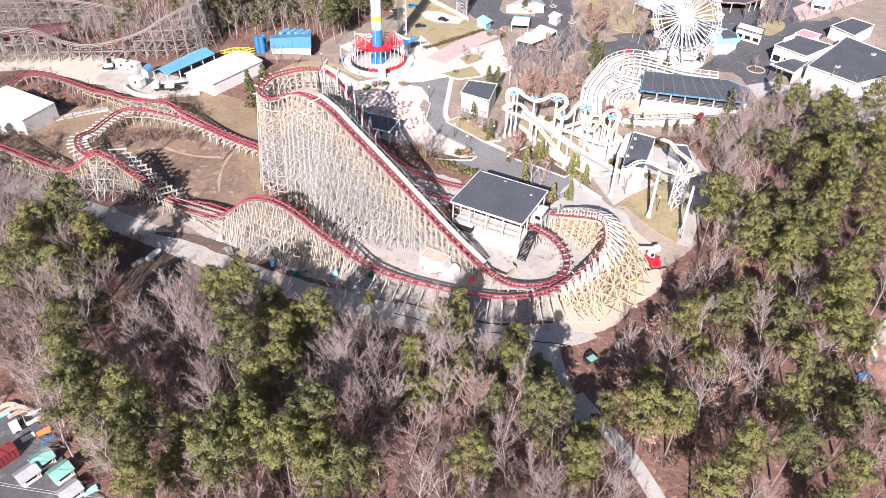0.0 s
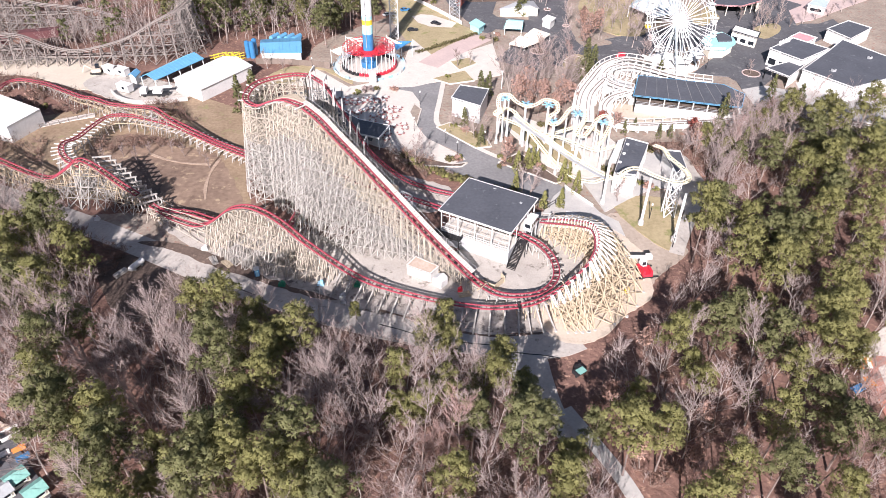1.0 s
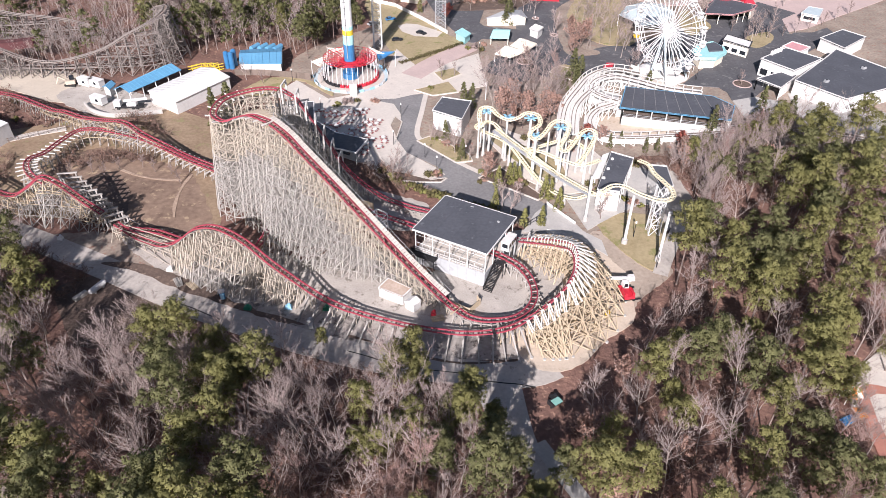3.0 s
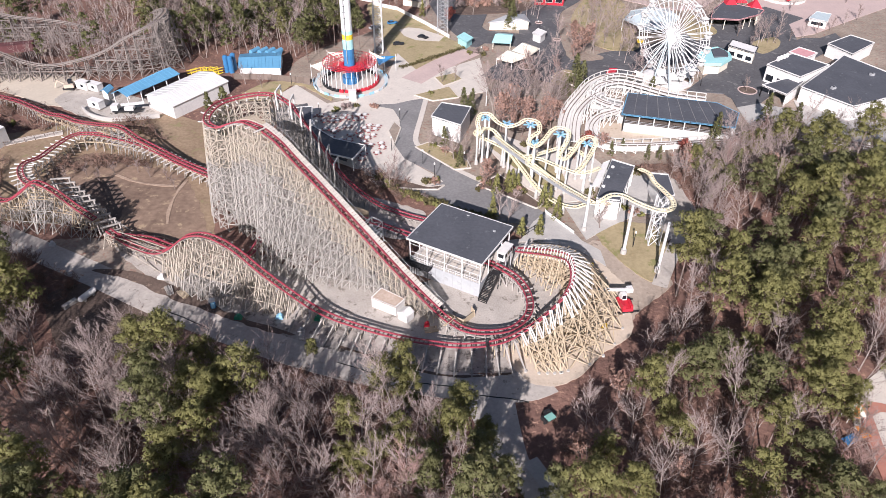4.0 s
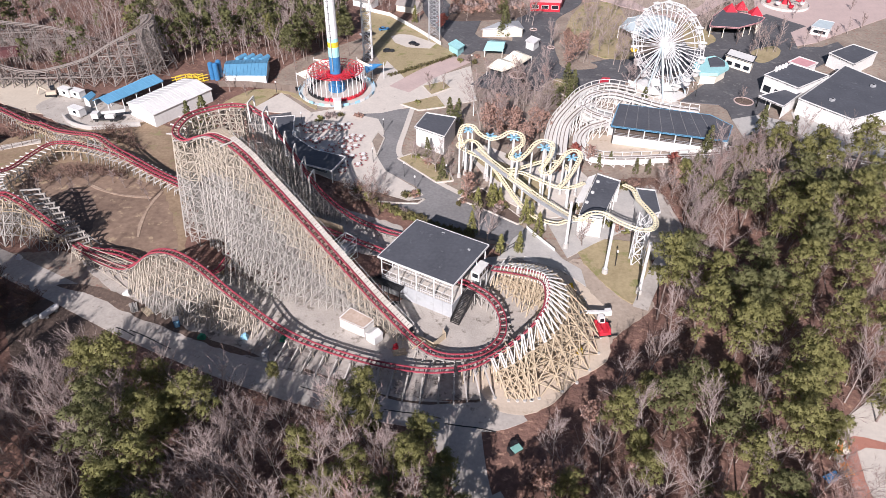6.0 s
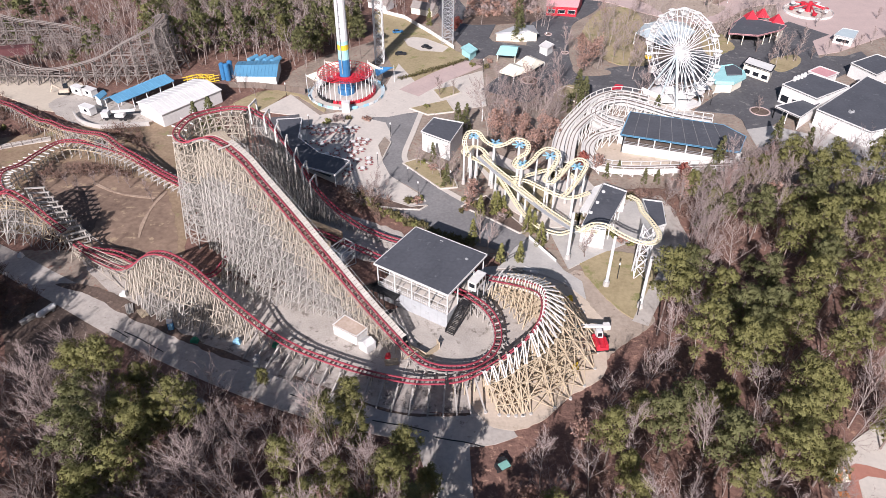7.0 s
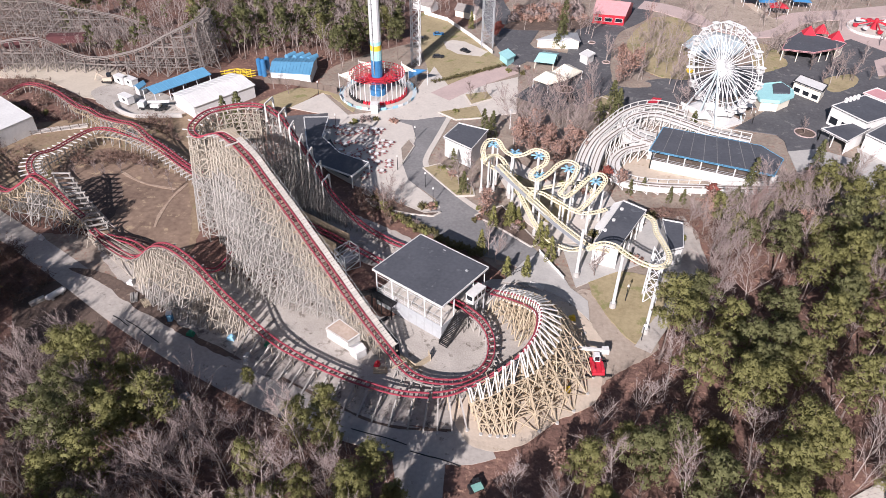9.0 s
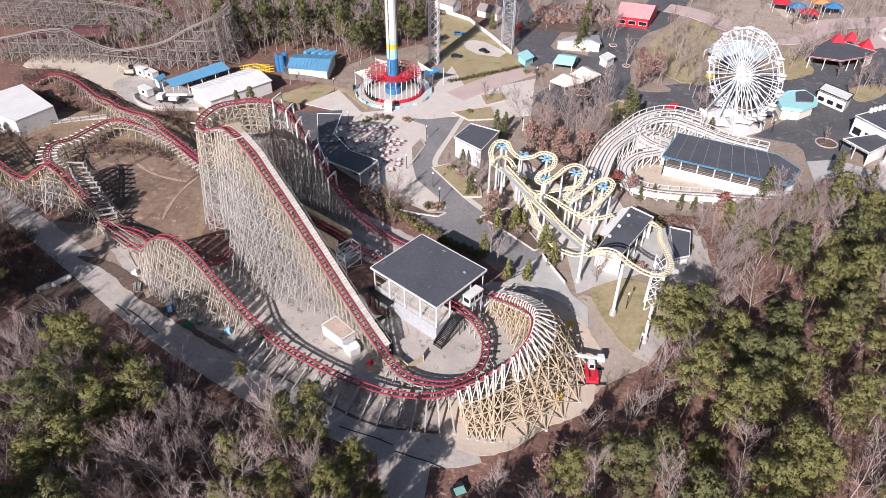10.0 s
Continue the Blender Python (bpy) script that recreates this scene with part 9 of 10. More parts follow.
STAND_OUT += [(52.2, 90.6), (57.2, 105.9), (77.6, 97.0), (85.5, 100.1), (60.8, 78.0), (64.6, 80.5), (50.3, 69.0), (73.1, 84.4), (33.4, 74.1), (40.9, 74.2), (42.3, 62.9), (72.7, 77.1), (58.8, 70.3), (51.2, 64.1)]
STAND_OUT += [(100.5, 128.7), (96.2, 152.8), (78.8, 144.4), (68.8, 139.1), (91.9, 132.8), (105.7, 145.2), (90.2, 112.4), (74.3, 117.6), (83.8, 119.9), (84.5, 95.5), (88.0, 118.0), (75.5, 108.4), (83.0, 101.8), (106.1, 124.6), (100.4, 109.0), (114.3, 145.5), (108.8, 164.7), (113.8, 156.1), (95.2, 161.2)]
STAND_OUT += [(2.4, 99.6), (14.2, 90.5), (18.2, 87.6), (-28.6, 103.4), (-39.0, 107.6), (-86.0, 127.0), (-90.5, 131.0), (-85.0, 120.0), (-92.0, 124.5)]
STAND_OUT = [p for k, p in enumerate(STAND_OUT) if all(math.dist(p, q) > (5.2 if p[0] > 38 else 3.6) for q in STAND_OUT[:k])]
# the pines between the road's bend and the wood are younger and lower
STAND_OUT = [(x, y + 4.0) if -8 < x < 26 and y > 74 else (x, y) for x, y in STAND_OUT]
WOOD = [(x, y, "pine", TREE_RNG.uniform(0.9, 1.12) * (0.76 if -8 < x < 26 and y > 78 else 0.64 if 26 <= x < 61 and y > 78 else 1.0)) for x, y in STAND_OUT]
PLANTED += STAND_OUT
SOUTH = [(-140.7, 149.3), (-98.1, 138.2), (-81.5, 132.3), (-74.3, 126.0), (-67.7, 113.0), (-56.8, 110.5), (-50.9, 114.3), (-42.3, 113.1), (-27.9, 110.9), (-23.2, 112.8), (-10.1, 108.1), (2.3, 105.0), (14.3, 102.0), (19.2, 96.6), (21.9, 89.2), (24.5, 82.9), (29.4, 76.9), (34.4, 65.6), (27.1, 42.9), (-38.6, 41.9), (-59.8, 63.3), (-78.7, 84.9), (-109.4, 88.5)]
EAST = [(31.6, 90.2), (38.0, 97.0), (45.6, 101.9), (53.8, 118.0), (62.6, 128.2), (71.2, 144.2), (80.7, 164.3), (89.4, 181.4), (99.9, 194.4), (116.8, 203.1), (133.2, 206.7), (144.6, 204.1), (180.5, 192.9), (176.7, 141.3), (125.8, 89.4), (75.3, 56.4), (41.9, 51.4), (41.2, 65.7), (36.8, 77.0), (32.9, 84.7)]
WEST = [(-170.5, 184.2), (-126.9, 166.5), (-107.1, 158.4), (-97.7, 154.6), (-85.7, 143.3), (-99.0, 137.0), (-144.7, 155.9)]
NORTH = [(-254.3, 274.9), (-201.7, 285.1), (-158.8, 272.0), (-135.6, 268.5), (-123.5, 278.1), (-100.7, 268.5), (-79.9, 265.2), (-68.4, 271.1), (-51.8, 276.6), (-43.6, 266.4), (-43.8, 280.5), (-40.3, 284.3), (-35.8, 301.1), (-31.2, 315.8), (-56.3, 399.7), (-309.6, 331.1)]
FAR_NORTH = [(-323.4, 327.3), (-51.9, 400.9), (-66.4, 456.7), (-127.5, 468.1), (-409.0, 390.1)]
GAP = [(-150, 253), (-125, 254), (-112, 257), (-103, 262), (-106, 280), (-118, 284), (-150, 268)]
NORTH_EDGE = [(-104.9, 276.6), (-88.7, 268.7), (-71.6, 273.2), (-55.7, 274.5), (-42.8, 263.9), (-42.7, 280.8), (-37.8, 283.8), (-32.7, 298.7), (-30.0, 316.2), (-40.9, 347.5), (-133.3, 331.3)]
for poly, count, pine_share, gap, small, large in (
        (SOUTH, 265, 0.0, 3.6, 0.78, 1.1), (EAST, 185, 0.2, 4.6, 0.7, 1.05), (WEST, 60, 0.3, 3.6, 0.6, 0.9), (NORTH, 430, 0.16, 3.2, 0.65, 1.05), (NORTH_EDGE, 240, 0.33, 2.3, 0.65, 1.05), (FAR_NORTH, 150, 0.25, 4.0, 0.7, 1.1), (GAP, 70, 0.1, 2.6, 0.55, 0.85),
        (SOUTH, 130, 0.01, 2.6, 0.3, 0.5), (EAST, 260, 0.02, 2.6, 0.3, 0.55), (WEST, 80, 0.1, 2.4, 0.3, 0.5), (NORTH, 150, 0.1, 2.6, 0.4, 0.6)):
    xs, ys = [p[0] for p in poly], [p[1] for p in poly]
    made = tries = 0
    while made < count and tries < 14000:
        tries += 1
        x, y = TREE_RNG.uniform(min(xs), max(xs)), TREE_RNG.uniform(min(ys), max(ys))
        if not inside(x, y, poly) or not free(x, y, gap, 8.0 if small > 0.7 else 4.5 if small > 0.6 else 1.5):
            continue
        r = TREE_RNG.random()
        WOOD.append((x, y, "pine" if r < pine_share else "russet" if r > 0.988 else "bare", TREE_RNG.uniform(small, large)))
        PLANTED.append((x, y))
        made += 1
# the nearest stand singly; the far woods are joined
WOOD.sort(key=lambda w: w[1])
LEFT = {"pine": 250, "bare": 125, "russet": 40}
FAR = {"pine": [], "bare": [], "russet": []}
CLOSE = []
for k, (x, y, kind, size) in enumerate(WOOD):
    if LEFT[kind] > 0 and y < 215 and (size > 0.6 or kind != "bare"):
        LEFT[kind] -= 1
        group = {"pine": PINES, "bare": BARES, "russet": RUSSETS[:1]}[kind]
        plant(group[(k * 7 + int(x)) % len(group)], x, y, size)
    elif kind == "bare" and size > 0.6 and y < 215:
        CLOSE.append((x, y, size))
    else:
        FAR[kind].append((x, y, size))


def joined_wood(name, label, places, models, parts, mats, soft=False):
    """Far trees of one kind in one mesh: the model's parts thinned and repeated."""
    vs, fs, mi, ns = [], [], [], []
    kinds = [{o.name.split(".")[0]: o.data for o in m.children} for m in models]
    base = 0
    for n, (x, y, size) in enumerate(places):
        ca, sa = math.cos(n * 2.4) * size, math.sin(n * 2.4) * size
        for slot, part in enumerate(parts):
            me = kinds[n % len(kinds)][part]
            co = np.empty(len(me.vertices) * 3)
            me.vertices.foreach_get("co", co)
            co = co.reshape(-1, 3)
            out = np.stack([co[:, 0] * ca - co[:, 1] * sa + x, co[:, 0] * sa + co[:, 1] * ca + y, co[:, 2] * size], 1)
            vs.append(out)
            corner = np.empty(len(me.loops) * 3)
            me.corner_normals.foreach_get("vector", corner)
            which = np.empty(len(me.loops), dtype=np.int64)
            me.loops.foreach_get("vertex_index", which)
            cn = np.zeros((len(co), 3))
            cn[which] = corner.reshape(-1, 3)
            ns.append(np.stack([(cn[:, 0] * ca - cn[:, 1] * sa) / size, (cn[:, 0] * sa + cn[:, 1] * ca) / size, cn[:, 2]], 1))
            polys = [tuple(v + base for v in p.vertices) for i, p in enumerate(me.polygons)]
            fs += polys
            mi += [slot] * len(polys)
            base += len(co)
    if not vs:
        return
    me = bpy.data.meshes.new(name)
    me.from_pydata(np.concatenate(vs).tolist(), [], fs)
    for m in mats:
        me.materials.append(m)
    me.polygons.foreach_set("material_index", mi)
    me.update()
    if soft:
        soft_normals(me, np.concatenate(ns).tolist())
    tagged(new(name, me), label, "woods", kind="stuff")


FAR_BARE = [bare_tree(91 + k, h, w, lab, M_PALEBARK, M_TWIG, rich=0.19, fine=0.058) for k, (h, w, lab) in enumerate((
    (14, 1.0, "tall leafless tree at the far wood"), (16, 0.8, "slim leafless tree at the far wood"), (12, 1.2, "spreading leafless tree at the far wood")))]
for m, q in zip(FAR_BARE, [(-131.9, 292.7), (-125.9, 291.5), (-119.5, 290.5)]):
    plant(m, *q, 1.0)
joined_wood("leafless_wood", "leafless grey-brown trees deeper in the wood", CLOSE, BARES, ("trunk", "crown"), (M_PALEBARK, M_TWIG))
joined_wood("far_wood", "leafless far wood with grey-brown twigs", [w for w in FAR["bare"] + FAR["russet"]], FAR_BARE, ("trunk", "crown"), (M_PALEBARK, M_TWIG))
FAR_PINE = [pine_tree(97, 15, 2.9, M_PINE, "olive green pine at the far wood", low=0.35, n=12, tufts=7, size=0.95), pine_tree(98, 17, 2.7, M_PINEDARK, "dark green pine at the far wood", low=0.3, n=12, tufts=7, size=0.95)]
for m, q in zip(FAR_PINE, [(-113.5, 290.6), (-107.4, 288.9)]):
    plant(m, *q, 1.0)
joined_wood("far_pine_wood", "far stand of olive green pines", FAR["pine"], FAR_PINE, ("trunk", "crown"), (M_BARK, M_PINEDARK), soft=True)


def brush_clump(seed, radius, mat, label):
    """Thin stems that fan out of the ground."""
    rng = random.Random(seed)
    t = thing("brush_clump", label, "shrub", group="brush clumps")
    st_, tw = Geo(), Geo()
    for _ in range(7):
        a, e = rng.uniform(0, 6.283), rng.uniform(0.5, 1.4)
        tip = Vector((math.cos(a) * math.cos(e), math.sin(a) * math.cos(e), math.sin(e))) * radius * rng.uniform(0.8, 1.2)
        st_.sliver(Vector((0, 0, -0.05)), tip, 0.05)
        for _ in range(8):
            b = tip * rng.uniform(0.25, 0.95)
            tw.sliver(b, b + Vector((rng.gauss(0, 0.5), rng.gauss(0, 0.5), rng.uniform(0.0, 0.7))) * radius * 0.4, 0.045)
    st_.ob("stem", M_BARK, t)
    tw.ob("crown", mat, t)
    return t


UNDER = [brush_clump(101, 2.2, M_TWIG, "low tangle of bare twigs"), brush_clump(102, 1.7, M_BRUSH, "low reddish brown brush"), brush_clump(103, 2.8, M_BRUSH, "tall brown brush clump")]
for m, q in zip(UNDER, [(-95.7, 120.9), (-86.6, 109.8), (-54.0, 97.2)]):
    plant(m, *q, 1.0)
UNDERGROWTH = []
for poly, count in ((SOUTH, 1000), (EAST, 1000), (WEST, 200), (NORTH, 380), (NORTH_EDGE, 250)):
    xs, ys = [p[0] for p in poly], [p[1] for p in poly]
    made = tries = 0
    while made < count and tries < 9000:
        tries += 1
        x, y = TREE_RNG.uniform(min(xs), max(xs)), TREE_RNG.uniform(min(ys), max(ys))
        if inside(x, y, poly) and free(x, y, 0.6, 0.3):
            UNDERGROWTH.append((x, y, TREE_RNG.uniform(0.6, 1.4)))
            made += 1
joined_wood("undergrowth", "tangled leafless undergrowth on the wood floor", UNDERGROWTH, UNDER, ("stem", "crown"), (M_BARK, M_BRUSH))

plant(PINES[5], *(-16.0, 113.9), 0.42)
for k, q in enumerate([(-44.1, 265.6), (-41.6, 274.3), (-32.3, 290.8), (-26.0, 280.1), (-47.8, 300.0), (-54.4, 277.9), (-36.5, 283.0), (-30.0, 298.0)]):
    plant(PINES[(2, 3, 4)[k % 3]], *q, TREE_RNG.uniform(0.72, 0.9))
for k, q in enumerate([(-27.2, 346.0), (-18.8, 343.7), (-12.0, 343.5), (-18.4, 330.6), (-15.5, 326.5), (-6.6, 347.8), (-1.0, 319.0), (-22.5, 329.5)]):
    plant((SAPLINGS + BARES[:2])[k % 4], *q, 0.9 if k % 4 < 2 else 0.6)
plant(CONES[1], *(-3.2, 318.0), 1.0)
PARK_WOOD = []
PARK = [(24.2, 241.2), (48.0, 245.3), (48.2, 260.5), (56.2, 287.1), (68.7, 307.0), (88.5, 351.0), (168.8, 403.4), (190.6, 364.1), (154.3, 307.4), (114.1, 302.1), (82.1, 278.7), (71.9, 262.1), (57.0, 251.8)]
NORTH_PARK = [(-26.3, 343.3), (-8.2, 392.3), (46.9, 427.6), (105.7, 443.6), (182.9, 464.5), (168.8, 403.4), (86.9, 365.5), (38.1, 337.7), (39.9, 311.5), (22.9, 319.9), (-7.2, 325.7)]
for poly, count in ((PARK, 100), (NORTH_PARK, 150)):
    xs, ys = [p[0] for p in poly], [p[1] for p in poly]
    made = tries = 0
    while made < count and tries < 5000:
        tries += 1
        x, y = TREE_RNG.uniform(min(xs), max(xs)), TREE_RNG.uniform(min(ys), max(ys))
        if inside(x, y, poly) and free(x, y, 4.0, 0.5):
            PARK_WOOD.append((x, y, TREE_RNG.uniform(0.45, 0.85)))
            PLANTED.append((x, y))
            made += 1
joined_wood("park_wood", "leafless ornamental trees between far park paths", PARK_WOOD, FAR_BARE, ("trunk", "crown"), (M_PALEBARK, M_TWIG))
for q in [(74.3, 186.1), (77.9, 183.7), (82.8, 186.4), (87.3, 188.8), (92.0, 191.2), (97.4, 194.8), (103.4, 199.5), (79.1, 176.0), (83.1, 173.2), (88.6, 177.8)]:
    plant(TREE_RNG.choice(BARES), *q, TREE_RNG.uniform(0.6, 0.8))
for q in [(5.6, 201.5), (9.5, 197.1), (12.2, 204.8), (15.2, 199.8), (-4.6, 180.8), (-2.0, 182.9)]:
    plant(TREE_RNG.choice(BARES[1:5:2]), *q, TREE_RNG.uniform(0.4, 0.55))
for q in [(9.3, 204.1), (14.0, 191.3)]:
    plant(CONES[2], *q, 0.9)
# park trees and shrubs
for q in [(22.6, 165.9), (29.9, 158.3), (34.5, 158.8), (28.6, 179.2), (24.2, 177.3), (39.9, 165.6), (36.7, 171.3), (37.9, 170.7)]:
    plant(CONES[0] if q[1] < 165 else CONES[1], *q, 1.0)
for q in [(15.0, 226.9), (17.4, 225.6), (51.0, 240.8), (58.5, 188.6), (80.0, 239.8), (59.8, 200.0), (63.6, 201.8), (70.4, 197.9), (74.1, 198.0), (89.1, 203.2)]:
    plant(CONES[2], *q, 0.6 if q[1] < 205 else 1.1)
for q in [(29.8, 226.9), (34.5, 224.4), (37.7, 227.0), (41.4, 225.4), (31.5, 235.0), (35.5, 240.0), (39.7, 235.1), (44.2, 234.4), (27.2, 239.9), (32.9, 247.7), (46.5, 240.8), (25.8, 229.6), (32.5, 218.5), (39.2, 220.2), (44.1, 224.0), (46.3, 229.3), (27.3, 232.0), (37.7, 246.8), (40.9, 254.1), (35.4, 232.1), (47.9, 247.3), (25.1, 222.0), (76.9, 270.2), (80.2, 278.1), (75.6, 286.9), (71.9, 302.1), (79.3, 304.0), (71.1, 316.6), (76.9, 327.6)]:
    plant(TREE_RNG.choice(BARES[1:5]), *q, TREE_RNG.uniform(0.7, 0.95))
for q in [(27.8, 221.9), (31.3, 214.7), (42.9, 217.7), (38.1, 214.8), (32.9, 223.2), (56.7, 202.1), (60.4, 275.5), (57.6, 269.9), (80.5, 195.5), (21.1, 181.8), (22.9, 184.2)]:
    plant(RUSSETS[0], *q, 0.8)
for q in [(27.0, 214.0), (30.4, 219.0), (33.6, 211.4), (36.2, 216.2), (40.2, 211.8), (43.2, 214.2), (36.4, 222.4), (41.2, 220.8), (46.2, 218.4), (30.2, 227.0), (38.6, 207.4), (26.4, 218.6)]:
    plant(RUSSETS[0], *q, TREE_RNG.uniform(0.9, 1.25))
for q in [(53.5, 202.8), (81.5, 199.9)]:
    plant(RUSSETS[1], *q, 0.8)
for q in [(4.4, 202.8), (12.0, 195.3), (16.3, 190.4), (-5.8, 184.8), (-5.7, 179.1), (7.3, 249.9), (12.0, 251.1), (23.1, 249.5), (40.0, 265.3), (53.5, 292.8), (76.2, 277.1), (80.9, 293.5), (72.7, 291.4), (116.3, 247.2), (68.6, 295.7), (130.7, 286.5), (139.6, 293.6), (40.9, 241.4), (44.1, 248.5), (51.2, 164.1), (50.7, 161.8), (26.8, 162.3), (24.6, 165.2), (105.0, 351.8), (120.0, 352.3), (129.7, 301.0), (137.9, 303.1), (62.3, 288.7), (66.7, 318.5), (74.3, 314.4), (82.6, 329.1), (88.0, 343.9), (-56.6, 242.7), (-63.3, 245.8), (-35.7, 243.4)]:
    plant(TREE_RNG.choice(SAPLINGS), *q, TREE_RNG.uniform(0.8, 1.2))
for k, q in enumerate([(-3.3, 176.4), (-0.5, 175.0), (2.0, 174.3), (4.5, 173.6), (7.0, 173.0), (-5.3, 177.8), (8.7, 172.1), (-7.8, 180.8), (19.4, 178.7), (20.1, 179.7), (27.7, 178.2), (30.1, 177.0), (65.8, 189.2), (68.7, 191.2), (72.7, 180.9), (56.0, 179.1), (52.8, 172.3), (33.6, 224.2), (-27.8, 225.8), (-24.5, 227.8), (-21.2, 229.5), (-15.2, 229.0), (17.2, 276.9), (20.1, 278.7), (22.6, 275.7), (24.0, 281.4), (3.4, 240.1), (-92.1, 209.2), (-87.5, 208.4), (-92.4, 213.2), (-126.4, 222.2), (-134.5, 227.3), (-136.9, 224.2), (-139.3, 221.2), (-118.6, 217.3), (-145.7, 214.9), (-139.0, 212.1), (-136.7, 214.9), (-130.2, 212.1)]):
    plant(SHRUBS[k % 4], *q, TREE_RNG.uniform(0.8, 1.5))
for q in [(45.7, 105.2), (36.2, 90.3), (52.0, 86.4), (38.9, 77.1), (48.3, 77.3)]:
    plant(RUSSETS[0], *q, TREE_RNG.uniform(0.8, 1.0))
# hedge and green shrubs between the station and the midway
for k, q in enumerate([(-8.6, 183.5), (-6.3, 180.1), (-3.6, 177.4), (-1.1, 175.4), (1.2, 173.8), (3.4, 172.8), (5.5, 171.8), (7.5, 170.8), (9.2, 170.2)]):
    plant(SHRUBS[(0, 2)[k % 2]], *q, TREE_RNG.uniform(1.3, 1.8))
for q in [(11.1, 168.7), (13.1, 167.7), (15.0, 167.0), (16.9, 166.3), (18.8, 165.6), (20.7, 164.9), (22.2, 164.1)]:
    plant(SHRUBS[0], *q, 1.2)
# beds along the midway below the yellow coaster
for q in [(27.8, 182.7), (29.1, 181.7), (30.4, 181.0)]:
    plant(CONES[0], *q, 0.8)
for k, q in enumerate([(27.1, 180.4), (28.6, 179.2), (30.1, 178.5), (31.5, 177.9), (19.6, 183.9), (21.4, 182.7), (22.7, 181.9), (6.0, 203.3), (9.3, 200.2), (12.2, 196.6), (7.4, 183.8), (6.5, 182.2), (4.6, 182.3), (52.6, 175.8), (54.8, 173.5), (56.9, 172.2), (59.0, 170.9), (61.0, 169.2), (50.3, 178.1), (62.8, 167.8), (47.5, 198.3), (44.4, 199.0), (41.0, 201.1), (36.8, 203.1), (34.2, 204.7)]):
    plant(SHRUBS[(0, 2, 1)[k % 3]], *q, TREE_RNG.uniform(0.9, 1.3))
for q in [(-97.5, 179.3), (-92.8, 181.6), (-85.2, 182.9), (-79.3, 184.7), (-69.9, 181.4), (-65.8, 176.3), (-87.1, 177.7), (-74.9, 182.4)]:
    plant(SAPLINGS[0], *q, TREE_RNG.uniform(0.6, 0.8))
for q in [(93.3, 208.1), (113.3, 221.5), (121.0, 217.3)]:
    plant(CONES[2], *q, 1.4)
for q, size in (((-64.4, 210.6), 1.6), ((-58.7, 209.3), 2.0), ((-60.5, 205.0), 1.2)):
    plant(CONES[2], *q, size)
for q in [(137.6, 294.6), (142.8, 293.1), (149.4, 295.8), (156.5, 299.8), (164.3, 305.1), (171.8, 309.3), (180.3, 315.6), (189.3, 322.8), (151.4, 311.5), (163.7, 332.7), (194.1, 345.6)]:
    plant(TREE_RNG.choice(SAPLINGS), *q, TREE_RNG.uniform(0.8, 1.1))
# broad park trees round the ferris wheel and along the midway
for k, q in enumerate([(68.5, 291.4), (78.8, 312.0), (64.8, 278.1), (80.4, 282.1), (74.7, 329.6), (85.1, 332.3), (80.1, 294.4), (72.0, 307.9), (74.9, 297.3), (67.7, 309.7), (115.2, 310.0), (120.6, 316.0), (113.2, 303.0), (142.8, 347.5), (151.2, 356.4), (138.1, 346.3), (152.6, 347.5), (133.8, 288.2), (138.5, 295.2), (141.8, 293.1), (42.8, 318.6), (45.0, 321.7), (47.5, 317.3), (53.4, 296.1), (46.1, 322.0), (77.0, 256.9), (80.9, 255.0), (90.9, 351.7), (95.9, 355.9), (111.6, 369.0), (120.7, 345.6), (126.9, 352.7), (1.2, 342.8), (6.7, 319.0), (-1.0, 351.6)]):
    plant(BARES[(1, 3, 5)[k % 3]], *q, TREE_RNG.uniform(0.62, 0.85))
for q in [(60.0, 278.8), (62.0, 278.3), (58.7, 282.5)]:
    plant(RUSSETS[0], *q, 1.25)
for q in [(8.0, 308.1), (9.4, 311.1)]:
    plant(RUSSETS[1], *q, 0.9)
for q in [(36.0, 308.0), (34.6, 304.0), (35.2, 331.3), (54.5, 248.2), (56.9, 243.5)]:
    plant(CONES[2], *q, 1.5)
# edge of the eastern wood behind the pavilion and the white hall
EDGE = [(77.0, 167.1), (81.8, 183.4), (88.3, 193.3), (94.6, 200.0), (105.3, 207.3), (120.1, 211.4), (115.0, 198.5), (98.2, 189.4), (87.3, 174.9), (79.3, 160.0), (73.4, 146.8), (74.2, 154.5)]
for k, q in enumerate([(81.3, 188.8), (85.6, 190.3), (92.0, 194.8), (99.1, 197.2), (105.4, 204.2), (109.2, 206.7), (112.1, 204.4), (117.0, 208.5), (81.9, 176.3), (86.0, 181.3), (86.1, 176.5), (94.1, 189.2), (102.4, 198.8)]):
    plant((PINES[5], PINES[3], CONES[2])[k % 3], *q, (0.75, 0.65, 1.1)[k % 3])
    PLANTED.append(q)
for q in [(79.9, 188.8), (78.4, 186.0)]:
    plant(RUSSETS[0], *q, 1.0)
EDGE_WOOD = []
tries = 0
while len(EDGE_WOOD) < 62 and tries < 4000:
    tries += 1
    x, y = TREE_RNG.uniform(min(p[0] for p in EDGE), max(p[0] for p in EDGE)), TREE_RNG.uniform(min(p[1] for p in EDGE), max(p[1] for p in EDGE))
    if inside(x, y, EDGE) and free(x, y, 2.6, 0.3):
        EDGE_WOOD.append((x, y))
        PLANTED.append((x, y))
for k, q in enumerate(EDGE_WOOD[:24]):
    plant(BARES[k % 6], *q, TREE_RNG.uniform(0.55, 0.8))
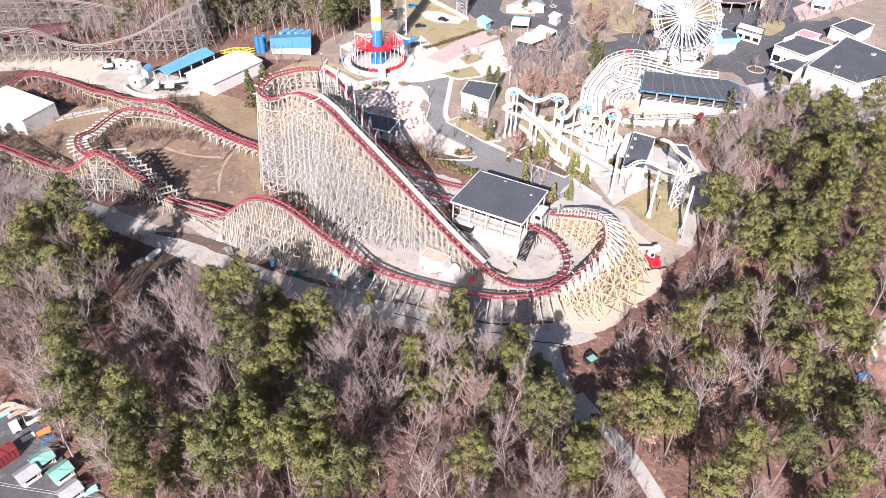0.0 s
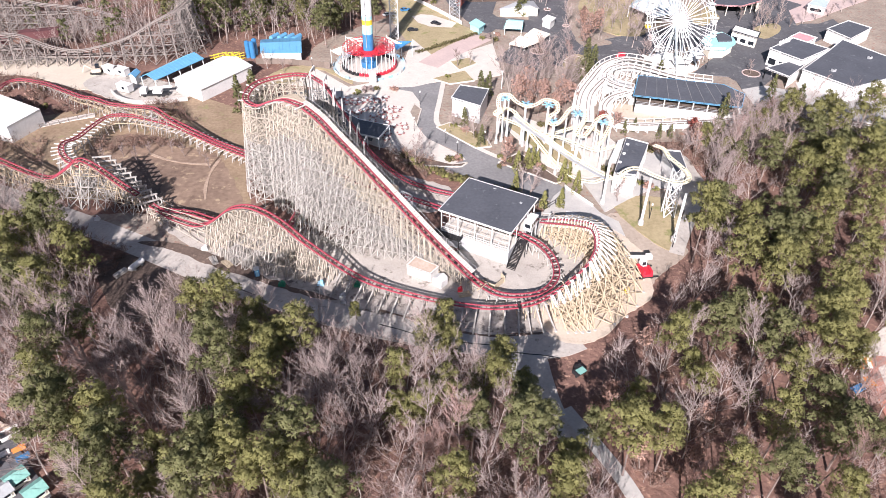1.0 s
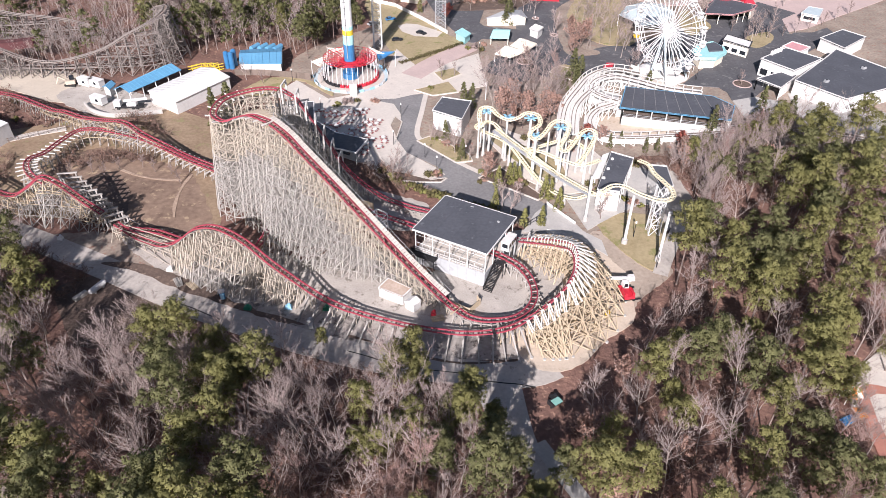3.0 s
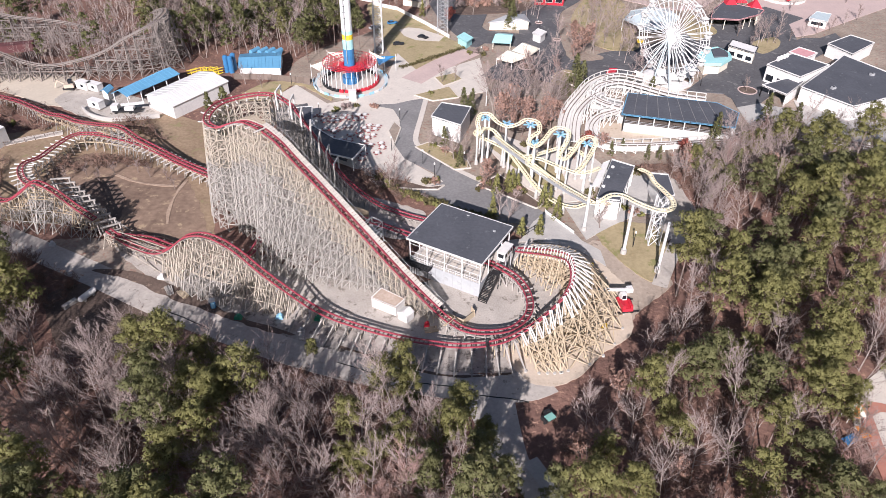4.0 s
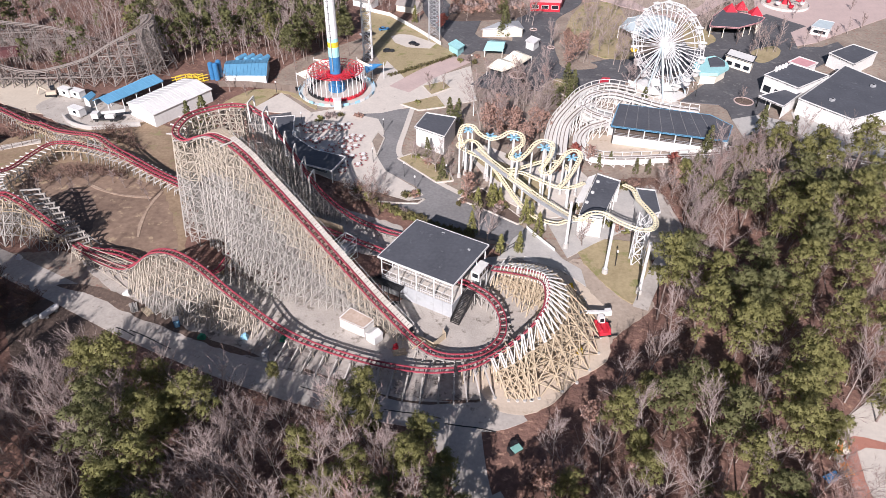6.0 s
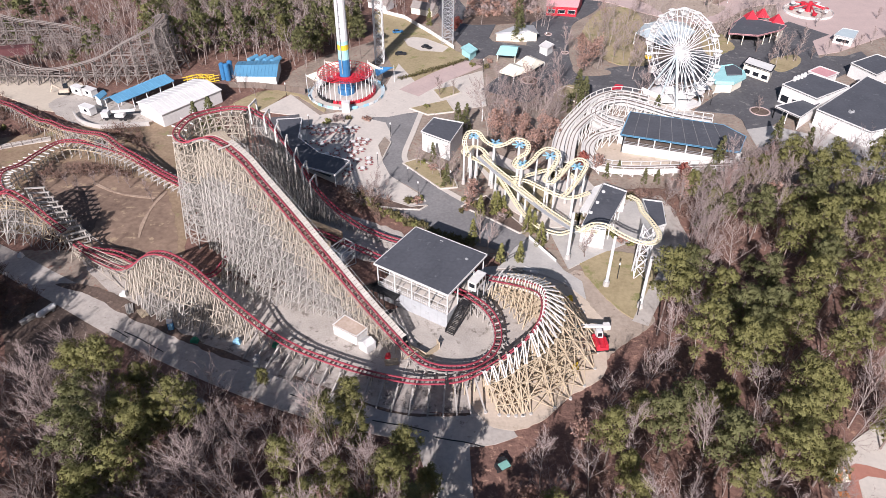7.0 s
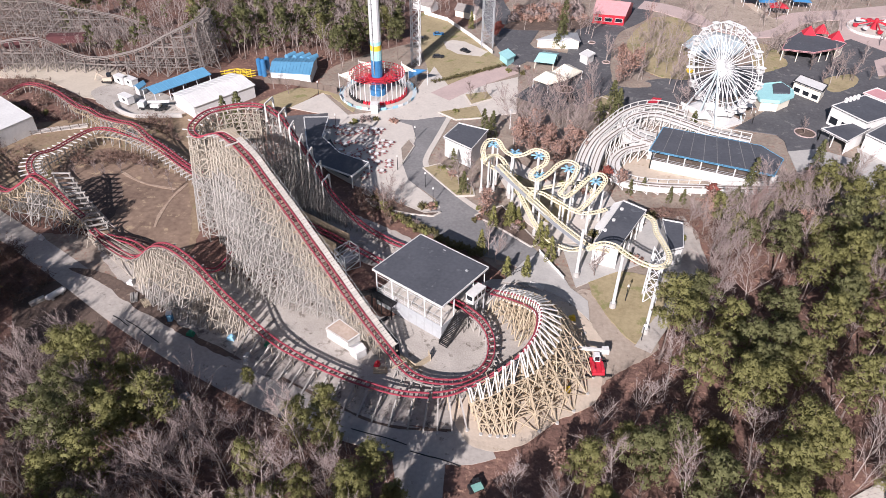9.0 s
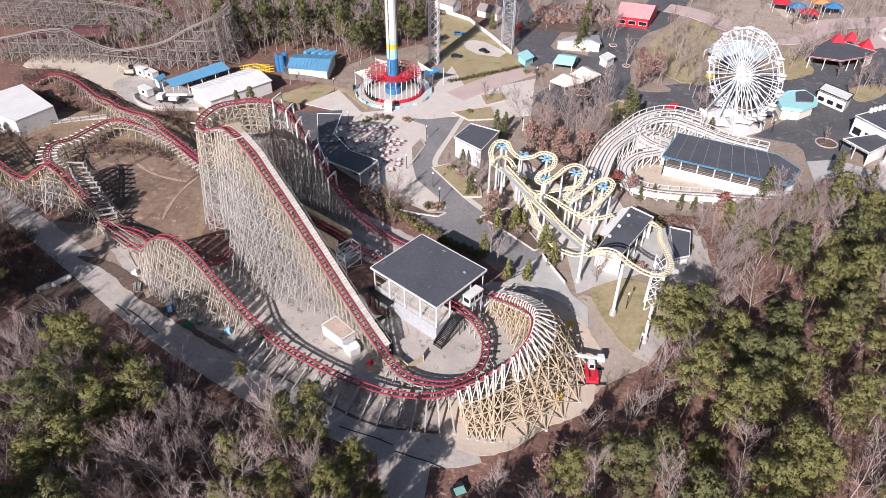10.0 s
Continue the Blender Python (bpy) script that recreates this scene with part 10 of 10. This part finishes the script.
joined_wood("edge_wood", "leafless trees at the wood's edge", [(*q, TREE_RNG.uniform(0.55, 0.8)) for q in EDGE_WOOD[24:]], BARES, ("trunk", "crown"), (M_PALEBARK, M_TWIG))
# clipped hedge along the tower lawn
hedge = thing("hedge", "long clipped brown-green hedge along the lawn", "hedge", at=(5, 272, 0))
HEDGE_RNG = random.Random(17)
hedge_leaves, hedge_core = Geo(), Geo()
for k in range(70):
    c = Vector((-8.3, 261.3, 0)).lerp(Vector((15.2, 281.3, 0)), k / 69)
    leaf_clump(hedge_leaves, HEDGE_RNG, c + Vector((HEDGE_RNG.gauss(0, 0.25), HEDGE_RNG.gauss(0, 0.25), HEDGE_RNG.uniform(0.5, 1.2))), 0.75, 34, 0.4)
    hedge_core.tube((c.x, c.y, 0), (c.x, c.y, 1.1), 0.06, 0.03, 4, caps=False)
tagged(hedge_leaves.ob("foliage", M_SHRUB, hedge), kind="stuff")
tagged(hedge_core.ob("branch_core", M_BARK, hedge), kind="stuff")
# spinning ride on a round pad beyond the restaurant
RIDE = Vector((166.5, 351.8, 0))
ride = thing("spinning_ride", "red spinning ride with pale cars on a round pad", "fairground ride", at=tuple(RIDE))
Geo().tube(RIDE, RIDE + Vector((0, 0, 0.6)), 10.0, n=40).ob("round_deck", M_PLAZA, ride)
Geo().tube(RIDE + Vector((0, 0, 0.6)), RIDE + Vector((0, 0, 5.0)), 1.4, 0.7, 14).ob("centre_column", M_BRIGHTRED, ride)
for k in range(8):
    a = math.pi / 4 * k
    d = Vector((math.cos(a), math.sin(a), 0))
    arm = Geo().beam(RIDE + Vector((0, 0, 4.0)), RIDE + d * 7.0 + Vector((0, 0, 2.2 + 0.8 * (k % 2))), 0.4).ob("arm", M_BRIGHTRED, ride)
    c = RIDE + d * 7.6 + Vector((0, 0, 1.2 + 0.8 * (k % 2)))
    Geo().tube(c, c + Vector((0, 0, 1.1)), 0.9, 1.2, 10).ob("car", M_WHITE if k % 2 else M_BRIGHTRED, arm)
for k in range(28):
    a, b = 2 * math.pi * k / 28, 2 * math.pi * (k + 0.9) / 28
    Geo().beam(RIDE + Vector((10.6 * math.cos(a), 10.6 * math.sin(a), 0.6)), RIDE + Vector((10.6 * math.cos(b), 10.6 * math.sin(b), 0.6)), 0.1, 1.1).ob("fence_panel", M_WHITE, ride)
# brown hedge behind the north midway
for k, q in enumerate([(13.7, 331.3), (16.4, 333.4), (19.5, 332.8), (22.1, 335.6), (25.2, 334.3), (27.9, 336.4), (30.9, 335.8), (34.2, 338.1), (37.1, 337.4), (39.9, 339.6), (42.9, 339.0), (14.3, 338.7), (17.5, 341.0), (21.1, 340.5), (24.8, 343.0), (28.8, 342.5), (32.6, 345.0), (37.1, 344.7), (40.9, 347.2), (14.8, 346.4), (19.8, 347.7), (24.7, 349.0), (30.2, 350.5), (35.6, 351.9), (40.1, 353.1)]):
    plant(SHRUBS[1] if k % 3 else SHRUBS[3], *q, TREE_RNG.uniform(2.0, 2.6))
THICKET = []
for poly, count in (([(-107.3, 145.3), (-89.8, 144.7), (-75.4, 136.6), (-75.0, 126.1), (-93.6, 129.8)], 130), ([(-163.1, 224.8), (-158.4, 233.8), (-143.1, 232.6), (-119.9, 219.3), (-106.2, 211.8), (-119.4, 206.3), (-129.7, 205.7), (-152.6, 217.8)], 120), ([(-106.0, 187.7), (-98.5, 191.0), (-87.6, 192.4), (-70.2, 185.4), (-76.8, 187.1), (-91.7, 186.7), (-99.5, 181.3)], 60), ([(-146.8, 185.3), (-127.6, 192.1), (-117.1, 189.2), (-114.6, 175.8), (-138.8, 176.4)], 60), ([(-99.0, 213.7), (-88.1, 216.5), (-77.4, 203.1), (-88.2, 206.2)], 40), ([(-19.9, 187.2), (-6.2, 186.1), (2.1, 179.7), (-1.9, 172.0), (-13.1, 177.2)], 50), ([(62.9, 189.7), (77.6, 194.8), (88.3, 187.2), (83.2, 176.5), (75.5, 181.6)], 60)):
    xs, ys = [p[0] for p in poly], [p[1] for p in poly]
    made = 0
    while made < count:
        x, y = TREE_RNG.uniform(min(xs), max(xs)), TREE_RNG.uniform(min(ys), max(ys))
        if inside(x, y, poly):
            THICKET.append((x, y, TREE_RNG.uniform(0.7, 1.6)))
            made += 1
joined_wood("brush_thicket", "brown leafless brush and brambles", THICKET, UNDER[1:], ("stem", "crown"), (M_BARK, M_BRUSH))
